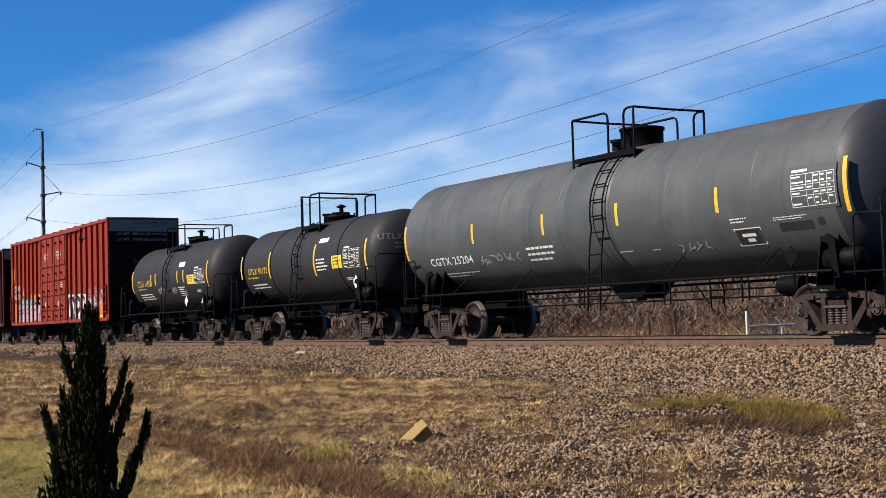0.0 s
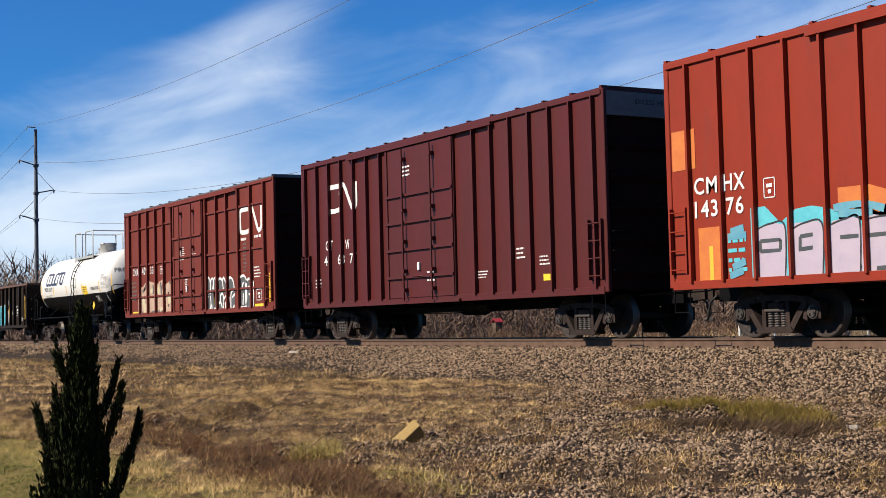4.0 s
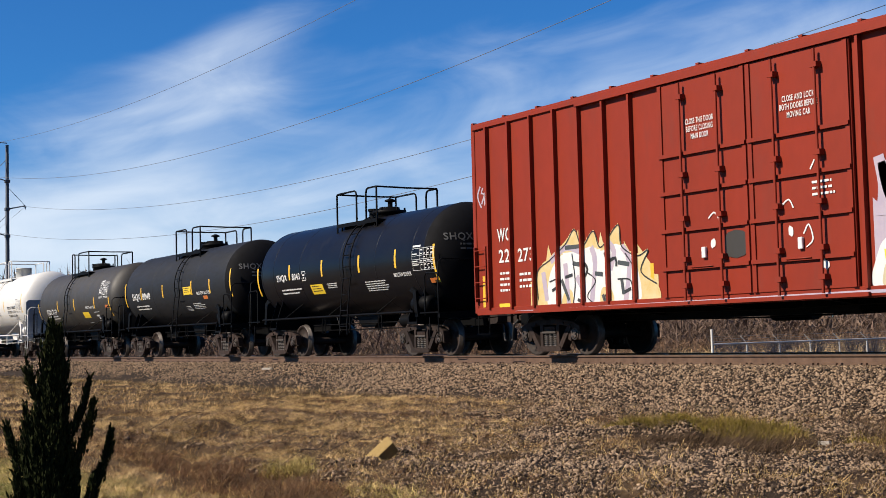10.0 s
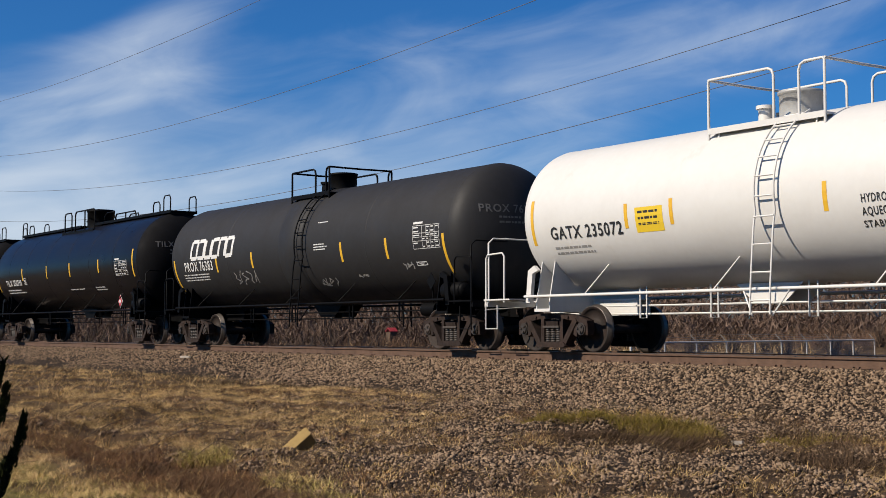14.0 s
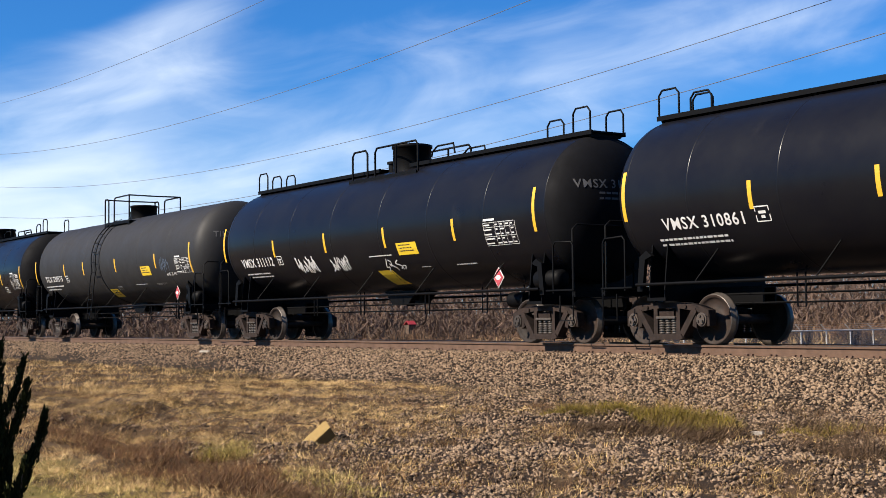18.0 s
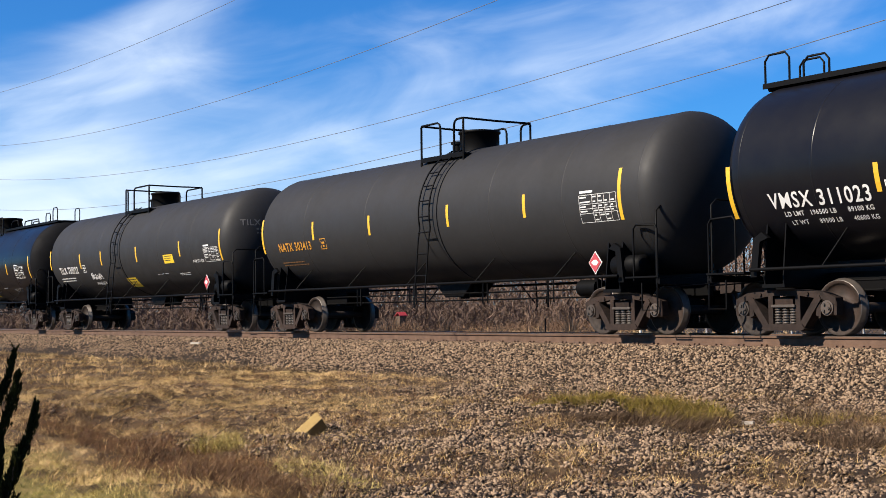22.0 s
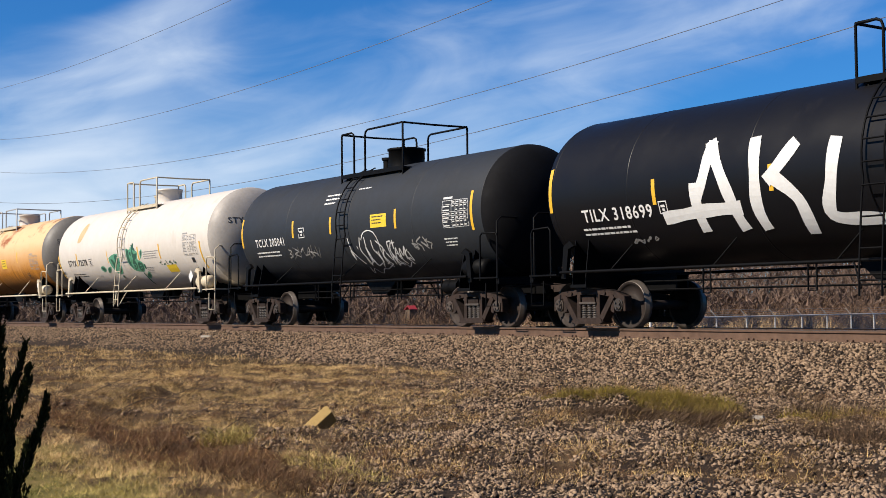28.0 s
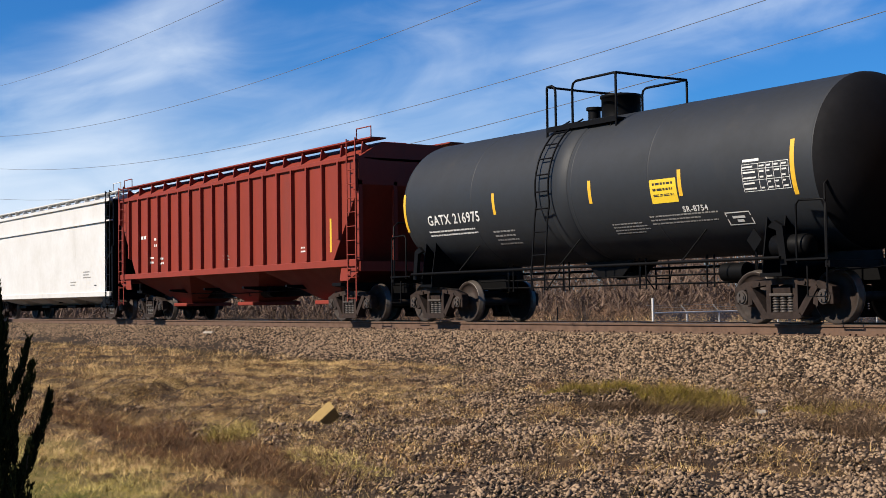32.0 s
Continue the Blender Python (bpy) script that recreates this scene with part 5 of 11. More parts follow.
def do_marks(car, marks, to, te, rng, w=None):
    w = w or WHITE_T
    for kind, *a in marks:
        if kind == "text":
            x, z, h, txt = a[:4]
            letters(car, to, x, z, txt, h, a[5] if len(a) > 5 and a[5] else w, a[4] if len(a) > 4 else None)
        elif kind == "doortext":
            x, z, h, txt = a[:4]
            letters(car, lambda u, v, d=0.005: to(u, v, d + 0.075), x, z, txt, h, w, a[4] if len(a) > 4 else None)
        elif kind == "lines":
            x, z, ww, hh, rows = a[:5]
            stencil(car, to, x, z, ww, hh, rows, a[5] if len(a) > 5 else w, rng)
        elif kind == "doorlines":
            x, z, ww, hh, rows = a[:5]
            stencil(car, lambda u, v, d=0.005: to(u, v, d + 0.075), x, z, ww, hh, rows, w, rng)
        elif kind == "box":
            frame_mark(car, to, *a[:4], a[4] if len(a) > 4 else w)
        elif kind == "sign":
            x, z, ww, hh, m = a[:5]
            g = Geo()
            plate(g, to, x - ww / 2, x + ww / 2, z - hh / 2, z + hh / 2, 0, 0.003, 1)
            part("paint_patch", g, m, car)
        elif kind == "scrawl":
            x, z, ww, hh, m, n = a[:6]
            scrawl(car, to, x, z, ww, hh, m, rng, a[6] if len(a) > 6 else 0.04, n)
        elif kind == "piece":
            u0, u1, v0, v1, n, fill, line = a[:7]
            q = (lambda u, v, d=0.005: to(u, v, d + 0.078))
            bubble_letters(car, q if len(a) > 8 and a[8] else to, u0, u1, v0, v1, n, fill, line, rng, "spray_piece", a[7] if len(a) > 7 else None, a[9] if len(a) > 9 else 0.06)
        elif kind == "emblem":
            ribbon_emblem(car, to, *a)
        elif kind == "spikes":              # sprayed flames with pointed tips
            u0, u1, v0, v1, n, m = a
            g = Geo()
            k = (u1 - u0) / n
            for i in range(n):
                t = v1 - (v1 - v0) * rng.uniform(0.0, 0.45)
                g.face([to(u0 + i * k, v0, 0.003), to(u0 + (i + 1) * k, v0, 0.003), to(u0 + (i + 0.85) * k, v0 + (t - v0) * 0.55, 0.003), to(u0 + (i + rng.random()) * k, t, 0.003), to(u0 + (i + 0.1) * k, v0 + (t - v0) * 0.5, 0.003)])
            part("spray_flames", g, m, car)
        elif kind == "cloud":               # a sprayed ground with a ragged edge
            u0, u1, v0, v1, m = a[:5]
            g = Geo()
            n = max(6, int((u1 - u0) / 0.35))
            pts = [(u0 + (u1 - u0) * i / n, v1 + rng.uniform(-0.22, 0.10) * (v1 - v0)) for i in range(n + 1)]
            for (ua, va), (ub, vb) in zip(pts, pts[1:]):
                g.face([to(ua, v0, 0.002), to(ub, v0, 0.002), to(ub, vb, 0.002), to(ua, va, 0.002)], 0)
            part("spray_ground", g, m, car)
        elif kind == "endtext":
            u, z, h, txt = a[:4]
            letters(car, te, u, z, txt, h, a[4] if len(a) > 4 else DIM_T)
        elif kind == "endlines":
            u, z, ww, hh, rows = a[:5]
            stencil(car, te, u, z, ww, hh, rows, a[5] if len(a) > 5 else DIM_T, rng)
        elif kind == "spray":               # freehand painting: filled shapes, then lines over them
            m, d, fills, width, lines = a[:5]
            foot = a[5] if len(a) > 5 else 1.0
            g = Geo()
            low = lambda pts, v0: [(u, max(v, v0)) for u, v in pts]       # nothing hangs below the side sheet
            for pts in fills:
                blob(g, to, low(pts, foot), 0, d)
            for k, pts in enumerate(lines):
                stroke(g, to, low(pts, foot - 0.04 + width / 2), width, 0, d + 0.0006 * (k % 3))
            tagged(part("spray_painting", g, m, car), kind="stuff")
        elif kind == "strokes":
            g = Geo()
            for pts, ww in a[1]:
                stroke(g, to, pts, ww, 0, 0.008)
            tagged(part("painted_emblem", g, a[0], car), kind="stuff")


# ---------------------------------------------------------------- gondola and hoppers
def gondola(s):
    rng = random.Random(s["seed"])
    car = start_car("gondola_car", s["x"], s["label"], "gondola car")
    L, H, hx, end, P = s["half"], s["top"], s["tc"] / 2, s["couple"], s["paint"]
    Y, z0 = 1.50, 0.80
    for sy in (-1, 1):
        a, b = sorted((sy * Y, sy * (Y - 0.03)))
        part("side_wall", Geo().box(-L, L, a, b, z0, H - 0.05), P, car)
        a, b = sorted((sy * (Y - 0.06), sy * (Y + 0.11)))
        part("top_chord", Geo().box(-L - 0.03, L + 0.03, a, b, H - 0.11, H, 0, 0.015), RUST_EDGE, car)
        a, b = sorted((sy * (Y - 0.03), sy * (Y + 0.10)))
        part("side_sill", Geo().box(-L, L, a, b, z0 - 0.12, z0 + 0.04, 0, 0.01), P, car)
        for x in s["posts"]:
            g = Geo().prism_x([(sy * Y, z0), (sy * (Y + 0.13), z0 + 0.03), (sy * (Y + 0.11), H - 0.12), (sy * Y, H - 0.10)][::sy], x - 0.065, x + 0.065)
            part("side_post", g, P, car)
    for e in (-1, 1):
        a, b = sorted((e * L, e * (L - 0.05)))
        part("end_wall", Geo().box(a, b, -Y + 0.03, Y - 0.03, z0, H - 0.05), P, car)
        part("end_chord", Geo().box(min(a, b) - 0.02, max(a, b) + 0.02, -Y, Y, H - 0.10, H + 0.004, 0, 0.012), RUST_EDGE, car)
        for i in range(3):
            z = z0 + 0.3 + i * 0.5
            a2, b2 = sorted((e * L, e * (L + 0.08)))
            part("end_rib", Geo().box(a2, b2, -Y + 0.1, Y - 0.1, z - 0.06, z + 0.06, 0, 0.02), P, car)
        x0, x1 = sorted((e * (L - 0.62), e * (L - 0.14)))
        side_ladder_flat(car, x0, x1, -Y - 0.06, z0 + 0.05, H - 0.15, 6, P)
        part("sill_step", Geo().tube([(x0, -Y - 0.05, z0), (x0, -Y - 0.05, 0.5), (x1, -Y - 0.05, 0.5), (x1, -Y - 0.05, z0)], 0.017, 5), P, car)
    part("floor_plate", Geo().box(-L + 0.05, L - 0.05, -Y + 0.03, Y - 0.03, z0, z0 + 0.04), RUST_EDGE, car)
    part("deep_sill", Geo().prism([(-hx + 1.8, z0 - 0.1), (hx - 1.8, z0 - 0.1), (hx - 2.6, z0 - 0.22), (-hx + 2.6, z0 - 0.22)], -Y - 0.02, -Y + 0.02), P, car)
    under_gear(car, hx, end, BLACKIRON)
    to = flat_side(-Y - 0.004)
    for x, a, b in s.get("stripes", ()):
        g = Geo()
        plate(g, flat_side(-Y - 0.135), x - 0.05, x + 0.05, a, b, 0, 0.004, 1)
        part("reflector_stripe", g, YELLOW, car)
    do_marks(car, s.get("marks", ()), to, end_face(L + 0.06), rng)
    return car


def hopper(s):
    rng = random.Random(s["seed"])
    car = start_car("hopper_car", s["x"], s["label"], "hopper car")
    L, H, hx, end, P = s["half"], s["top"], s["tc"] / 2, s["couple"], s["paint"]
    Y, zs = 1.56, s.get("sill", 1.42)
    zt = H - s.get("drop_roof", 0.20)
    rise, E, inset = s.get("rise", 1.5), s.get("end_mat", P), s.get("inset", 0.05)
    cut = s.get("cut", 2.2)                 # slope sheets cut the lower corners away
    out = [(-L + 0.05, zt), (-L + 0.05, zs + rise), (-L + cut, zs), (L - cut, zs), (L - 0.05, zs + rise), (L - 0.05, zt)] if s["ribbed"] else [(-L + inset, zt), (-L + inset, zs), (L - inset, zs), (L - inset, zt)]
    for sy in (-1, 1):
        a, b = sorted((sy * Y, sy * (Y - 0.04)))
        part("side_sheet", Geo().prism(out, a, b), P, car)
        a, b = sorted((sy * (Y - 0.02), sy * (Y + 0.07)))
        part("side_sill", Geo().box(-L + 0.1, L - 0.1, a, b, zs - 0.16, zs + 0.02, 0, 0.012), P, car)
        part("top_chord", Geo().box(-L + 0.05, L - 0.05, a, b, zt - 0.06, zt + 0.06, 0, 0.012), P, car)
        if s["ribbed"]:
            for i in range(s["ribbed"] + 1):
                x = -L + 0.12 + (2 * L - 0.24) * i / s["ribbed"]
                f = (L - abs(x)) / (cut - 0.05)
                zb = zs if f >= 1 else zs + rise * (1 - f)
                g = Geo().prism_x([(sy * Y, zb), (sy * (Y + 0.10), zb + 0.04), (sy * (Y + 0.10), zt - 0.05), (sy * Y, zt)][::sy], x - 0.035, x + 0.035)
                part("side_post", g, P, car)
        else:
            part("side_flange", Geo().box(-L + 0.05, L - 0.05, min(a, b), max(a, b), zt - 0.75, zt - 0.70), P, car)
    part("roof", Geo().prism_x([(-Y, zt), (-0.9, H - 0.02), (0.9, H - 0.02), (Y, zt), (0.9, zt - 0.06), (-0.9, zt - 0.06)], -L + 0.05, L - 0.05), P, car)
    part("roof_hatch", Geo().box(-L + 0.8, L - 0.8, -0.35, 0.35, H - 0.02, H + 0.10, 0, 0.03), P, car)
    for sy in (-1, 1):                      # running boards on brackets
        part("running_board", Geo().box(-L - 0.25, L + 0.25, min(sy * 0.95, sy * 1.40), max(sy * 0.95, sy * 1.40), H + 0.02, H + 0.055), s.get("board", P), car)
        for i in range(16):
            x = -L + 0.2 + (2 * L - 0.4) * i / 15
            part("board_bracket", Geo().prism_x([(sy * 0.92, zt + 0.08), (sy * 1.40, H + 0.02), (sy * 1.36, H - 0.01), (sy * 1.42, zt + 0.02)], x - 0.02, x + 0.02), P, car)
    for e in (-1, 1):
        # slope sheet, end posts, end ladder
        q = [(e * (L - 0.05), zt), (e * (L - 0.05), zs + rise), (e * (L - cut - 0.35), zs - 0.1), (e * (L - cut - 0.45), zs - 0.1), (e * (L - 0.12), zs + rise + 0.05), (e * (L - 0.12), zt)]
        part("slope_sheet", Geo().prism(q, -Y + 0.04, Y - 0.04), E, car)
        for y in (-Y + 0.05, -0.5, 0.5, Y - 0.05):
            a, b = sorted((e * (L - 0.05), e * (L - 0.16)))
            part("end_post", Geo().box(a, b, y - 0.05, y + 0.05, zs, zs + rise + 0.1), E, car)
        part("end_sill", Geo().box(min(e * L, e * (L - 0.2)), max(e * L, e * (L - 0.2)), -Y, Y, zs - 0.28, zs - 0.04), E, car)
        g = Geo().prism([(e * (L - 0.1), zs - 0.05), (e * (L - 0.9), zs - 0.05), (e * (L - 1.0), zs - 0.5), (e * (L - 0.6), zs - 0.5), (e * (L - 0.1), zs - 0.3)], -Y - 0.02, -Y + 0.02)
        part("corner_gusset", g, E, car)
        x0, x1 = sorted((e * (L - 0.48), e * (L - 0.06)))
        side_ladder_flat(car, x0, x1, -Y - 0.03, zs - 0.3, H + 0.05, 10, E)
        side_ladder_flat(car, x0, x1, -Y - 0.03, 0.5, max(zs - 0.35, 0.8), 2, E, "sill_step")
        g = Geo()
        g.tube([(e * (L + 0.2), -1.35, H + 0.05), (e * (L + 0.2), -1.35, H + 0.32), (e * (L - 0.5), -1.35, H + 0.32), (e * (L - 0.5), -1.35, H + 0.05)], 0.016, 5)
        part("roof_handhold", g, P, car)
    nb = s.get("bays", 3)
    for i in range(nb):
        xc = (i - (nb - 1) / 2) * (2 * L - 2 * cut + 1.0) / nb
        w = (2 * L - 2 * cut + 0.9) / nb / 2
        g = Geo()
        T = [(xc - w, -Y + 0.06), (xc + w, -Y + 0.06), (xc + w, Y - 0.06), (xc - w, Y - 0.06)]
        B = [(xc - 0.4, -0.55), (xc + 0.4, -0.55), (xc + 0.4, 0.55), (xc - 0.4, 0.55)]
        for k in range(4):
            a, b = k, (k + 1) % 4
            g.face([(*T[a], zs - 0.1), (*B[a], 0.55), (*B[b], 0.55), (*T[b], zs - 0.1)])
        g.face([(*p, 0.55) for p in B])
        g.face([(*p, zs - 0.1) for p in reversed(T)])
        part("hopper_bay", g, P, car)
        part("outlet_gate", Geo().box(xc - 0.5, xc + 0.5, -0.8, 0.8, 0.44, 0.55, 0, 0.02), P if s["ribbed"] else BLACKIRON, car)
    under_gear(car, hx, end, BLACKIRON)
    to = flat_side(-Y - 0.004)
    for x, a, b in s.get("stripes", ()):
        g = Geo()
        plate(g, to, x - 0.045, x + 0.045, a, b, 0, 0.004, 1)
        part("reflector_stripe", g, YELLOW, car)
    do_marks(car, s.get("marks", ()), to, end_face(L), rng)
    return car


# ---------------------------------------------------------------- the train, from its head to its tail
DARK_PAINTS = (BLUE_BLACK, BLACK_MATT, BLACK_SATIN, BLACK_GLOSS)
# dull black that holds the shade of heads turned from the sun
SHADED_HEAD = mat("shaded_black_head", (0.0055, 0.0055, 0.0065), (0.0035, 0.0035, 0.0042), 0.75, 0.0, 1.5, spec=0.08)
# darker tones for the leading heads of the white, cream and grey tanks
PALE_HEAD = mat("dull_white_head", (0.30, 0.275, 0.245), (0.22, 0.20, 0.18), 0.6, 0.0, 1.5)
GREY_HEAD = mat("grey_head", (0.115, 0.105, 0.095), (0.085, 0.078, 0.070), 0.6, 0.0, 1.5, dirt=(0.05, 0.04, 0.03), dirt_amt=0.3)
DARK_HEAD = mat("dark_head", (0.022, 0.024, 0.030), (0.014, 0.015, 0.019), 0.6, 0.0, 1.5)
GALV = mat("galvanised_fittings", (0.363, 0.363, 0.3498), (0.2772, 0.2706, 0.2574), 0.5, 0.25, 6, dirt=(0.165, 0.1056, 0.066), dirt_amt=0.15)
CREAM = mat("cream_rail_paint", (0.4356, 0.3828, 0.2772), (0.3828, 0.3168, 0.2178), 0.55, 0.0, 5, dirt=(0.198, 0.1056, 0.0528), dirt_amt=0.2)
PRIMER = mat("grey_primer_patch", (0.0756, 0.0702, 0.0648), (0.054, 0.0513, 0.0486), 0.7, 0.0, 5)
WEED_T = mat("faded_orange_letter", (0.162, 0.0756, 0.0216), (0.1296, 0.0594, 0.0216), 0.6, 0.0, 8)


def slanted_emblem(car, to, u, v, w, h, m, n):
    """A wordless emblem: a row of slanted rounded frames."""
    g = Geo()
    k = w / n
    t = h * 0.22
    lean = h * 0.16
    for i in range(n):
        a, b = u - w / 2 + i * k, u - w / 2 + (i + 0.84) * k
        q = [(a, v - h / 2), (b, v - h / 2), (b + lean, v + h / 2), (a + lean, v + h / 2)]
        for j in range(4):
            if (i + j) % 5 == 4:
                continue
            stroke(g, to, [q[j], q[(j + 1) % 4]], t, 0, 0.006, False)
    tagged(part("painted_emblem", g, m, car), kind="stuff")


def ribbon_emblem(car, to, u, v, w, h, m):
    """A wordless emblem: one broad ribbon that bends up and down."""
    g = Geo()
    k = w / 4
    stroke(g, to, [(u - w * 0.10, v + h * 0.42), (u - w * 0.44, v + h * 0.42), (u - w * 0.5, v + h * 0.30), (u - w * 0.5, v - h * 0.30), (u - w * 0.42, v - h * 0.42), (u - w * 0.16, v - h * 0.42), (u - w * 0.06, v - h * 0.30),
                   (u - w * 0.06, v + h * 0.30), (u + w * 0.02, v + h * 0.42), (u + w * 0.10, v + h * 0.38), (u + w * 0.34, v - h * 0.38), (u + w * 0.42, v - h * 0.42), (u + w * 0.5, v - h * 0.30), (u + w * 0.5, v + h * 0.46)], h * 0.17, 0, 0.006, False)
    tagged(part("painted_emblem", g, m, car), kind="stuff")


def even(a, b, n):
    return [a + (b - a) * i / (n - 1) for i in range(n)]


def leaning_sign(car, to, u, v, w, h, m):
    """A yellow panel that hangs askew."""
    g = Geo()
    for i in range(4):
        a, b = -0.5 + i / 4, -0.25 + i / 4
        f = lambda s, q: to(u + s * w / 2 - q * w * 0.28, v + q * h, 0.004)
        g.face([f(-1, a), f(1, a), f(1, b), f(-1, b)])
    part("sign_panel", g, m, car)


BOX_RIBS = [-8.2, -7.33, -6.5, -5.65, -4.82, -4.0, -3.18, 2.48, 3.16, 4.02, 4.88, 5.74, 6.6, 7.46, 8.32]


def train():
    car_cgtx = tank_car(dict(x=-22.70, tc=13.14, half=7.60, r=1.46, top=4.05, couple=8.60, seed=1, paint=GREY_A, style='platform', head_mat=DARK_HEAD,
        label='weathered dark grey tank car with yellow reflector stripes',
        dome=0.05, plat=1.07, railtop=0.71, ladder_x=0.52, struts=5, off=-0.45, bands=((0.05, 0.80),), welds=(-5.9, -3.3, -1.0, 2.6, 5.0), 
        stripes=[(-7.85, 2.01, 2.93), (-4.54, 2.28, 2.75), (-1.58, 2.28, 2.74), (1.08, 2.29, 2.75), (4.09, 2.3, 2.77), (7.23, 2.06, 2.98)],
        marks=[
            ('text', -5.78, 1.94, 0.20, 'CGTX 25204', 2.01), ('lines', -5.60, 1.58, 1.76, 0.18, 2), ('lines', -1.88, 1.86, 1.06, 0.43, 3),
            ('scrawl', -3.60, 1.89, 1.86, 0.28, GREY_T, 7), ('scrawl', 3.15, 1.73, 0.93, 0.23, GREY_T, 4), ('box', 4.72, 1.81, 0.70, 0.37),
            ('table', 6.50, 2.50, 1.00, 0.56, WHITE_T, SLATE_T), ('sign', 5.95, 1.92, 0.80, 0.16, BLACK_T), ('lines', 5.85, 2.06, 0.80, 0.08, 2), ('sign', 6.55, 1.96, 0.15, 0.13, BLACK_T), ('lines', 4.62, 2.10, 0.52, 0.12, 2), ('sign', 4.72, 1.81, 0.62, 0.30, BLACK_T), ('lines', 0.9, 1.75, 0.95, 0.05, 1), ('lines', 2.05, 1.73, 0.3, 0.05, 1), ('placard', 5.60, 1.40, BLACKIRON),
            ('endtext', 3.04, 0.17, 'CGTX 25204'),
        ]))
    car_utl96 = tank_car(dict(x=-37.61, tc=7.80, half=4.70, r=1.26, top=3.66, couple=5.95, seed=2, paint=CHARCOAL, style='platform',
        label='short charcoal tank car with yellow lettering',
        dome=0.17, plat=0.66, railtop=0.78, ladder_x=-0.25, struts=3, housing='manway', welds=(2.3,), bands=((-2.3, 0.012), (2.6, 0.012)),
        stripes=[(-4.78, 2.06, 2.81), (-2.44, 2.0, 2.84), (0.97, 1.92, 2.87), (4.34, 1.96, 2.84)],
        marks=[
            ('text', -3.37, 2.27, 0.19, 'UTLX 95172', 1.55, YELLOW_T), ('lines', -3.64, 2.03, 1.23, 0.11, 1, YELLOW_T),
            ('lines', -3.33, 1.75, 1.47, 0.23, 2), ('lines', 1.53, 2.21, 0.82, 0.41, 4), ('sign', 2.51, 2.27, 0.66, 0.37, YELLOW_S, BLACK_T),
            ('table', 3.46, 2.33, 1.01, 0.53), ('sign', 1.46, 2.96, 0.63, 0.15, WHITE_T), ('box', 3.07, 1.76, 0.41, 0.09),
            ('placard', 3.59, 1.65, WHITE_T), ('endtext', 2.85, 0.17, 'UTLX 95172'),
        ]))
    car_utl11 = tank_car(dict(x=-49.88, tc=7.95, half=4.55, r=1.33, top=3.78, couple=6.00, seed=3, paint=CHARCOAL, style='platform',
        label='short black tank car with yellow lettering and white placards', off=0.25,
        dome=0.16, plat=1.01, railtop=0.63, ladder_x=0.06, struts=3, housing='manway', welds=(-1.0, 2.3),
        stripes=[(-4.16, 1.97, 2.85), (-1.79, 2.19, 2.64), (-1.27, 2.2, 2.64), (1.26, 2.2, 2.65), (1.92, 2.2, 2.65), (4.37, 1.97, 2.87)],
        marks=[
            ('text', -2.63, 2.30, 0.24, 'UTLX 11459', 1.64, YELLOW_T), ('lines', -2.92, 2.06, 1.12, 0.10, 1, YELLOW_T),
            ('lines', -2.57, 1.75, 1.71, 0.32, 3), ('scrawl', -0.80, 1.96, 0.71, 0.35, GREY_T, 5), ('scrawl', 0.70, 1.93, 0.54, 0.33, GREY_T, 4),
            ('lines', 1.59, 1.85, 0.78, 0.41, 5), ('sign', 2.68, 2.27, 0.75, 0.34, YELLOW_S, BLACK_T), ('table', 3.59, 2.36, 0.98, 0.52),
            ('sign', 1.67, 2.87, 0.62, 0.19, WHITE_T), ('box', 3.25, 1.84, 0.39, 0.08), ('placard', 1.75, 1.50, WHITE_T),
            ('placard', 3.38, 1.43, WHITE_T), ('endtext', 2.90, 0.17, 'UTLX 11459'),
        ]))
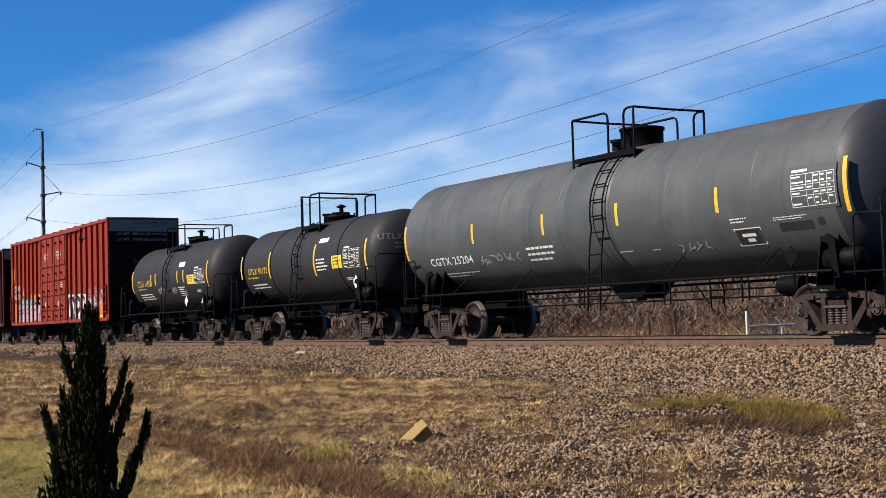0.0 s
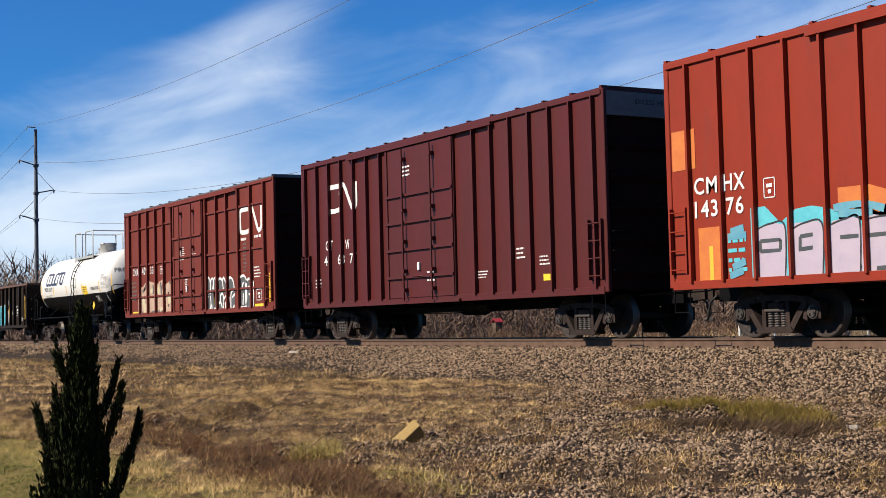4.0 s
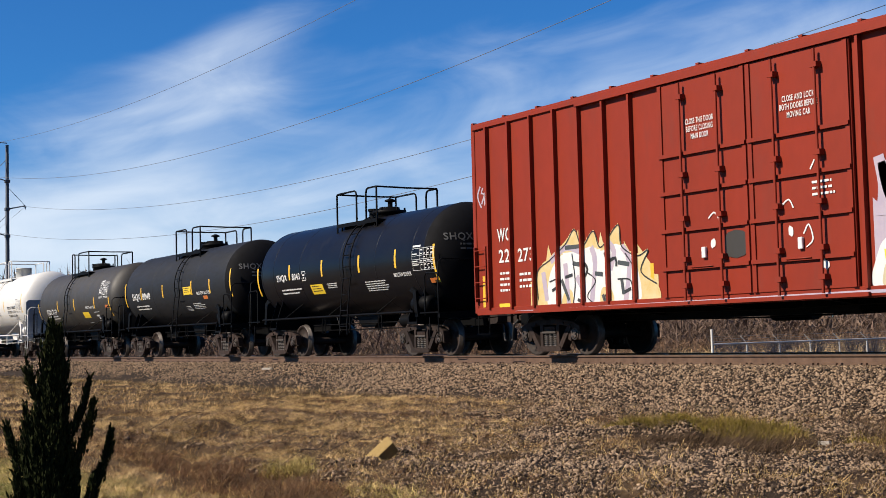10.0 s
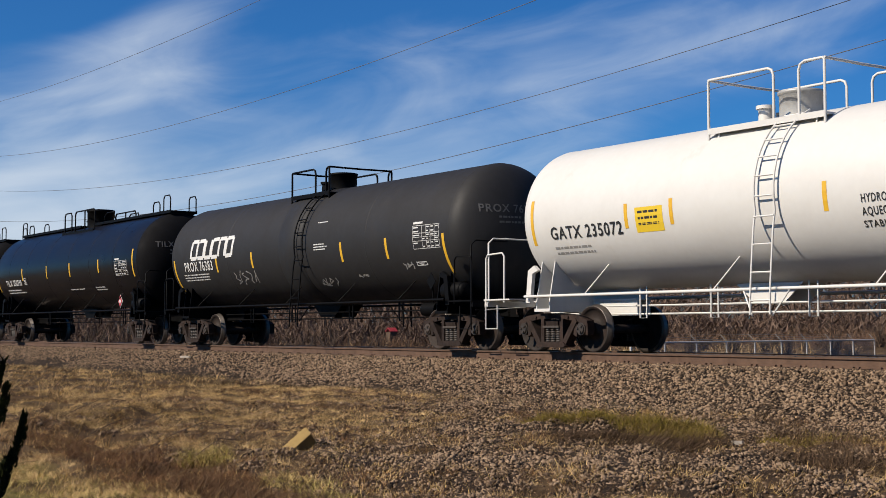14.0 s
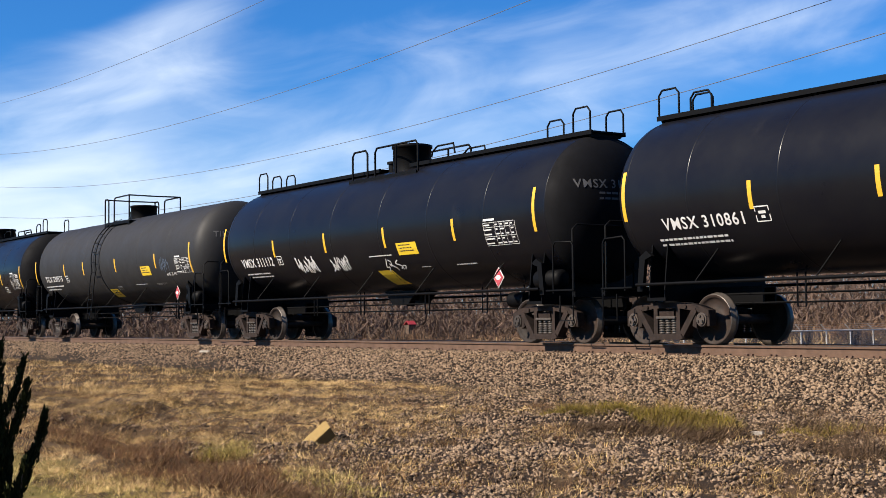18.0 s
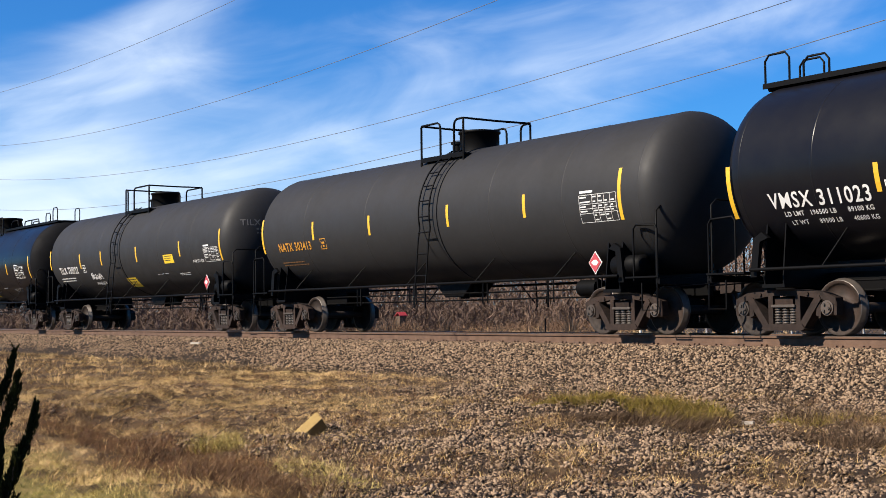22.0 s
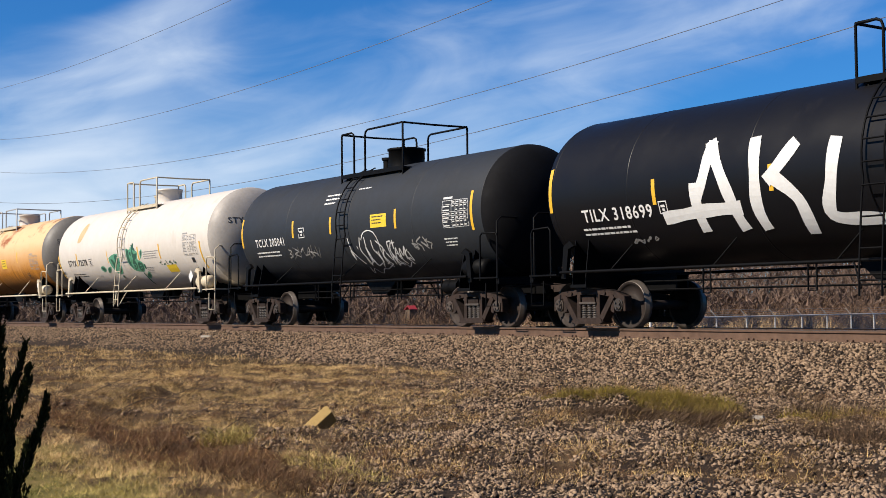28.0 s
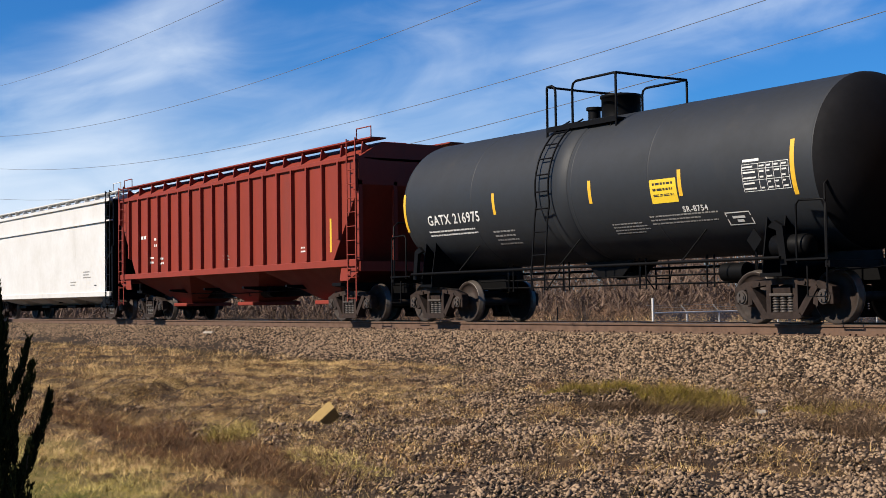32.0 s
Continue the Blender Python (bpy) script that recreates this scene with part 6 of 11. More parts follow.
    box_car(dict(x=-65.45, half=8.80, top=5.34, tc=13.22, couple=9.65, paint=RED_A, seed=4, label='tall red boxcar with double doors and spray-painted lower sides', band=True,
        door=(-2.38, 2.30), doors=2, ribs=BOX_RIBS, hood=(-5.1, 5.0), drop=0.12, door_stop=4.92,
        stripes=[(-7.7, 1.0, 1.7)],
        marks=[
            ('sign', -8.38, 3.55, 0.65, 0.75, ORANGE_P), ('sign', -7.72, 1.5, 0.62, 1.1, ORANGE_P), ('text', -7.79, 2.83, 0.30, 'CM', 0.62), ('text', -7.03, 2.83, 0.30, 'HX', 0.55), ('text', -7.79, 2.40, 0.30, '143', 0.62),
            ('text', -7.03, 2.40, 0.30, '76', 0.45), ('box', -6.16, 2.63, 0.28, 0.36), ('lines', -7.0, 1.45, 0.5, 0.7, 4, TEAL_T),
            ('cloud', -4.6, -2.6, 1.9, 2.45, ORANGE_P), ('cloud', -6.65, -2.3, 1.0, 2.24, TEAL_T), ('spray', LILAC_T, 0.006, [[(-6.57, 1.9), (-6.17, 2.0), (-5.82, 1.93), (-5.81, 1.43), (-5.87, 0.94), (-6.42, 0.92), (-6.56, 1.46)], [(-5.68, 1.86), (-5.33, 1.96), (-4.96, 1.9), (-4.97, 1.4), (-5.02, 0.92), (-5.71, 0.92)], [(-4.78, 1.88), (-4.47, 1.95), (-4.16, 1.92), (-4.17, 1.37), (-4.19, 0.94), (-4.82, 0.91)], [(-4.09, 1.9), (-3.65, 1.94), (-3.31, 1.85), (-3.33, 1.34), (-3.36, 0.96), (-4.11, 0.94)], [(-3.15, 1.68), (-2.92, 1.87), (-2.42, 1.89), (-2.43, 1.31), (-2.47, 0.94), (-3.14, 0.9)]], 0.05, []), ('spray', SLATE_T, 0.009, [], 0.07, [[(-6.42, 1.71), (-5.93, 1.71)], [(-6.43, 1.53), (-5.94, 1.53)], [(-6.42, 1.72), (-6.43, 1.53)], [(-5.93, 1.71), (-5.94, 1.53)], [(-6.39, 1.03), (-5.89, 1.03)], [(-5.47, 1.73), (-5.18, 1.75)], [(-5.51, 1.51), (-5.19, 1.53)], [(-5.47, 1.73), (-5.48, 1.51)], [(-5.48, 1.04), (-5.07, 1.04)], [(-4.58, 1.66), (-4.19, 1.66)], [(-4.0, 1.65), (-3.48, 1.66)], [(-4.57, 1.05), (-4.21, 1.05)], [(-3.84, 1.12), (-3.42, 1.12)], [(-2.9, 1.47), (-2.93, 0.98)], [(-2.91, 1.44), (-2.55, 1.46)]]), ('spray', BLACK_T, 0.008, [], 0.035, [[(-6.57, 1.9), (-6.17, 2.0), (-5.82, 1.93), (-5.85, 0.94)], [(-5.68, 1.86), (-5.33, 1.96), (-4.96, 1.9), (-4.99, 0.92)], [(-4.78, 1.88), (-4.47, 1.95), (-4.16, 1.92), (-4.18, 0.94)], [(-4.09, 1.9), (-3.65, 1.94), (-3.31, 1.85), (-3.35, 0.96)], [(-3.15, 1.68), (-2.92, 1.87), (-2.42, 1.89)]]), ('spray', BLUE_SPRAY, 0.008, [], 0.13, [[(-7.17, 1.93), (-6.83, 1.98)], [(-7.25, 1.84), (-6.77, 1.85)], [(-7.14, 1.29), (-6.8, 1.38)], [(-7.22, 1.13), (-6.87, 1.22)], [(-4.7, 2.15), (-4.1, 2.17), (-3.64, 2.06)], [(-4.59, 2.05), (-3.88, 2.02)], [(-2.96, 2.08), (-2.63, 2.1)]]),
            ('doortext', -1.22, 4.27, 0.10, 'CLOSE THIS DOOR', 0.74), ('doortext', -1.22, 4.13, 0.10, 'BEFORE CLOSING', 0.70), ('doortext', -1.22, 3.99, 0.10, 'MAIN DOOR', 0.46),
            ('doortext', 1.15, 4.30, 0.10, 'CLOSE AND LOCK', 0.72), ('doortext', 1.15, 4.16, 0.10, 'BOTH DOORS BEFORE', 0.84), ('doortext', 1.15, 4.02, 0.10, 'MOVING CAR', 0.52), ('doorlines', 1.6, 2.7, 0.55, 0.3, 3),
            ('cloud', 2.3, 7.4, 0.94, 2.0, LILAC_T), ('cloud', 2.6, 5.0, 1.9, 2.25, ORANGE_P), ('spray', WHITE_T, 0.005, [[(2.12, 0.97), (2.35, 2.12), (2.53, 2.26), (3.11, 2.24), (3.59, 2.14), (4.44, 2.2), (4.88, 2.16), (5.49, 2.16), (5.74, 1.84), (5.83, 1.49), (6.17, 1.61), (6.56, 1.55), (7.19, 1.5), (7.33, 1.21), (7.28, 0.84), (6.65, 0.82), (6.12, 0.66), (3.82, 0.7), (2.28, 0.76)]], 0.05, []), ('spray', BLACK_T, 0.007, [], 0.25, [[(2.69, 2.12), (2.58, 1.59), (2.46, 0.99)], [(2.73, 2.07), (3.03, 1.52), (3.32, 0.93)], [(3.06, 2.1), (3.12, 1.72), (3.46, 1.25), (3.52, 0.9)], [(3.22, 1.96), (3.5, 2.04), (3.41, 1.8)], [(3.61, 1.44), (3.61, 1.89), (4.05, 2.03), (4.46, 1.88), (4.4, 1.55), (4.09, 1.42)], [(4.09, 1.42), (3.99, 1.18), (4.14, 0.98), (4.06, 0.88)], [(4.65, 2.01), (4.58, 1.44), (4.48, 0.87)]]), ('spray', BLACK_T, 0.007, [], 0.25, [[(4.65, 1.99), (5.02, 2.01), (5.22, 1.88)], [(4.62, 1.49), (5.12, 1.32), (5.32, 1.03), (5.23, 0.8), (4.88, 0.86)], [(5.51, 2.04), (5.46, 1.63), (5.37, 1.35), (5.62, 0.88)], [(5.68, 1.85), (5.68, 1.29), (6.02, 1.32), (6.27, 1.08), (6.46, 0.87)], [(6.37, 1.57), (6.45, 1.26), (6.39, 0.9)], [(6.68, 1.44), (7.06, 1.4), (7.18, 1.22), (7.07, 1.05), (7.25, 0.91)], [(2.46, 0.96), (2.87, 0.82), (3.52, 0.85)], [(4.44, 0.85), (4.87, 0.76), (5.44, 0.77)]]), ('spray', WHITE_T, 0.011, [], 0.028, [[(2.77, 2.04), (2.66, 1.54), (2.56, 1.03)], [(3.14, 2.02), (3.39, 1.4), (3.44, 0.95)], [(3.67, 1.49), (3.73, 1.83), (4.12, 1.95)], [(4.65, 1.39), (5.12, 1.25), (5.24, 0.94)], [(5.54, 1.95), (5.5, 1.53), (5.47, 1.3)], [(6.02, 1.28), (6.27, 1.01)], [(6.75, 1.4), (7.09, 1.33)], [(4.08, 1.15), (4.18, 1.0)], [(4.72, 1.91), (5.08, 1.93)]]), ('spray', BLACK_T, 0.011, [], 0.05, [[(2.23, 2.18), (2.95, 2.29), (3.75, 2.17), (4.44, 2.24), (5.24, 2.17), (5.52, 2.21), (5.78, 1.79), (5.86, 1.47), (6.31, 1.69), (6.63, 1.58), (7.26, 1.54), (7.39, 1.21)]]),
            ('cloud', 2.2, 7.4, 0.92, 1.12, WHITE_T), ('lines', 6.05, 2.05, 0.42, 0.60, 9, GREY_T), ('lines', 6.98, 2.2, 0.45, 0.45, 7, GREY_T), ('sign', 6.94, 1.66, 0.42, 0.36, BLACK_T), ('box', 6.94, 1.66, 0.36, 0.3),
            ('cloud', 7.46, 8.15, 1.05, 2.1, ORANGE_P), ('scrawl', 7.80, 1.95, 0.62, 0.72, LILAC_T, 6, 0.075), ('sign', 7.8, 1.06, 0.5, 0.22, YELLOW_S),
            ('endtext', 0.3, 5.08, 0.10, 'EXCESS HEIGHT CAR', BLACK_T), ('endtext', -0.05, 4.62, 0.105, 'LD LMT  208100 LBS 94400 KG', GREY_T), ('endtext', -0.05, 4.37, 0.105, 'LT WT   77900 LBS 35300 KG', GREY_T), ('endlines', 0.0, 3.4, 0.9, 0.2, 2),
            ('endlines', 0.0, 2.75, 1.0, 0.2, 2),
        ]))
    box_car(dict(x=-83.57, half=7.28, top=5.21, tc=11.6, couple=8.6, paint=RED_B, seed=5, label='dark maroon boxcar with a white ribbon emblem and sliding door', band=True,
        door=(-1.97, 1.45), ribs=even(-7.0, 7.0, 19), hood=(-4.2, 3.2), rib_w=0.045,
        stripes=[],
        marks=[
            ('emblem', -4.70, 3.98, 1.75, 0.80, WHITE_T), ('text', -5.55, 2.69, 0.26, 'GT', 0.45), ('text', -4.40, 2.66, 0.26, 'W', 0.26), ('text', -5.65, 2.26, 0.26, '40', 0.45), ('text', -4.80, 2.26, 0.26, '68', 0.42), ('text', -4.05, 2.26, 0.26, '77', 0.42),
            ('doorlines', -0.83, 4.28, 0.5, 0.32, 3), ('doorlines', 0.3, 1.55, 0.4, 0.3, 3), ('lines', 2.6, 1.5, 0.45, 0.2, 3), ('sign', -6.6, 0.99, 0.7, 0.10, YELLOW), ('sign', -3.3, 0.99, 0.6, 0.10, YELLOW), ('sign', 2.9, 0.99, 0.5, 0.10, YELLOW),
            ('sign', 4.8, 0.99, 0.6, 0.10, YELLOW), ('sign', 6.4, 0.99, 0.7, 0.10, YELLOW), ('sign', 5.18, 1.35, 0.3, 0.14, YELLOW_S), ('lines', 5.1, 1.7, 0.4, 0.25, 3), ('lines', -6.3, 1.6, 0.4, 0.3, 3), ('lines', 4.2, 1.9, 0.4, 0.3, 3),
            ('endtext', 0.0, 4.90, 0.10, 'EXCESS HEIGHT CAR', BLACK_T),
        ]))
    box_car(dict(x=-100.47, half=7.42, top=5.17, tc=11.9, couple=8.5, paint=RED_C, seed=6, label='brown boxcar with a large white ribbon emblem and spray paint', roof=ROOF,
        door=(-1.55, 1.40), ribs=[-6.72, -5.5, -4.54, -3.6, -2.67, -1.78, 1.72, 2.71, 3.64, 4.65, 5.7, 6.8], belts=(1.69, 2.94, 4.36), rib_w=0.08, hood=(-2.2, 4.6),
        stripes=[(7.06, 1.2, 2.1), (-7.02, 1.25, 1.95), (-4.6, 1.3, 1.75), (-2.3, 1.25, 1.8), (2.35, 1.2, 1.7), (4.45, 1.2, 1.7)],
        marks=[
            ('emblem', 5.62, 3.87, 1.72, 0.86, WHITE_T), ('lines', 5.05, 3.22, 0.55, 0.2, 1), ('lines', 6.18, 3.25, 0.6, 0.2, 1), ('text', -6.12, 2.69, 0.27, 'CNA', 0.68), ('text', -5.03, 2.70, 0.27, '409', 0.62), ('text', -4.05, 2.69, 0.27, '333', 0.62),
            ('box', -3.1, 2.65, 0.25, 0.3), ('doorlines', -0.55, 3.1, 0.55, 0.50, 7), ('doorlines', 0.55, 3.0, 0.5, 0.14, 2), ('doorlines', -0.2, 1.95, 0.28, 0.5, 8), ('lines', 5.1, 2.65, 0.3, 1.0, 8, DIM_T), ('lines', 5.7, 2.65, 0.3, 1.0, 8, DIM_T),
            ('spray', PEACH_T, 0.004, [[(-5.83, 0.95), (-5.8, 1.96), (-5.3, 2.08), (-4.79, 2.27), (-4.1, 2.23), (-3.58, 2.13), (-3.25, 2.25), (-2.8, 2.25), (-2.69, 2.09), (-2.26, 2.18), (-1.84, 2.24), (-1.59, 1.98), (-1.58, 1.46), (-1.66, 1.09), (-1.45, 0.75), (-1.68, 0.65), (-2.88, 0.66), (-4.52, 0.68), (-5.36, 0.69), (-5.57, 0.86)]], 0.1, []), ('spray', PRIMER, 0.008, [], 0.12, [[(-5.09, 1.96), (-4.79, 2.23)], [(-4.51, 2.21), (-4.53, 1.81)], [(-4.04, 2.14), (-4.02, 1.78)], [(-3.18, 2.2), (-3.08, 1.73)], [(-3.13, 1.93), (-2.87, 2.14)], [(-2.2, 2.14), (-1.9, 2.19)], [(-5.61, 1.66), (-5.57, 1.03)], [(-5.34, 1.14), (-5.25, 0.73)], [(-4.45, 0.71), (-4.29, 1.03), (-3.89, 1.13)], [(-3.87, 1.57), (-3.75, 1.25)], [(-3.43, 1.16), (-3.25, 0.76), (-2.86, 1.14)], [(-3.17, 1.07), (-2.99, 0.99)], [(-5.31, 1.89), (-4.94, 2.04)], [(-4.36, 1.07), (-4.1, 0.94)]]), ('spray', CREAM_T, 0.006, [], 0.30, [[(-5.25, 1.64), (-5.05, 1.22), (-5.14, 0.81)], [(-4.7, 1.12), (-4.65, 0.71)], [(-3.25, 0.76), (-2.74, 1.06)], [(-2.35, 1.5), (-1.87, 1.55)], [(-4.25, 1.99), (-4.19, 1.83)], [(-3.52, 2.03), (-3.33, 1.78)], [(-1.74, 1.84), (-1.71, 1.17)], [(-2.81, 2.06), (-2.89, 1.76)]]), ('lines', -6.3, 1.9, 0.7, 0.8, 5, DIM_T),
            ('spray', GREY_SPRAY, 0.004, [[(1.54, 2.02), (1.73, 2.15), (1.93, 2.1), (1.98, 1.7), (1.89, 0.91), (1.56, 0.92), (1.54, 1.4)], [(1.99, 2.02), (2.13, 2.12), (2.28, 2.04), (2.23, 1.58), (2.34, 1.13), (2.22, 0.9), (2.07, 0.92), (1.99, 1.53)], [(2.28, 2.03), (2.39, 2.13), (2.62, 2.0), (2.66, 1.65), (2.65, 0.9), (2.41, 0.89), (2.34, 1.2)], [(2.64, 1.97), (2.85, 2.11), (3.1, 2.06), (3.17, 1.84), (3.18, 1.59), (3.2, 1.25), (3.04, 0.87), (2.71, 0.9), (2.68, 1.49)], [(3.1, 2.06), (3.22, 2.11), (3.45, 1.92), (3.55, 1.93), (3.63, 1.59), (3.65, 1.29), (3.44, 0.87), (3.38, 1.24), (3.31, 1.52), (3.18, 1.74)], [(3.64, 1.89), (3.83, 2.09), (4.05, 1.98), (4.17, 1.73), (4.17, 1.26), (3.98, 0.87), (3.84, 0.89), (3.82, 1.43)]], 0.1, []), ('spray', WHITE_T, 0.008, [], 0.085, [[(1.52, 1.92), (1.57, 2.08), (1.76, 2.17), (1.93, 2.09), (1.99, 1.86), (1.95, 1.6)], [(1.98, 1.73), (1.99, 2.02), (2.15, 2.13), (2.28, 2.03), (2.2, 1.75)], [(2.26, 1.74), (2.3, 2.06), (2.43, 2.13), (2.62, 2.0), (2.67, 1.68), (2.66, 0.96)], [(2.64, 1.91), (2.77, 2.08), (2.98, 2.08), (3.11, 1.96), (3.17, 1.71)], [(3.1, 2.03), (3.24, 2.11), (3.41, 1.93), (3.55, 1.95), (3.6, 2.11)], [(3.63, 1.86), (3.71, 2.07), (3.89, 2.08), (4.07, 1.95), (4.15, 1.74)], [(1.54, 1.49), (1.79, 1.53), (1.77, 1.55)], [(1.56, 0.92), (1.53, 1.3), (1.56, 1.46)], [(1.89, 0.91), (2.02, 1.24), (1.97, 1.54)]]), ('spray', WHITE_T, 0.008, [], 0.085, [[(2.09, 1.24), (2.12, 0.98), (2.24, 0.9), (2.34, 1.1)], [(2.38, 1.13), (2.46, 0.91), (2.62, 0.89)], [(2.67, 0.96), (2.73, 1.24), (2.94, 1.28), (3.05, 1.1)], [(2.9, 1.33), (2.93, 1.54), (3.13, 1.56), (3.2, 1.31), (3.12, 0.95)], [(3.23, 1.4), (3.43, 1.51), (3.63, 1.53), (3.67, 1.29), (3.44, 0.87)], [(3.36, 1.3), (3.36, 1.0), (3.4, 0.87)], [(3.84, 0.89), (3.83, 1.28), (3.88, 1.58), (4.17, 1.71)], [(3.95, 1.42), (4.18, 1.53)], [(3.98, 0.88), (4.14, 1.17)], [(2.49, 1.54), (2.53, 1.14)]]), ('piece', 4.6, 5.75, 1.0, 2.12, 2, GREY_SPRAY, WHITE_T, None, False, 0.085), ('box', 6.21, 1.45, 0.4, 0.36), ('sign', 6.23, 1.10, 0.75, 0.13, YELLOW_S), ('sign', -6.2, 1.08, 0.7, 0.12, YELLOW_S), ('lines', 6.1, 2.15, 0.55, 0.4, 4),
            ('sign', -0.9, 1.45, 0.5, 0.5, SLATE_T), ('endlines', 0.1, 3.9, 0.9, 0.06, 1), ('endlines', 0.1, 3.1, 0.9, 0.1, 1), ('endlines', 0.1, 2.3, 0.5, 0.1, 1),
        ]))
    car_proc = tank_car(dict(x=-116.62, tc=10.20, half=5.45, r=1.42, top=3.98, couple=7.00, seed=7, paint=WHITE_A, style='platform',
        label='white tank car with a black lower half',
        dome=0.71, plat=1.38, railtop=0.95, ladder_x=0.67, struts=3, lower=BLACKIRON, top_iron=GALV, top_rails=GALV, drum=GALV, housing='drum', housing_x=0.55, drum_r=0.36,
        stripes=[(-5.11, 1.99, 2.8), (-2.93, 2.17, 2.59), (-0.71, 2.14, 2.56), (1.83, 2.13, 2.56), (4.49, 2.12, 2.57), (6.32, 1.98, 2.79)],
        marks=[
            ('text', -3.80, 2.46, 0.19, 'PROX 43119', 1.37, BLACK_T), ('lines', -3.81, 2.11, 1.29, 0.15, 2, GREY_T),
            ('sign', 2.27, 2.25, 0.69, 0.39, YELLOW_S, BLACK_T), ('text', 3.78, 2.29, 0.13, 'HYDROGEN PEROXIDE', 1.20, BLACK_T),
            ('table', 5.29, 2.50, 1.02, 0.50, GREY_T), ('box', 3.88, 1.83, 0.55, 0.26), ('placard', 3.06, 1.55, YELLOW_S),
            ('endtext', 3.01, 0.17, 'PROX 43119'),
        ]))
    slanted_emblem(car_proc[0], car_proc[1], -2.72, car_proc[2](2.93), 2.9, 0.52, BLUE_T, 6)
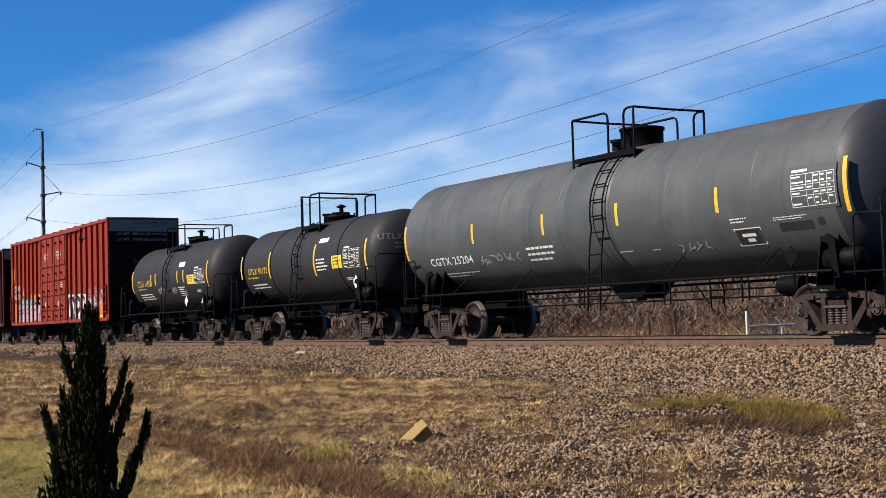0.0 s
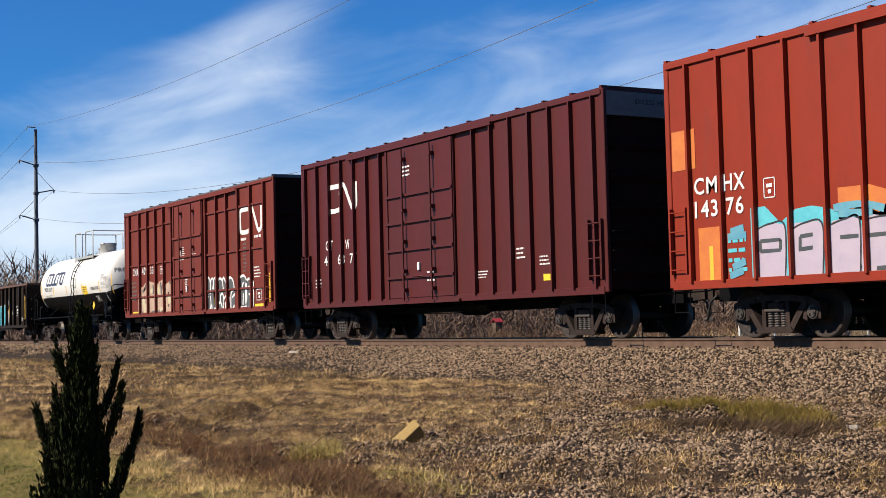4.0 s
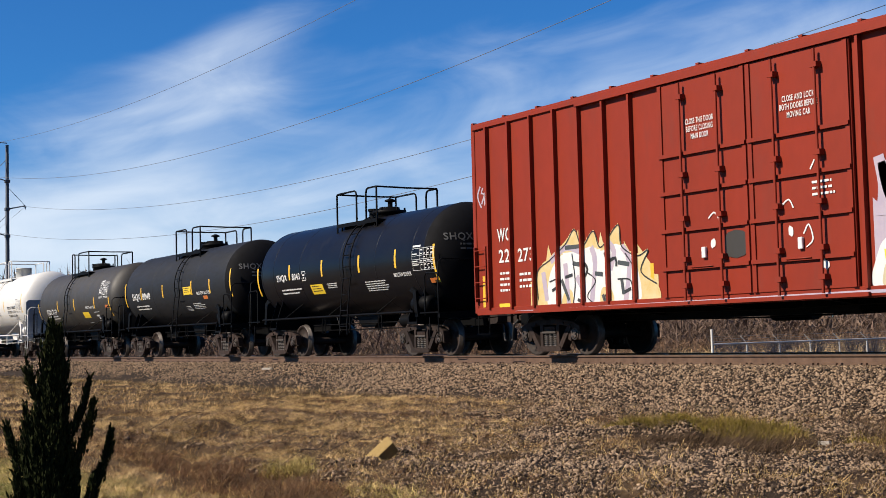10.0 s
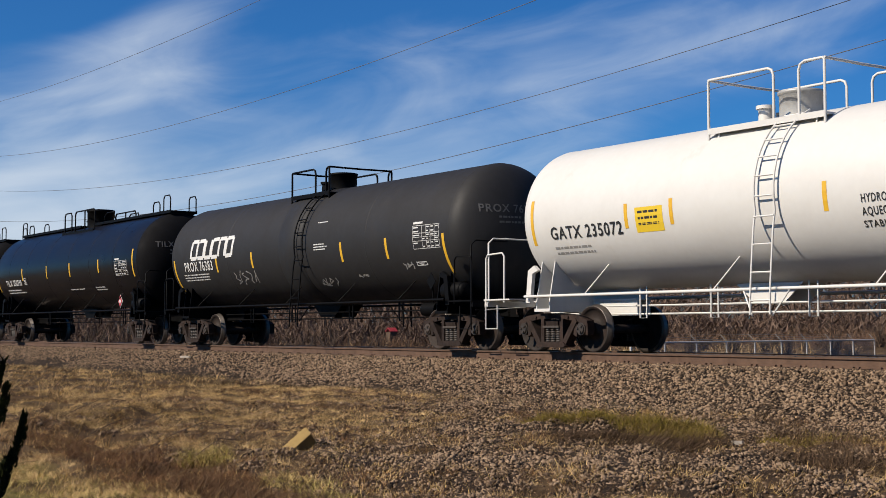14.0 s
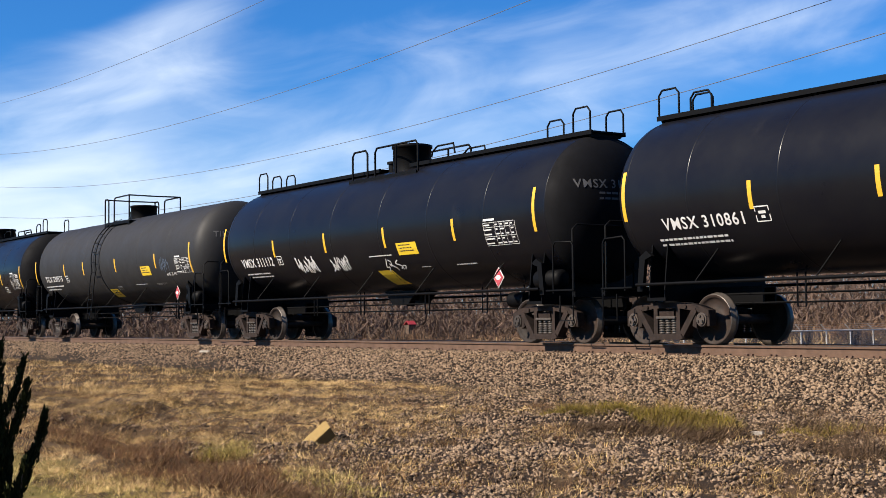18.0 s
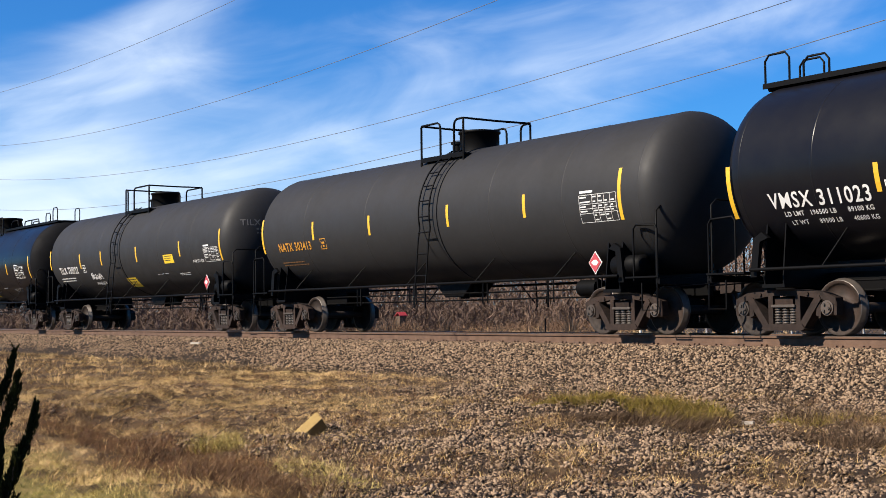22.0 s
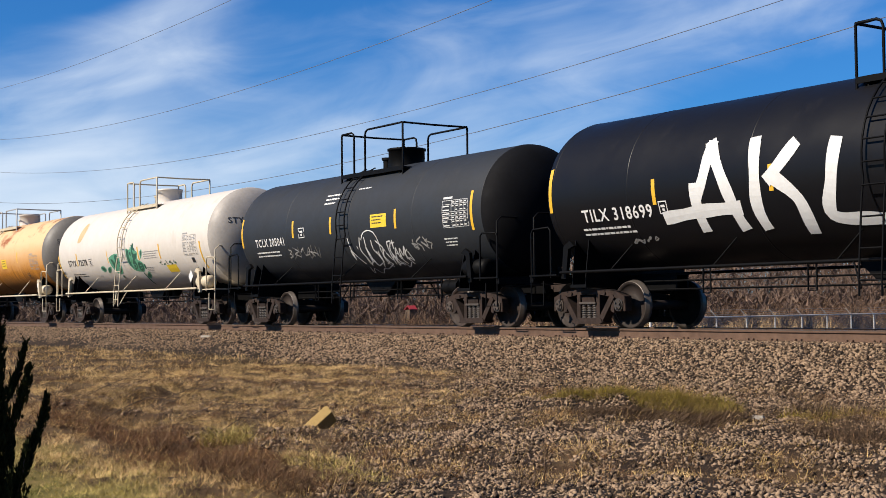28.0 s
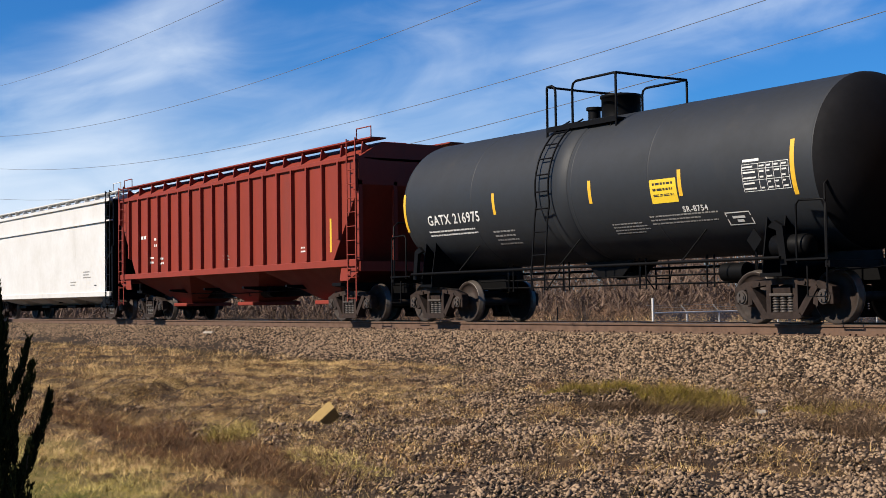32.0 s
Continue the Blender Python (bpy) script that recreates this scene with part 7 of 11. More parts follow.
    gondola(dict(x=-133.5, half=9.6, top=2.92, tc=16.0, couple=10.35, paint=GONDOLA, seed=8, label='black-brown open gondola car with turquoise spray paint',
        posts=[-9.5, -8.6, -7.7, -6.75, -5.9, -5.05, -4.15, -3.3, -2.45, -1.55, -0.6, 0.45, 1.45, 2.4, 3.3, 4.2, 5.1, 5.95, 6.8, 7.9, 9.0, 9.52],
        stripes=[(-9.3, 1.0, 2.1), (-5.9, 1.3, 1.75), (-2.45, 1.35, 1.85), (0.45, 1.35, 1.85), (3.3, 1.35, 1.85), (5.95, 1.25, 1.75), (9.35, 1.1, 2.3)],
        marks=[
            ('text', -5.48, 2.05, 0.27, 'CI', 0.36), ('text', -4.62, 2.05, 0.27, 'GX', 0.5), ('text', -5.48, 1.55, 0.27, '802', 0.58), ('text', -4.62, 1.55, 0.27, '700', 0.58), 
            ('scrawl', -8.2, 1.75, 0.7, 0.6, GREY_T, 4, 0.035), ('scrawl', -7.2, 1.75, 0.7, 0.6, WHITE_T, 5, 0.035),
            ('spray', GREY_T, 0.005, [[(-4.12, 2.19), (-3.71, 2.15), (-3.79, 1.87), (-3.57, 1.72), (-3.64, 1.4), (-4.0, 1.28), (-4.26, 1.52), (-4.23, 1.94)], [(-2.69, 2.02), (-2.48, 1.76), (-2.43, 1.47), (-2.63, 1.5), (-2.79, 1.69), (-2.97, 1.5), (-3.14, 1.54)], [(-2.21, 2.19), (-1.77, 2.22), (-1.69, 1.97), (-1.85, 1.86), (-1.71, 1.48), (-1.97, 1.45), (-2.05, 1.74), (-2.16, 1.48)], [(-1.29, 2.22), (-0.95, 2.24), (-0.79, 2.02), (-0.85, 1.85), (-0.74, 1.59), (-0.9, 1.36), (-1.21, 1.4), (-1.29, 1.62), (-1.15, 1.87), (-1.36, 2.05)]], 0.05, []),
            ('spray', WHITE_T, 0.008, [], 0.045, [[(-4.1, 2.1), (-3.8, 2.08)], [(-4.08, 1.9), (-4.05, 1.5), (-3.75, 1.5)], [(-2.2, 2.1), (-1.85, 2.12), (-1.8, 1.98), (-2.1, 1.88)], [(-1.2, 2.1), (-0.95, 2.1)], [(-1.1, 1.8), (-0.9, 1.65), (-0.95, 1.48), (-1.15, 1.5)], [(-2.95, 1.6), (-2.7, 1.92), (-2.5, 1.55)]]),
            ('sign', -0.07, 1.74, 0.56, 0.9, BLACK_T), ('sign', 4.70, 0.92, 0.42, 0.32, BLACK_T), ('lines', 4.70, 0.93, 0.3, 0.07, 1), ('sign', 5.47, 0.94, 0.72, 0.30, BLACK_T), ('lines', 5.47, 0.98, 0.5, 0.14, 2), ('sign', 6.35, 1.34, 0.36, 0.38, BLACK_T),
            ('sign', -5.05, 1.80, 1.42, 1.02, BLACK_T), ('sign', -5.25, 0.99, 1.5, 0.40, BLACK_T), ('text', -5.48, 1.09, 0.11, 'LD LMT', 0.42), ('text', -5.52, 0.93, 0.11, 'LT WT', 0.34), ('text', -4.62, 1.09, 0.11, '208700', 0.42), ('text', -4.66, 0.93, 0.11, '77300', 0.34),
            ('spray', LILAC_T, 0.004, [[(-0.12, 0.75), (-0.07, 1.16), (0.19, 1.25), (0.47, 1.18), (0.45, 0.74)], [(1.0, 0.72), (1.14, 0.88), (1.48, 0.83), (1.5, 0.71)], [(2.93, 0.74), (3.12, 0.86), (3.47, 0.83), (3.61, 0.72)], [(4.97, 1.66), (5.1, 1.71), (5.28, 1.61), (5.66, 1.38), (5.77, 1.1), (5.2, 1.1), (4.97, 1.16)]], 0.1, [], 0.82), ('spray', TEAL_T, 0.0045, [[(0.62, 0.82), (0.60, 1.70), (1.3, 1.73), (1.55, 1.72), (2.2, 1.84), (2.7, 1.80), (3.25, 1.84), (4.0, 1.86), (4.25, 1.82), (4.92, 1.93), (4.95, 1.72), (4.65, 1.62), (4.98, 1.44), (4.98, 1.10), (4.5, 1.05), (4.3, 0.84), (2.4, 0.82)]], 0.1, [], 0.82), ('spray', BLUE_SPRAY, 0.0052, [[(0.68, 0.84), (0.70, 1.05), (1.2, 1.12), (2.0, 1.02), (2.7, 1.16), (3.4, 1.08), (4.1, 1.14), (4.12, 0.86), (2.4, 0.83)]], 0.1, [], 0.82), ('spray', BLACK_T, 0.0075, [], 0.055, [[(0.92, 1.50), (0.90, 1.12), (1.12, 1.08)], [(1.42, 1.74), (1.36, 1.35), (1.40, 0.92), (1.32, 0.83)], [(1.72, 0.86), (1.80, 1.12), (1.92, 0.84)], [(2.28, 1.80), (2.24, 1.30), (2.28, 0.84)], [(2.70, 1.80), (2.66, 1.25), (2.86, 1.74)], [(3.22, 1.84), (3.20, 1.3), (3.36, 0.84)], [(4.14, 1.84), (4.24, 1.4), (4.16, 0.9)], [(4.50, 1.56), (4.92, 1.42)], [(4.46, 1.24), (4.60, 1.10)], [(0.56, 1.70), (0.58, 0.86)], [(4.95, 1.93), (4.95, 1.74)]], 0.82), ('spray', TEAL_T, 0.006, [[(0.69, 1.73), (1.24, 1.76), (1.3, 1.59), (0.91, 1.51), (0.89, 1.11), (1.11, 1.06), (1.15, 1.25), (1.01, 1.28), (1.04, 1.39), (1.36, 1.38), (1.34, 0.98), (1.13, 0.91), (0.69, 1.0)], [(1.55, 1.74), (2.13, 1.85), (2.21, 0.87), (1.95, 0.8), (1.9, 1.16), (1.7, 1.12), (1.62, 0.83), (1.36, 0.86)], [(2.36, 1.79), (2.67, 1.82), (2.67, 1.21), (2.81, 1.43), (2.92, 1.77), (3.18, 1.83), (3.10, 0.83), (2.74, 0.8), (2.64, 1.01), (2.52, 0.79), (2.31, 0.83)], [(3.28, 1.86), (3.99, 1.85), (4.16, 1.37), (4.11, 0.86), (3.40, 0.79), (3.33, 1.25)], [(4.22, 1.84), (4.88, 1.91), (4.82, 1.73), (4.54, 1.6), (4.49, 1.42), (4.91, 1.4), (4.95, 1.12), (4.62, 1.09), (4.30, 1.28)]], 0.1, [], 0.82), ('spray', BLUE_SPRAY, 0.009, [], 0.05, [[(0.8, 1.6), (0.78, 1.1)], [(1.72, 1.6), (2.0, 1.68), (2.05, 1.3), (1.78, 1.3), (1.72, 1.6)], [(2.5, 1.7), (2.5, 1.0)], [(3.0, 1.7), (2.95, 1.0)], [(3.5, 1.7), (3.9, 1.68), (3.98, 1.3), (3.9, 1.0), (3.55, 1.0), (3.5, 1.7)], [(4.4, 1.7), (4.75, 1.78)]], 0.82), ('spray', BLACK_T, 0.010, [[(3.62, 1.5), (3.78, 1.5), (3.85, 1.2), (3.68, 1.15)], [(1.8, 1.52), (1.95, 1.5), (1.93, 1.36), (1.82, 1.36)]], 0.04, [], 0.82), ('spray', CREAM_T, 0.008, [], 0.045, [[(0.62, 1.76), (1.25, 1.74), (2.11, 1.88), (2.93, 1.89), (3.47, 1.88), (3.93, 1.95), (4.01, 1.86), (4.77, 1.96), (4.9, 1.84)]], 0.82), ('spray', WHITE_T, 0.010, [], 0.04, [[(5.26, 2.17), (5.22, 1.96), (5.35, 1.92), (5.46, 2.05)], [(5.54, 2.15), (5.62, 2.23), (5.72, 2.14), (5.64, 1.99), (5.54, 2.05), (5.54, 2.15)], [(5.37, 1.88), (5.49, 1.7), (5.58, 1.87), (5.62, 1.68), (5.83, 1.84), (5.61, 1.5), (5.83, 1.39)], [(5.85, 1.7), (5.69, 1.64), (5.82, 1.56)]], 0.82), ('spray', BLACK_T, 0.011, [], 0.03, [[(-0.0, 1.05), (0.28, 1.03)], [(0.03, 0.91), (0.35, 0.9)], [(-0.01, 0.81), (0.41, 0.78)], [(5.27, 1.38), (5.42, 1.3), (5.26, 1.29)], [(5.48, 1.42), (5.5, 1.26), (5.6, 1.35)], [(5.26, 1.19), (5.37, 1.24), (5.44, 1.13)], [(5.49, 1.21), (5.59, 1.12)]], 0.82),
            ('box', 7.3, 1.55, 0.7, 0.5), ('lines', 6.3, 1.45, 0.4, 0.2, 2), ('lines', 8.3, 1.1, 0.4, 0.2, 2), ('lines', 9.3, 1.05, 0.4, 0.2, 2), ('lines', 3.9, 1.0, 0.4, 0.08, 1),
        ]))
    box_car(dict(x=-153.45, half=8.80, top=5.34, tc=13.43, couple=9.65, paint=RED_A, seed=9, label='tall red boxcar with double doors, yellow and white spray paint', band=True,
        door=(-2.32, 2.32), doors=2, ribs=BOX_RIBS, hood=(-4.85, 4.9), drop=0.12,
        stripes=[(8.55, 1.2, 2.15), (-8.5, 1.1, 1.8), (-2.72, 1.2, 1.75), (2.85, 1.2, 1.7), (6.02, 1.35, 1.95)],
        marks=[
            ('text', -7.66, 2.68, 0.28, 'WC', 0.5), ('text', -7.66, 2.21, 0.28, '22', 0.42), ('text', -6.84, 2.19, 0.28, '273', 0.58), ('lines', -7.6, 1.6, 0.5, 0.5, 4), ('lines', -6.85, 1.6, 0.5, 0.4, 3), ('sign', -7.63, 1.06, 0.55, 0.2, YELLOW_S),
            ('scrawl', -8.45, 3.6, 0.4, 0.5, LILAC_T, 3, 0.05), ('lines', 6.25, 2.82, 0.55, 0.2, 1), ('lines', 7.05, 2.82, 0.55, 0.2, 1),
            ('cloud', -6.7, -2.55, 0.98, 1.55, FLAME_T), ('spikes', -6.2, -2.7, 1.3, 2.6, 8, FLAME_T), ('spray', FLAME_T, 0.005, [[(-6.45, 0.95), (-6.42, 1.78), (-5.95, 2.09), (-5.42, 2.37), (-5.1, 2.6), (-4.86, 2.26), (-4.48, 2.53), (-4.25, 2.2), (-3.7, 2.59), (-3.6, 2.17), (-3.14, 1.96), (-2.8, 2.03), (-3.04, 1.65), (-2.6, 1.38), (-2.62, 0.97), (-4.24, 0.9), (-5.49, 0.71)]], 0.1, []), ('spray', WHITE_T, 0.006, [[(-6.05, 0.98), (-5.98, 1.72), (-5.5, 2.12), (-5.05, 2.12), (-4.6, 2.2), (-4.2, 2.1), (-3.8, 2.2), (-3.45, 2.05), (-3.15, 1.7), (-3.12, 0.98), (-4.2, 0.94), (-5.2, 0.92)]], 0.1, []), ('spray', BLACK_T, 0.0115, [], 0.032, [[(-6.42, 1.2), (-6.42, 1.78), (-5.95, 2.02), (-5.42, 2.30), (-5.1, 2.58), (-4.86, 2.22), (-4.48, 2.50), (-4.25, 2.16), (-3.7, 2.56), (-3.6, 2.14), (-3.14, 1.92), (-2.82, 2.0), (-3.04, 1.62), (-2.6, 1.36)], [(-5.72, 2.0), (-5.62, 1.5), (-5.75, 1.0)], [(-5.2, 2.1), (-5.12, 1.5), (-5.22, 1.0)], [(-4.75, 1.7), (-4.45, 1.5), (-4.72, 1.2), (-4.4, 1.0)], [(-4.15, 2.05), (-4.02, 1.5), (-4.2, 1.1)], [(-3.75, 1.5), (-3.35, 1.45), (-3.32, 1.05)], [(-6.0, 1.55), (-5.7, 1.62)], [(-3.5, 2.0), (-3.2, 1.6), (-3.2, 1.1)]]), ('spray', BLACK_T, 0.0105, [], 0.07, [[(-5.45, 1.62), (-5.2, 1.66)], [(-4.05, 1.85), (-3.8, 1.92), (-3.78, 1.75)], [(-5.92, 1.36), (-5.7, 1.42), (-5.66, 1.2)], [(-3.6, 1.22), (-3.35, 1.3)], [(-4.9, 1.95), (-4.7, 1.75), (-4.85, 1.55)], [(-5.05, 1.15), (-4.8, 1.05)]]), ('spray', FLAME_T, 0.0068, [[(-5.6, 0.98), (-5.5, 1.3), (-5.25, 1.35), (-5.2, 0.98)], [(-4.3, 0.98), (-4.25, 1.35), (-3.95, 1.3), (-3.9, 0.98)]], 0.05, []), ('spray', LILAC_T, 0.007, [], 0.15, [[(-5.95, 1.98), (-5.43, 2.23), (-4.81, 2.09)], [(-5.44, 1.91), (-5.35, 0.92)], [(-4.56, 2.19), (-4.45, 1.86), (-4.6, 0.96)], [(-4.07, 2.27), (-3.84, 2.05), (-3.97, 1.69)], [(-3.6, 2.14), (-3.38, 1.82), (-3.53, 1.04)], [(-6.22, 1.77), (-6.11, 1.16)], [(-5.07, 1.62), (-4.84, 1.34)]]), ('spray', SLATE_T, 0.010, [], 0.09, [[(-5.43, 2.23), (-4.92, 2.23)], [(-5.19, 1.9), (-4.82, 1.83)], [(-4.46, 1.65), (-4.21, 1.62)], [(-5.58, 1.58), (-5.34, 1.14)], [(-3.73, 1.83), (-3.38, 1.77)], [(-4.23, 1.22), (-4.12, 0.95)], [(-4.93, 1.99), (-4.88, 1.72)], [(-3.63, 1.51), (-3.58, 1.2)]]),
            ('doortext', -1.2, 4.27, 0.10, 'CLOSE THIS DOOR', 0.74), ('doortext', -1.2, 4.13, 0.10, 'BEFORE CLOSING', 0.70), ('doortext', -1.2, 3.99, 0.10, 'MAIN DOOR', 0.46),
            ('doortext', 1.2, 4.30, 0.10, 'CLOSE AND LOCK', 0.72), ('doortext', 1.2, 4.16, 0.10, 'BOTH DOORS BEFORE', 0.84), ('doortext', 1.2, 4.02, 0.10, 'MOVING CAR', 0.52), ('doorlines', 1.7, 2.7, 0.55, 0.3, 3),
            ('cloud', 2.6, 3.4, 1.0, 2.7, LILAC_T), ('spray', WHITE_T, 0.005, [[(2.6, 0.9), (2.68, 1.65), (2.91, 1.88), (3.24, 2.23), (4.01, 2.23), (4.92, 2.31), (5.24, 2.22), (6.01, 2.32), (6.32, 2.45), (6.57, 2.28), (7.11, 2.41), (7.44, 2.06), (7.46, 1.69), (7.27, 1.28), (7.52, 0.86), (7.03, 0.79), (6.08, 0.7), (5.16, 0.71), (4.03, 0.85)]], 0.1, []), ('spray', CREAM_T, 0.007, [[(2.78, 0.95), (2.95, 1.73), (3.28, 2.11), (4.09, 2.11), (4.84, 2.18), (5.23, 2.19), (5.93, 2.2), (6.15, 2.08), (6.46, 2.31), (6.74, 2.06), (7.1, 2.29), (7.4, 1.98), (7.34, 1.73), (7.13, 1.29), (7.38, 0.87), (7.03, 0.79), (6.08, 0.71), (5.16, 0.72), (4.03, 0.87)]], 0.1, []), ('spray', PRIMER, 0.009, [], 0.17, [[(3.28, 2.04), (3.34, 1.58), (4.07, 1.59)], [(3.34, 1.53), (3.46, 0.93)], [(3.99, 1.69), (4.73, 1.74), (4.65, 1.34)], [(4.47, 1.3), (4.05, 1.16)], [(5.07, 2.12), (5.14, 1.54), (5.69, 1.93)], [(4.86, 1.02), (5.17, 0.82)], [(4.05, 1.23), (4.12, 0.91)]]), ('spray', PRIMER, 0.009, [], 0.17, [[(6.04, 2.17), (6.16, 1.9)], [(6.45, 2.12), (6.13, 1.73)], [(7.1, 2.25), (6.72, 1.77)], [(7.3, 1.9), (6.78, 1.51), (7.16, 1.36)], [(6.35, 1.53), (6.47, 0.81)], [(6.98, 1.29), (7.12, 0.96)], [(5.49, 1.07), (5.83, 1.34)], [(5.79, 0.8), (6.1, 1.07)], [(7.09, 2.04), (7.29, 1.86)]]), ('spray', YELLOW_S, 0.011, [], 0.16, [[(5.95, 1.85), (6.01, 1.44)], [(2.86, 1.65), (2.91, 1.31)], [(6.03, 1.85), (6.08, 1.5)]]), ('spray', LILAC_T, 0.009, [], 0.22, [[(2.75, 3.11), (2.82, 2.68), (2.75, 2.17)], [(3.0, 2.85), (3.16, 2.47)], [(3.35, 2.6), (3.68, 2.43), (3.85, 2.29)], [(2.83, 3.01), (2.94, 2.48), (3.11, 2.29)]]),
            ('spray', WHITE_T, 0.0785, [[(-1.0, 2.06), (-0.90, 2.08), (-0.90, 1.94), (-1.0, 1.92)], [(0.88, 2.16), (0.97, 2.12), (0.96, 1.98), (0.88, 2.0)], [(1.60, 1.55), (1.72, 1.52), (1.72, 1.40), (1.62, 1.40)]], 0.03, [[(1.2, 2.0), (1.32, 2.15), (1.40, 1.9), (1.25, 1.78)], [(-1.05, 2.45), (-0.9, 2.55), (-0.78, 2.42)], [(0.72, 2.5), (0.9, 2.6), (1.0, 2.45)], [(1.4, 3.05), (1.5, 3.2)], [(0.58, 1.85), (0.63, 1.70)]]), ('spray', BROWNBLACK, 0.0775, [[(-0.6, 1.75), (-0.15, 1.75), (-0.15, 2.15), (-0.6, 2.15)]], 0.03, []), ('spray', LILAC_T, 0.054, [[(-6.6, 0.94), (-6.6, 1.02), (-2.5, 1.03), (2.6, 1.02), (7.0, 1.03), (7.0, 0.95), (2.0, 0.95)]], 0.03, [], 0.94), ('cloud', 7.6, 8.4, 1.25, 2.2, LILAC_T), ('sign', 8.0, 1.53, 0.42, 0.36, BLACK_T), ('box', 8.0, 1.53, 0.36, 0.3), ('sign', 8.02, 1.01, 0.55, 0.2, CREAM_T), ('scrawl', 8.4, 3.6, 0.5, 0.4, LILAC_T, 4, 0.03), ('scrawl', 8.4, 3.2, 0.5, 0.3, DIM_T, 4, 0.03),
            ('endtext', 0.2, 5.08, 0.10, 'EXCESS HEIGHT CAR', BLACK_T), ('endlines', 0.1, 3.9, 0.9, 0.2, 2), ('endlines', 0.1, 3.2, 1.0, 0.2, 2), ('endlines', -0.9, 2.6, 0.7, 0.3, 1, GREY_T),
        ]))
    car_shq43 = tank_car(dict(x=-169.71, tc=8.25, half=5.00, r=1.36, top=3.83, couple=6.20, seed=10, paint=BLACK_GLOSS, style='platform',
        label='glossy black tank car for molten sulfur',
        dome=0.60, plat=1.14, railtop=0.69, ladder_x=0.88, struts=3, housing='manway', welds=(-4.0, -2.2, 0.3, 2.3, 4.2), 
        stripes=[(-5.12, 1.84, 2.7), (-2.89, 2.24, 2.68), (-0.79, 2.24, 2.7), (1.4, 2.23, 2.69), (3.36, 2.24, 2.71), (5.25, 1.79, 2.72)],
        marks=[
            ('text', -3.41, 2.32, 0.18, 'SHQX', 0.69), ('text', -2.45, 2.32, 0.18, '8043', 0.52), ('box', -1.95, 2.31, 0.25, 0.27),
            ('lines', -2.78, 1.88, 1.60, 0.22, 2), ('sign', -1.27, 1.90, 0.76, 0.30, YELLOW_S, BLACK_T), ('lines', -0.28, 1.95, 0.63, 0.17, 3),
            ('lines', 2.33, 1.83, 1.48, 0.32, 5), ('text', 3.65, 2.07, 0.10, 'MOLTEN SULFUR', 0.88), ('table', 4.75, 2.39, 1.05, 0.54),
            ('sign', 5.05, 1.85, 0.36, 0.13, ORANGE_P), ('endtext', 2.92, 0.17, 'SHQX 8043'),
        ]))
    car_shq40 = tank_car(dict(x=-182.25, tc=8.25, half=5.00, r=1.36, top=3.82, couple=6.15, seed=11, paint=BLACK_MATT, style='platform',
        label='matt black tank car for molten sulfur',
        dome=0.58, plat=1.15, railtop=0.67, ladder_x=0.72, struts=3, housing='manway', welds=(-2.0, 2.2),
        stripes=[(-4.99, 1.91, 2.8), (-3.21, 2.13, 2.58), (-0.96, 2.13, 2.59), (1.84, 2.12, 2.6), (3.47, 2.12, 2.58), (5.22, 1.94, 2.83)],
        marks=[
            ('text', -3.76, 2.26, 0.25, 'SHQX', 0.84), ('text', -2.67, 2.25, 0.24, '8040', 0.82), ('lines', -3.18, 1.81, 1.57, 0.24, 2),
            ('sign', 1.42, 2.28, 0.69, 0.27, YELLOW_S, BLACK_T), ('text', 2.86, 2.16, 0.11, 'MOLTEN SULFUR', 1.15),
            ('sign', 2.97, 2.00, 0.37, 0.12, ORANGE_P), ('lines', 1.18, 1.66, 0.52, 0.23, 4), ('lines', 2.14, 1.72, 1.04, 0.26, 4),
            ('endtext', 2.91, 0.17, 'SHQX 8040'),
        ]))
    car_itd = tank_car(dict(x=-194.31, tc=8.37, half=5.15, r=1.36, top=3.78, couple=6.30, seed=12, paint=BROWNBLACK, style='platform',
        label='dusty brown-black tank car for molten sulfur', off=0.15,
        dome=0.03, plat=1.17, railtop=0.69, ladder_x=-0.50, struts=3, housing='manway', welds=(-2.0, 2.2),
        stripes=[(-5.07, 1.67, 2.44), (-2.11, 2.02, 2.47), (0.31, 2.01, 2.48), (3.08, 2.0, 2.46), (4.99, 1.65, 2.4)],
        marks=[
            ('text', -3.10, 2.02, 0.23, 'ITDX 7137', 1.51), ('lines', -3.04, 1.74, 1.77, 0.23, 2), ('sign', 1.69, 1.77, 0.82, 0.27, YELLOW_S),
            ('text', 2.46, 2.07, 0.11, 'MOLTEN SULFUR', 1.13), ('box', 3.14, 1.67, 0.65, 0.45), ('lines', 1.76, 1.44, 0.69, 0.07, 1),
            ('table', 4.32, 2.71, 1.07, 0.65), ('sign', 4.62, 2.04, 0.32, 0.13, ORANGE_P), ('endtext', 2.87, 0.17, 'ITDX 7137'),
        ]))
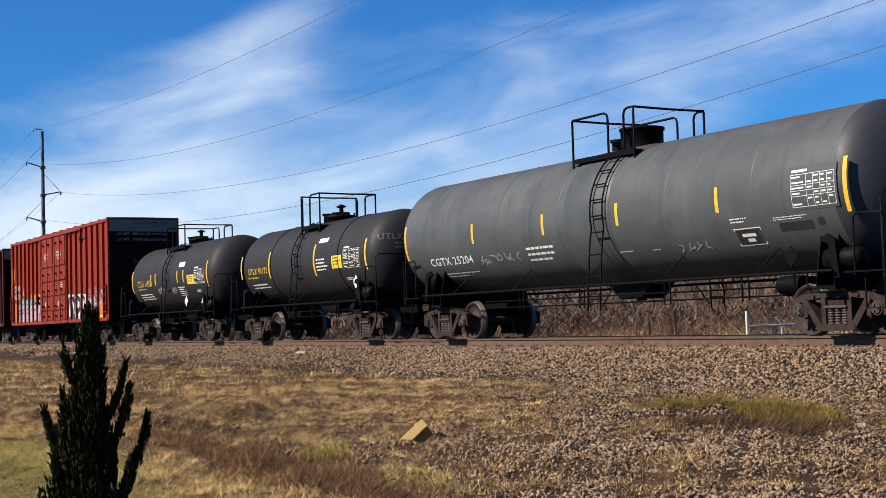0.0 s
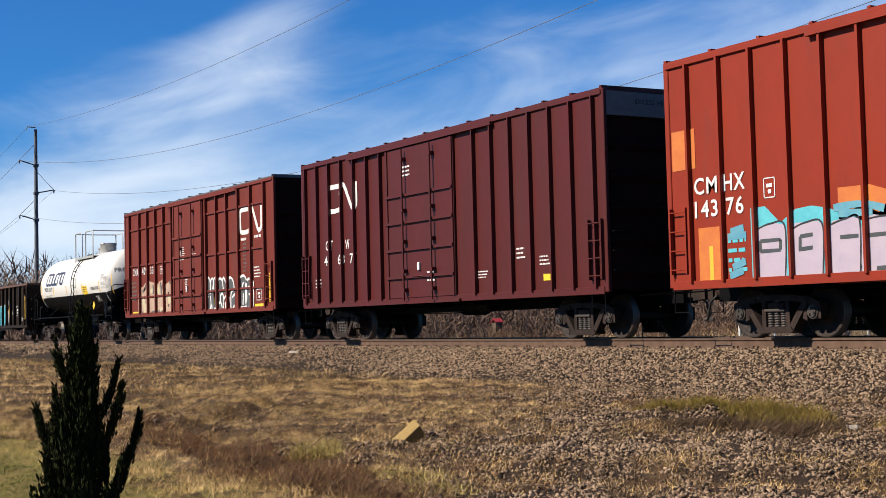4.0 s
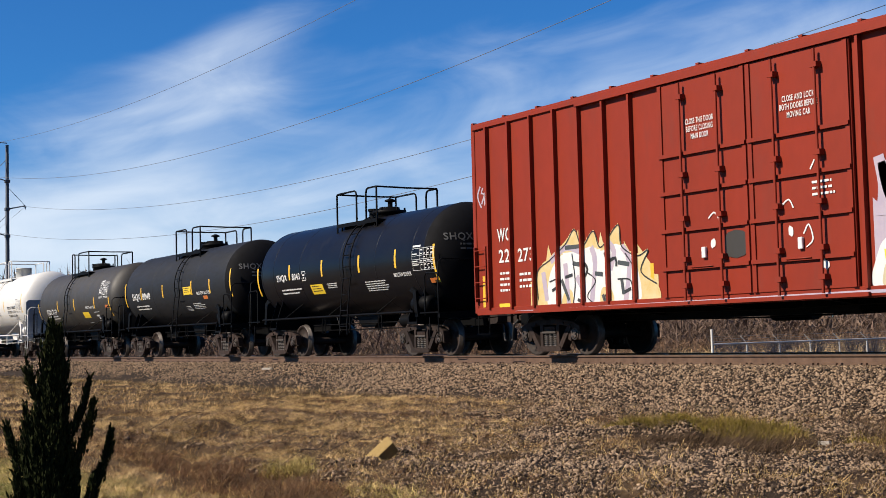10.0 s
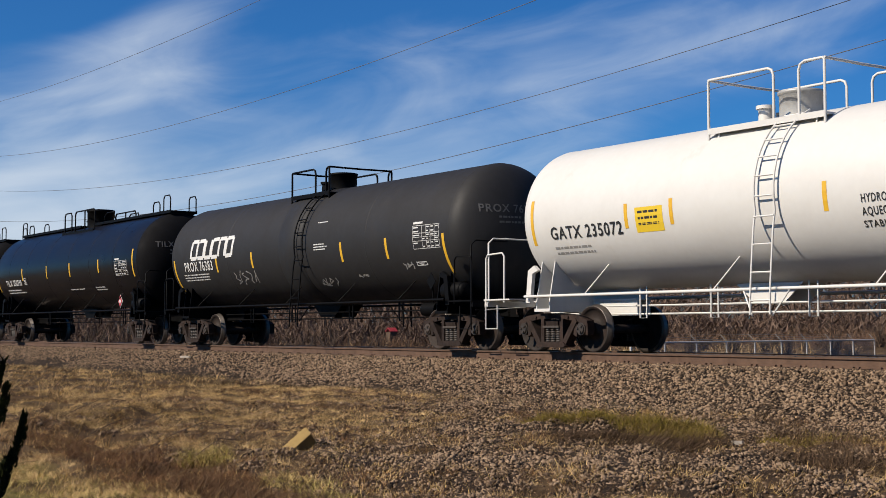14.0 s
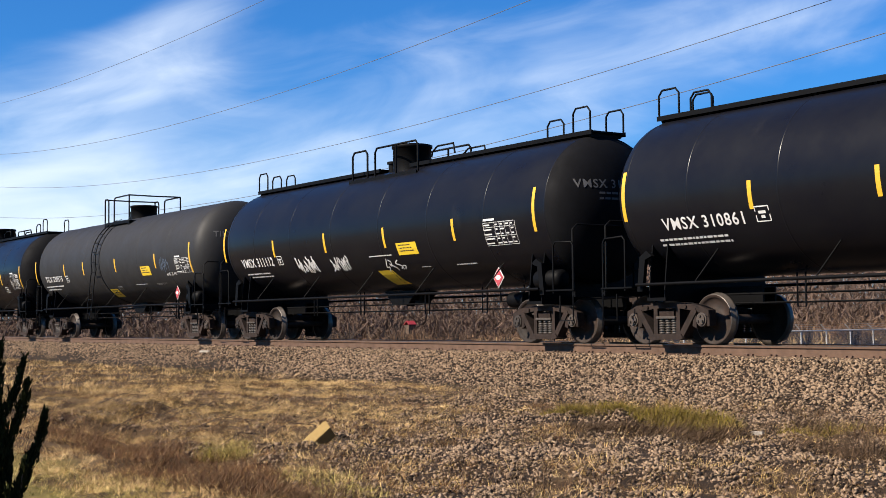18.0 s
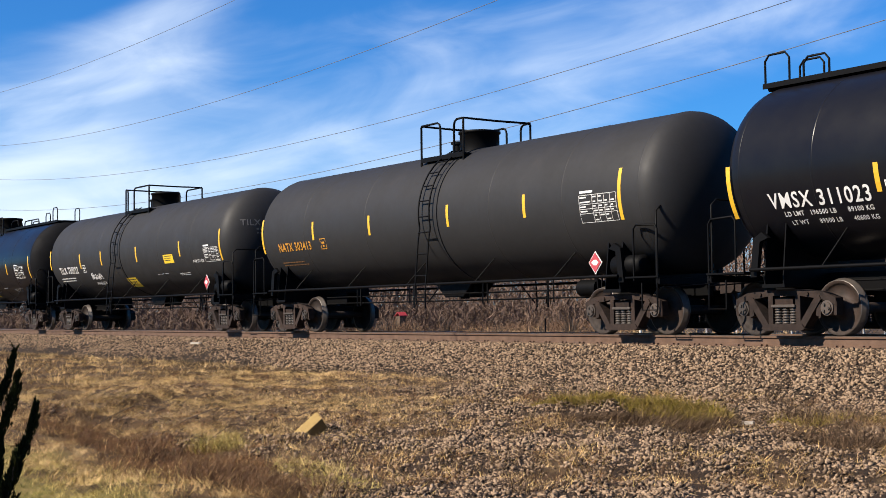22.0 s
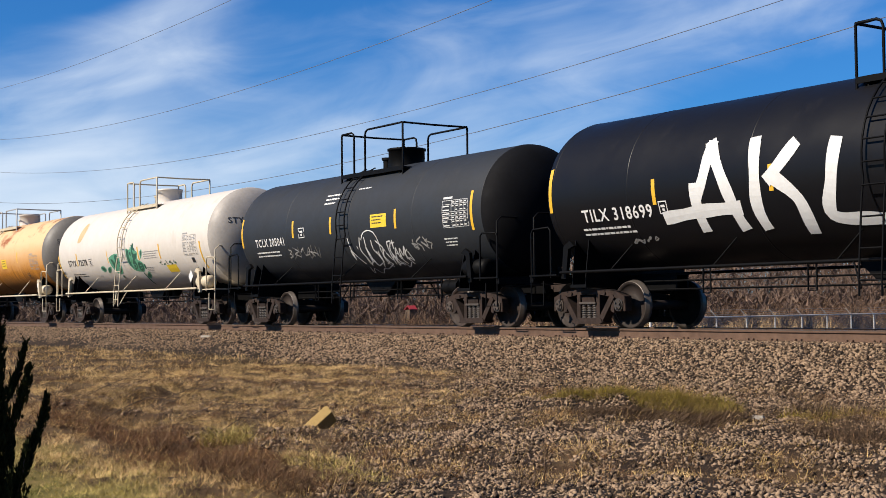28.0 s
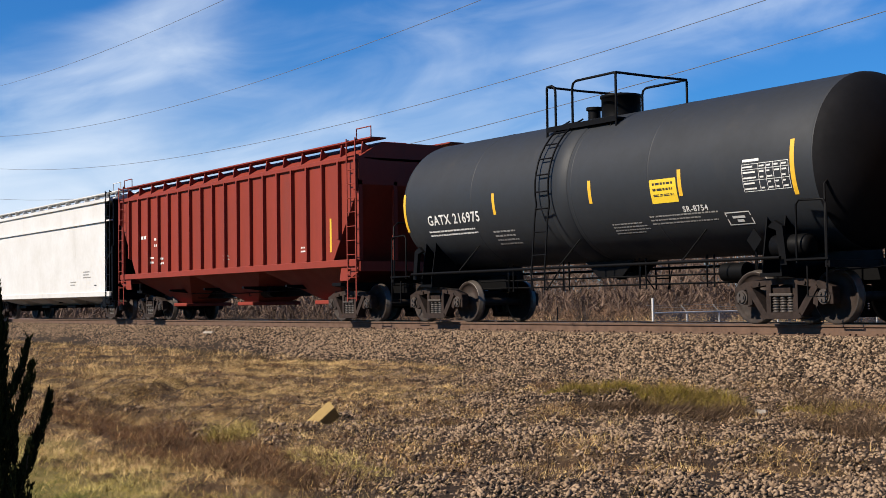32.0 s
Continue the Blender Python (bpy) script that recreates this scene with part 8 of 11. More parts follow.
    car_gat = tank_car(dict(x=-207.62, tc=9.95, half=5.58, r=1.45, top=4.13, couple=7.30, seed=13, paint=WHITE_A, style='platform',
        label='clean white tank car with white railings', off=0.12,
        dome=0.51, plat=1.28, railtop=0.71, ladder_x=0.99, struts=3, iron=WHITE_A, rails=WHITE_A, top_iron=WHITE_A, drum=GALV, housing='drum', housing_x=0.0, drum_r=0.38, end_shield=True, 
        stripes=[(-5.14, 2.12, 3.01), (-2.41, 2.3, 2.75), (-1.24, 2.3, 2.76), (2.15, 2.29, 2.76), (5.43, 2.14, 3.06)],
        marks=[
            ('text', -3.57, 2.33, 0.24, 'GATX 235072', 2.06, BLACK_T), ('sign', -1.81, 2.43, 0.71, 0.46, YELLOW_S, BLACK_T),
            ('text', 3.56, 2.44, 0.13, 'HYDROGEN PEROXIDE', 1.46, BLACK_T), ('text', 3.53, 2.24, 0.13, 'AQUEOUS SOLUTION,', 1.44, BLACK_T),
            ('text', 3.55, 2.05, 0.11, 'STABILIZED SR-13450', 1.51, BLACK_T), ('table', 4.89, 2.46, 0.98, 0.56, GREY_T),
            ('lines', -3.86, 1.96, 1.44, 0.23, 2, GREY_T), ('lines', 4.15, 1.89, 0.91, 0.16, 3, GREY_T), ('placard', 4.47, 1.65, WHITE_T),
            ('placard', 4.25, 1.35, YELLOW_S), ('endtext', 3.13, 0.17, 'GATX 235072', BLACK_T),
        ]))
    car_prox = tank_car(dict(x=-222.80, tc=13.40, half=7.45, r=1.53, top=4.16, couple=8.60, seed=14, paint=CHARCOAL, style='platform',
        label='charcoal tank car with a white slanted emblem',
        dome=0.16, plat=0.98, railtop=0.47, ladder_x=0.71, struts=5, welds=(-3.6, 0.0, 3.8), bands=((0.1, 0.6),), housing='drum', housing_x=0.1, drum_r=0.36,
        stripes=[(-7.14, 1.62, 2.53), (-4.29, 2.09, 2.54), (-2.09, 2.13, 2.56), (-0.03, 2.09, 2.56), (2.66, 2.1, 2.58), (4.7, 2.09, 2.57), (7.02, 1.68, 2.55)],
        marks=[
            ('text', -5.49, 2.31, 0.27, 'PROX 76383', 1.89), ('lines', -5.74, 1.97, 1.73, 0.25, 3), ('scrawl', -2.61, 1.89, 1.58, 0.46, GREY_T, 6),
            ('scrawl', 1.62, 1.63, 0.78, 0.30, GREY_T, 4), ('scrawl', 3.36, 1.78, 0.53, 0.16, GREY_T, 3),
            ('scrawl', 5.43, 1.90, 0.39, 0.21, GREY_T, 3), ('table', 6.36, 2.51, 1.03, 0.52), ('box', 6.00, 1.93, 0.42, 0.10),
            ('lines', 1.71, 2.50, 0.73, 0.19, 3), ('lines', 1.76, 3.12, 0.63, 0.06, 1), ('placard', 6.24, 1.53, BLACKIRON),
            ('endtext', 3.08, 0.17, 'PROX 76383'),
        ]))
    slanted_emblem(car_prox[0], car_prox[1], -4.58, car_prox[2](2.79), 2.75, 0.50, WHITE_T, 6)
    car_til350 = tank_car(dict(x=-240.16, tc=13.00, half=7.45, r=1.53, top=4.28, couple=8.45, seed=15, paint=BLACK_GLOSS, style='walkway',
        label='glossy black tank car with a walkway along its top',
        dome=-0.05, welds=(-5.7, -3.6, -1.4, 0.9, 3.0, 5.2), struts=5, 
        stripes=[(-7.21, 2.01, 2.94), (-4.17, 2.37, 2.83), (-1.36, 2.36, 2.84), (1.08, 2.36, 2.84), (3.88, 2.39, 2.85), (6.9, 2.18, 3.07)],
        marks=[
            ('text', -5.29, 2.31, 0.23, 'TILX 350596', 1.90), ('box', -3.94, 2.33, 0.28, 0.26), ('lines', -5.21, 1.95, 2.22, 0.23, 2),
            ('lines', 1.52, 1.88, 1.71, 0.10, 1), ('lines', 3.63, 1.86, 0.99, 0.19, 2), ('table', 5.90, 2.49, 1.05, 0.48),
            ('placard', 4.84, 1.42, PLACARD, WHITE_T), ('endtext', 3.20, 0.17, 'TILX 350596'),
        ]))
    car_vm8 = tank_car(dict(x=-257.36, tc=13.40, half=7.50, r=1.53, top=4.28, couple=8.65, seed=16, paint=BLACK_GLOSS, style='walkway',
        label='glossy black tank car with white lettering and a top walkway',
        dome=-0.05, welds=(-5.7, -3.6, -1.4, 0.9, 3.0, 5.2), struts=5, 
        stripes=[(-7.34, 2.28, 3.2), (-4.22, 2.29, 2.77), (-1.62, 2.29, 2.77), (1.51, 2.29, 2.77), (4.31, 2.29, 2.78), (7.28, 2.29, 3.23)],
        marks=[
            ('text', -5.43, 2.17, 0.22, 'VMSX 310861', 1.97), ('box', -4.02, 2.20, 0.32, 0.28), ('lines', -5.69, 1.83, 1.88, 0.22, 2),
            ('sign', 2.49, 2.23, 0.75, 0.32, YELLOW_S, BLACK_T), ('table', 6.09, 2.32, 1.08, 0.50), ('lines', 0.80, 1.76, 1.02, 0.08, 1),
            ('lines', 2.79, 1.76, 0.52, 0.05, 1), ('lines', 4.47, 1.75, 0.71, 0.10, 2), ('scrawl', 5.15, 1.63, 0.55, 0.20, GREY_T, 3),
            ('placard', 5.53, 1.39, PLACARD, WHITE_T), ('endtext', 3.20, 0.17, 'VMSX 310861'),
        ]))
    car_vm112 = tank_car(dict(x=-274.35, tc=13.40, half=7.50, r=1.53, top=4.28, couple=8.70, seed=17, paint=BLACK_GLOSS, style='walkway',
        label='glossy black tank car with small white spray tags',
        dome=-0.05, welds=(-5.7, -3.6, -1.4, 0.9, 3.0, 5.2), struts=5, 
        stripes=[(-7.61, 2.25, 3.21), (-4.55, 2.26, 2.71), (-1.73, 2.25, 2.74), (1.13, 2.23, 2.71), (4.03, 2.24, 2.72), (6.93, 2.27, 3.17)],
        marks=[
            ('text', -5.68, 2.16, 0.25, 'VMSX 311112', 1.91), ('box', -4.33, 2.16, 0.27, 0.26), ('lines', -5.80, 1.79, 1.62, 0.21, 2),
            ('scrawl', -2.98, 1.98, 1.05, 0.50, WHITE_T, 9, 0.05), ('scrawl', -1.25, 1.95, 0.92, 0.45, WHITE_T, 9, 0.045), ('lines', 0.77, 2.04, 1.05, 0.07, 1),
            ('sign', 2.03, 2.17, 0.85, 0.30, YELLOW_S, BLACK_T),
            ('scrawl', 1.24, 1.83, 0.99, 0.39, WHITE_T, 4), ('table', 5.73, 2.30, 1.11, 0.50), ('lines', 4.08, 1.72, 0.81, 0.08, 1),
            ('lines', 2.49, 1.73, 0.50, 0.04, 1), ('placard', 5.11, 1.40, PLACARD, WHITE_T), ('endtext', 3.20, 0.17, 'VMSX 311112'),
        ]))
    leaning_sign(car_vm112[0], car_vm112[1], 0.70, car_vm112[2](1.53), 0.66, 0.56, YELLOW_S)
    car_t515 = tank_car(dict(x=-291.45, tc=12.90, half=7.50, r=1.53, top=4.28, couple=8.50, seed=18, paint=CHARCOAL, style='platform',
        label='matt charcoal tank car with a blue scrawl',
        dome=-0.56, plat=1.16, railtop=0.70, ladder_x=-1.10, struts=5, welds=(-5.0, -2.4, 2.7, 5.2), bands=((-0.75, 0.012),),
        stripes=[(-7.83, 2.08, 2.98), (-4.51, 2.28, 2.74), (-2.46, 2.29, 2.75), (0.71, 2.28, 2.73), (4.23, 2.28, 2.74), (6.97, 2.05, 2.97)],
        marks=[
            ('text', -5.82, 2.24, 0.21, 'TILX 730515', 1.90), ('box', -4.34, 2.20, 0.29, 0.25), ('lines', -6.00, 1.88, 2.06, 0.26, 2),
            ('sign', 3.32, 2.23, 0.78, 0.32, YELLOW_S, BLACK_T), ('sign', -0.32, 1.58, 0.72, 0.43, YELLOW_S, BLACK_T),
            ('scrawl', 4.92, 2.37, 0.70, 0.51, BLUEGREY_T, 6), ('lines', 2.46, 1.80, 1.03, 0.06, 1), ('lines', 0.49, 1.74, 0.55, 0.17, 3, GREY_T),
            ('lines', 4.15, 1.78, 0.86, 0.08, 2, GREY_T), ('table', 6.37, 2.29, 1.11, 0.47), ('text', 5.32, 2.06, 0.10, 'AAR ST-470', 0.78),
            ('placard', 5.22, 1.47, PLACARD, WHITE_T), ('endtext', 3.20, 0.17, 'TILX 730515'),
        ]))
    car_v023 = tank_car(dict(x=-308.75, tc=13.40, half=7.58, r=1.53, top=4.30, couple=8.65, seed=19, paint=BLACK_GLOSS, style='walkway',
        label='glossy black tank car with yellow signs and a top walkway', off=0.12,
        dome=-0.05, welds=(-5.7, -3.6, -1.4, 0.9, 3.0, 5.2), struts=5, 
        stripes=[(-7.47, 1.98, 2.85), (-4.48, 2.2, 2.64), (-2.06, 2.17, 2.63), (-0.04, 2.2, 2.62), (2.19, 2.19, 2.65), (4.71, 2.2, 2.65), (7.32, 1.99, 2.89)],
        marks=[
            ('text', -5.66, 2.21, 0.26, 'VMSX 311023', 2.02), ('box', -4.21, 2.24, 0.30, 0.27), ('text', -5.55, 1.99, 0.085, 'LD LMT   196500 LB      89100 KG', 1.75), ('text', -5.50, 1.85, 0.085, 'LT WT      89500 LB      40600 KG', 1.70),
            ('sign', 2.33, 1.98, 0.81, 0.29, YELLOW_S, BLACK_T),
            ('lines', -2.89, 2.09, 0.81, 0.07, 1), ('lines', -1.16, 2.08, 0.69, 0.07, 1), ('box', 5.15, 1.99, 0.45, 0.28),
            ('table', 6.55, 2.29, 1.04, 0.61), ('placard', 6.07, 1.42, PLACARD, WHITE_T), ('endtext', 3.22, 0.17, 'VMSX 311023'),
        ]))
    leaning_sign(car_v023[0], car_v023[1], 0.27, car_v023[2](1.78), 0.62, 0.62, YELLOW_S)
    car_nat = tank_car(dict(x=-326.03, tc=13.25, half=7.60, r=1.53, top=4.20, couple=8.60, seed=20, paint=CHARCOAL, style='platform',
        label='matt charcoal tank car with orange lettering', off=0.20,
        dome=0.50, plat=0.84, railtop=0.60, ladder_x=0.71, struts=5, welds=(-5.0, -2.0, 3.0, 5.4), bands=((1.1, 0.012),),
        stripes=[(-7.3, 2.12, 3.04), (-4.52, 2.36, 2.82), (-1.79, 2.33, 2.8), (1.49, 2.34, 2.82), (4.21, 2.36, 2.83), (7.08, 2.14, 3.1)],
        marks=[
            ('text', -5.58, 2.24, 0.22, 'NATX 303413', 1.74, ORANGE_T), ('box', -4.08, 2.24, 0.28, 0.28, ORANGE_T), ('table', 6.46, 2.40, 1.05, 0.53),
            ('placard', 5.93, 1.39, PLACARD, WHITE_T), ('lines', -5.79, 1.79, 1.49, 0.17, 2, WEED_T), ('endtext', 3.12, 0.17, 'NATX 303413'),
        ]))
    car_t322 = tank_car(dict(x=-343.32, tc=13.25, half=7.45, r=1.53, top=4.22, couple=8.60, seed=21, paint=CHARCOAL, style='platform',
        label='matt charcoal tank car with a white spray tag',
        dome=-0.30, plat=1.01, railtop=0.59, ladder_x=-0.85, struts=5, welds=(-5.0, -2.4, 2.7, 5.2), bands=((-0.45, 0.012),),
        stripes=[(-7.41, 2.26, 2.96), (-4.28, 2.21, 2.73), (-2.22, 2.26, 2.73), (0.95, 2.25, 2.74), (4.4, 2.29, 2.75), (7.25, 2.07, 2.97)],
        marks=[
            ('text', -5.58, 2.18, 0.25, 'TILX 730322', 1.89), ('box', -4.02, 2.19, 0.30, 0.27), ('sign', 3.48, 2.25, 0.74, 0.28, YELLOW_S, BLACK_T),
            ('sign', -0.18, 1.61, 0.80, 0.43, YELLOW_S, BLACK_T), ('scrawl', -3.10, 1.90, 1.0, 0.30, WHITE_T, 9, 0.05), ('scrawl', -3.05, 1.66, 0.9, 0.16, WHITE_T, 9, 0.035), ('table', 6.62, 2.26, 1.01, 0.43),
            ('text', 5.61, 2.11, 0.09, 'AAR ST-470', 0.75), ('lines', 2.65, 1.80, 0.94, 0.05, 1), ('lines', 4.24, 1.75, 0.78, 0.12, 2),
            ('lines', -5.88, 1.83, 1.68, 0.21, 2), ('placard', 5.68, 1.47, PLACARD, WHITE_T), ('endtext', 3.14, 0.17, 'TILX 730322'),
        ]))
    car_t351 = tank_car(dict(x=-360.68, tc=13.35, half=7.60, r=1.53, top=4.28, couple=8.65, seed=22, paint=BLACK_GLOSS, style='walkway',
        label='glossy black tank car with large white numbers', off=0.15,
        dome=-0.05, welds=(-5.7, -3.6, -1.4, 0.9, 3.0, 5.2), struts=5, 
        stripes=[(-7.35, 2.03, 2.92), (-4.45, 2.25, 2.69), (-1.66, 2.25, 2.70), (1.45, 2.26, 2.71), (4.41, 2.26, 2.70), (7.25, 2.04, 2.9)],
        marks=[
            ('text', -5.52, 2.11, 0.24, 'TILX 351514', 1.88), ('box', -4.28, 2.14, 0.30, 0.29), ('lines', -5.59, 1.78, 1.67, 0.22, 2),
            ('lines', -1.75, 1.69, 0.62, 0.20, 3), ('scrawl', -4.40, 1.81, 0.30, 0.11, GREY_T, 3), ('sign', 2.50, 2.15, 0.80, 0.33, YELLOW_S, BLACK_T), ('text', 0.86, 2.06, 0.075, 'VENT TANK WHEN UNLOADING', 1.12), ('lines', 3.22, 1.72, 0.55, 0.06, 1), ('lines', 4.77, 1.61, 0.95, 0.20, 3),
            ('table', 5.97, 2.29, 1.11, 0.49), ('placard', 6.05, 1.38, PLACARD, WHITE_T), ('endtext', 3.20, 0.17, 'TILX 351514'),
        ]))
    leaning_sign(car_t351[0], car_t351[1], 1.05, car_t351[2](1.52), 0.60, 0.50, YELLOW_S)
    car_utl2 = tank_car(dict(x=-377.85, tc=13.10, half=7.45, r=1.53, top=4.21, couple=8.60, seed=23, paint=GREY_B, style='platform', head_mat=DARK_HEAD,
        label='light grey tank car with orange lettering',
        dome=0.01, plat=1.59, railtop=0.67, ladder_x=-0.34, struts=5, welds=(-5.0, -2.4, 2.7, 5.2), bands=((0.1, 0.012),),
        stripes=[(-7.32, 2.5, 2.92), (-4.24, 2.34, 2.67), (-1.59, 2.31, 2.64), (1.32, 2.22, 2.65), (4.0, 2.22, 2.64), (7.06, 2.09, 2.98)],
        marks=[
            ('text', -5.47, 2.23, 0.22, 'UTLX 208081', 2.01, ORANGE_T), ('scrawl', -4.59, 1.94, 0.48, 0.27, DIM_T, 3),
            ('table', 6.35, 2.35, 0.99, 0.48, BLACK_T), ('placard', 5.75, 1.46, PLACARD, WHITE_T), ('endtext', 3.13, 0.17, 'UTLX 208081'),
        ]))
    car_akua = tank_car(dict(x=-395.20, tc=13.30, half=7.40, r=1.53, top=4.18, couple=8.60, seed=24, paint=BLACK_SATIN, style='platform',
        label='black tank car with huge white brushed letters',
        dome=0.67, plat=0.84, railtop=0.71, ladder_x=0.63, struts=5, welds=(-5.0, -2.0, 3.0, 5.0),
        stripes=[(-7.25, 2.29, 3.16), (-4.29, 2.26, 2.72), (-1.5, 2.3, 2.74), (1.64, 2.29, 2.72), (4.53, 2.29, 2.72)],
        marks=[
            ('text', -5.37, 2.17, 0.24, 'TILX 318699', 1.95), ('box', -4.10, 2.20, 0.21, 0.24), ('lines', -5.59, 1.84, 1.71, 0.22, 2),
            ('table', 6.37, 2.29, 1.07, 0.54), ('box', 6.22, 1.63, 0.49, 0.25), ('sign', 2.66, 2.28, 0.68, 0.44, YELLOW_S, BLACK_T),
            ('scrawl', 3.79, 1.95, 0.57, 0.24, RED_T, 4), ('scrawl', 5.57, 1.81, 0.57, 0.35, GREY_T, 5), ('lines', 4.62, 1.68, 0.85, 0.14, 3),
            ('lines', 3.13, 1.73, 0.49, 0.06, 1), ('scrawl', -4.88, 1.65, 0.69, 0.17, GREY_T, 4), ('placard', 6.38, 1.34, PLACARD, WHITE_T),
            ('endtext', 3.10, 0.17, 'TILX 318699'),
        ]))
    for width, lines in (
            (0.26, [[(-2.86, 0.64), (-3.03, -0.01), (-3.23, -0.33)], [(-2.94, 0.65), (-2.51, -0.23), (-2.3, -1.02)], [(-4.14, -0.67), (-3.1, -0.59), (-2.23, -0.59)], [(-3.25, -0.08), (-3.25, -0.56), (-3.22, -1.0)]]),
            (0.26, [[(-1.88, 0.6), (-1.84, -0.04), (-1.88, -0.63), (-1.82, -1.04)], [(-0.96, 0.43), (-1.27, 0.1), (-1.6, -0.19)], [(-1.51, -0.08), (-0.97, -0.54), (-0.92, -1.19)]]),
            (0.26, [[(-0.15, 0.41), (-0.26, -0.26), (-0.39, -0.85), (0.31, -0.96), (0.88, -0.92), (1.12, -0.24), (1.31, 0.45)]]),
            (0.25, [[(2.3, 0.63), (2.12, -0.21), (1.59, -0.81)], [(2.28, 0.6), (2.88, -0.26), (3.18, -0.96)], [(1.56, -0.62), (2.67, -0.48), (3.92, -0.2)], [(1.67, -0.41), (1.71, -0.78), (1.83, -1.22)]]),
            (0.25, [[(4.19, 0.8), (4.24, 0.0), (4.83, 0.06), (4.8, 0.31)]]),
            (0.25, [[(5.14, -0.13), (5.31, 0.79), (5.66, 0.17), (6.1, 0.85), (6.23, 0.03)]]),
            (0.13, [[(6.53, 0.79), (7.1, 0.81), (6.55, 0.45), (7.24, 0.41), (6.58, 0.19), (7.2, 0.23), (7.06, -0.26)]]),
    ):
        g = Geo()
        for line in lines:
            stroke(g, car_akua[1], line, width, 0, 0.009)
        part("brushed_letter", g, WHITE_T, car_akua[0], "huge white hand-brushed letter")
    car_tclx = tank_car(dict(x=-410.88, tc=10.25, half=6.00, r=1.45, top=4.02, couple=7.15, seed=25, paint=BLUE_BLACK, style='platform',
        label='blue-black tank car with white chalk drawings', off=0.15,
        dome=0.63, plat=1.46, railtop=0.89, ladder_x=0.06, struts=3, housing='drum', welds=(-3.0, 0.3, 3.2),
        stripes=[(-5.66, 2.18, 2.99), (-2.62, 2.33, 2.78), (-0.6, 2.33, 2.76), (2.49, 2.31, 2.77), (5.59, 2.11, 2.97)],
        marks=[
            ('text', -4.01, 2.27, 0.21, 'TCLX 205041', 1.68), ('box', -2.15, 2.44, 0.31, 0.27), ('sign', 1.73, 2.54, 0.72, 0.32, YELLOW_S, BLACK_T),
            ('table', 4.97, 2.51, 0.98, 0.60), ('lines', -0.67, 3.20, 0.78, 0.35, 3), ('lines', 0.81, 3.38, 0.74, 0.09, 1),
            ('lines', -4.16, 1.93, 1.48, 0.21, 2), ('lines', 4.66, 1.88, 0.56, 0.24, 3), ('scrawl', 0.96, 1.77, 1.54, 0.93, WHITE_T, 5),
            ('scrawl', 1.97, 1.64, 1.45, 0.51, WHITE_T, 6), ('scrawl', 3.43, 1.91, 0.82, 0.37, GREY_T, 4),
            ('scrawl', -2.35, 1.94, 1.52, 0.29, GREY_T, 5), ('endtext', 3.02, 0.17, 'TCLX 205041'),
        ]))
    for m, width, lines in ((WHITE_T, 0.030, [[(0.81, -0.46), (0.97, -0.3), (1.22, -0.24), (1.47, -0.32), (1.58, -0.54), (1.54, -0.84), (1.53, -1.13), (1.64, -1.3)], [(0.52, -1.26), (0.46, -1.5), (0.67, -1.31), (0.81, -1.52), (1.1, -1.34), (1.29, -1.35), (1.68, -1.2)], [(0.74, -0.9), (0.72, -1.14), (0.95, -1.06), (1.0, -1.22), (1.26, -1.14)], [(0.52, -0.61), (0.54, -0.69)], [(1.63, -0.74), (1.61, -0.85)], [(1.71, -0.74), (1.7, -0.82)]]), (WHITE_T, 0.034, [[(1.94, -0.57), (1.9, -0.81), (1.84, -1.21)], [(1.94, -0.57), (2.11, -0.56), (1.96, -0.79), (2.05, -1.04)], [(2.03, -1.04), (2.23, -0.73), (2.21, -1.0)], [(2.11, -0.88), (2.24, -0.89)], [(2.2, -0.52), (2.14, -0.75)], [(2.12, -0.6), (2.26, -0.59)], [(2.21, -1.05), (2.39, -0.75), (2.4, -0.96), (2.61, -0.71), (2.47, -1.07)], [(2.69, -0.79), (2.5, -0.91), (2.57, -1.08)], [(1.95, -1.22), (2.2, -1.18), (2.3, -1.32), (2.52, -1.17)]]), (DIM_T, 0.034, [[(-2.96, -0.54), (-2.86, -0.72), (-3.1, -0.8)], [(-2.79, -0.5), (-2.57, -0.62), (-2.89, -0.84)], [(-2.51, -0.49), (-2.45, -0.75)], [(-2.23, -0.53), (-2.19, -0.76), (-1.94, -0.55)], [(-1.89, -0.53), (-1.97, -0.84), (-1.64, -0.63)], [(-1.76, -0.46), (-1.85, -0.82)], [(-1.55, -0.5), (-1.5, -0.84), (-1.36, -0.56)]])):
        g = Geo()
        for pts in lines:
            stroke(g, car_tclx[1], pts, width, 0, 0.005)
        part("chalk_drawing", g, m, car_tclx[0])
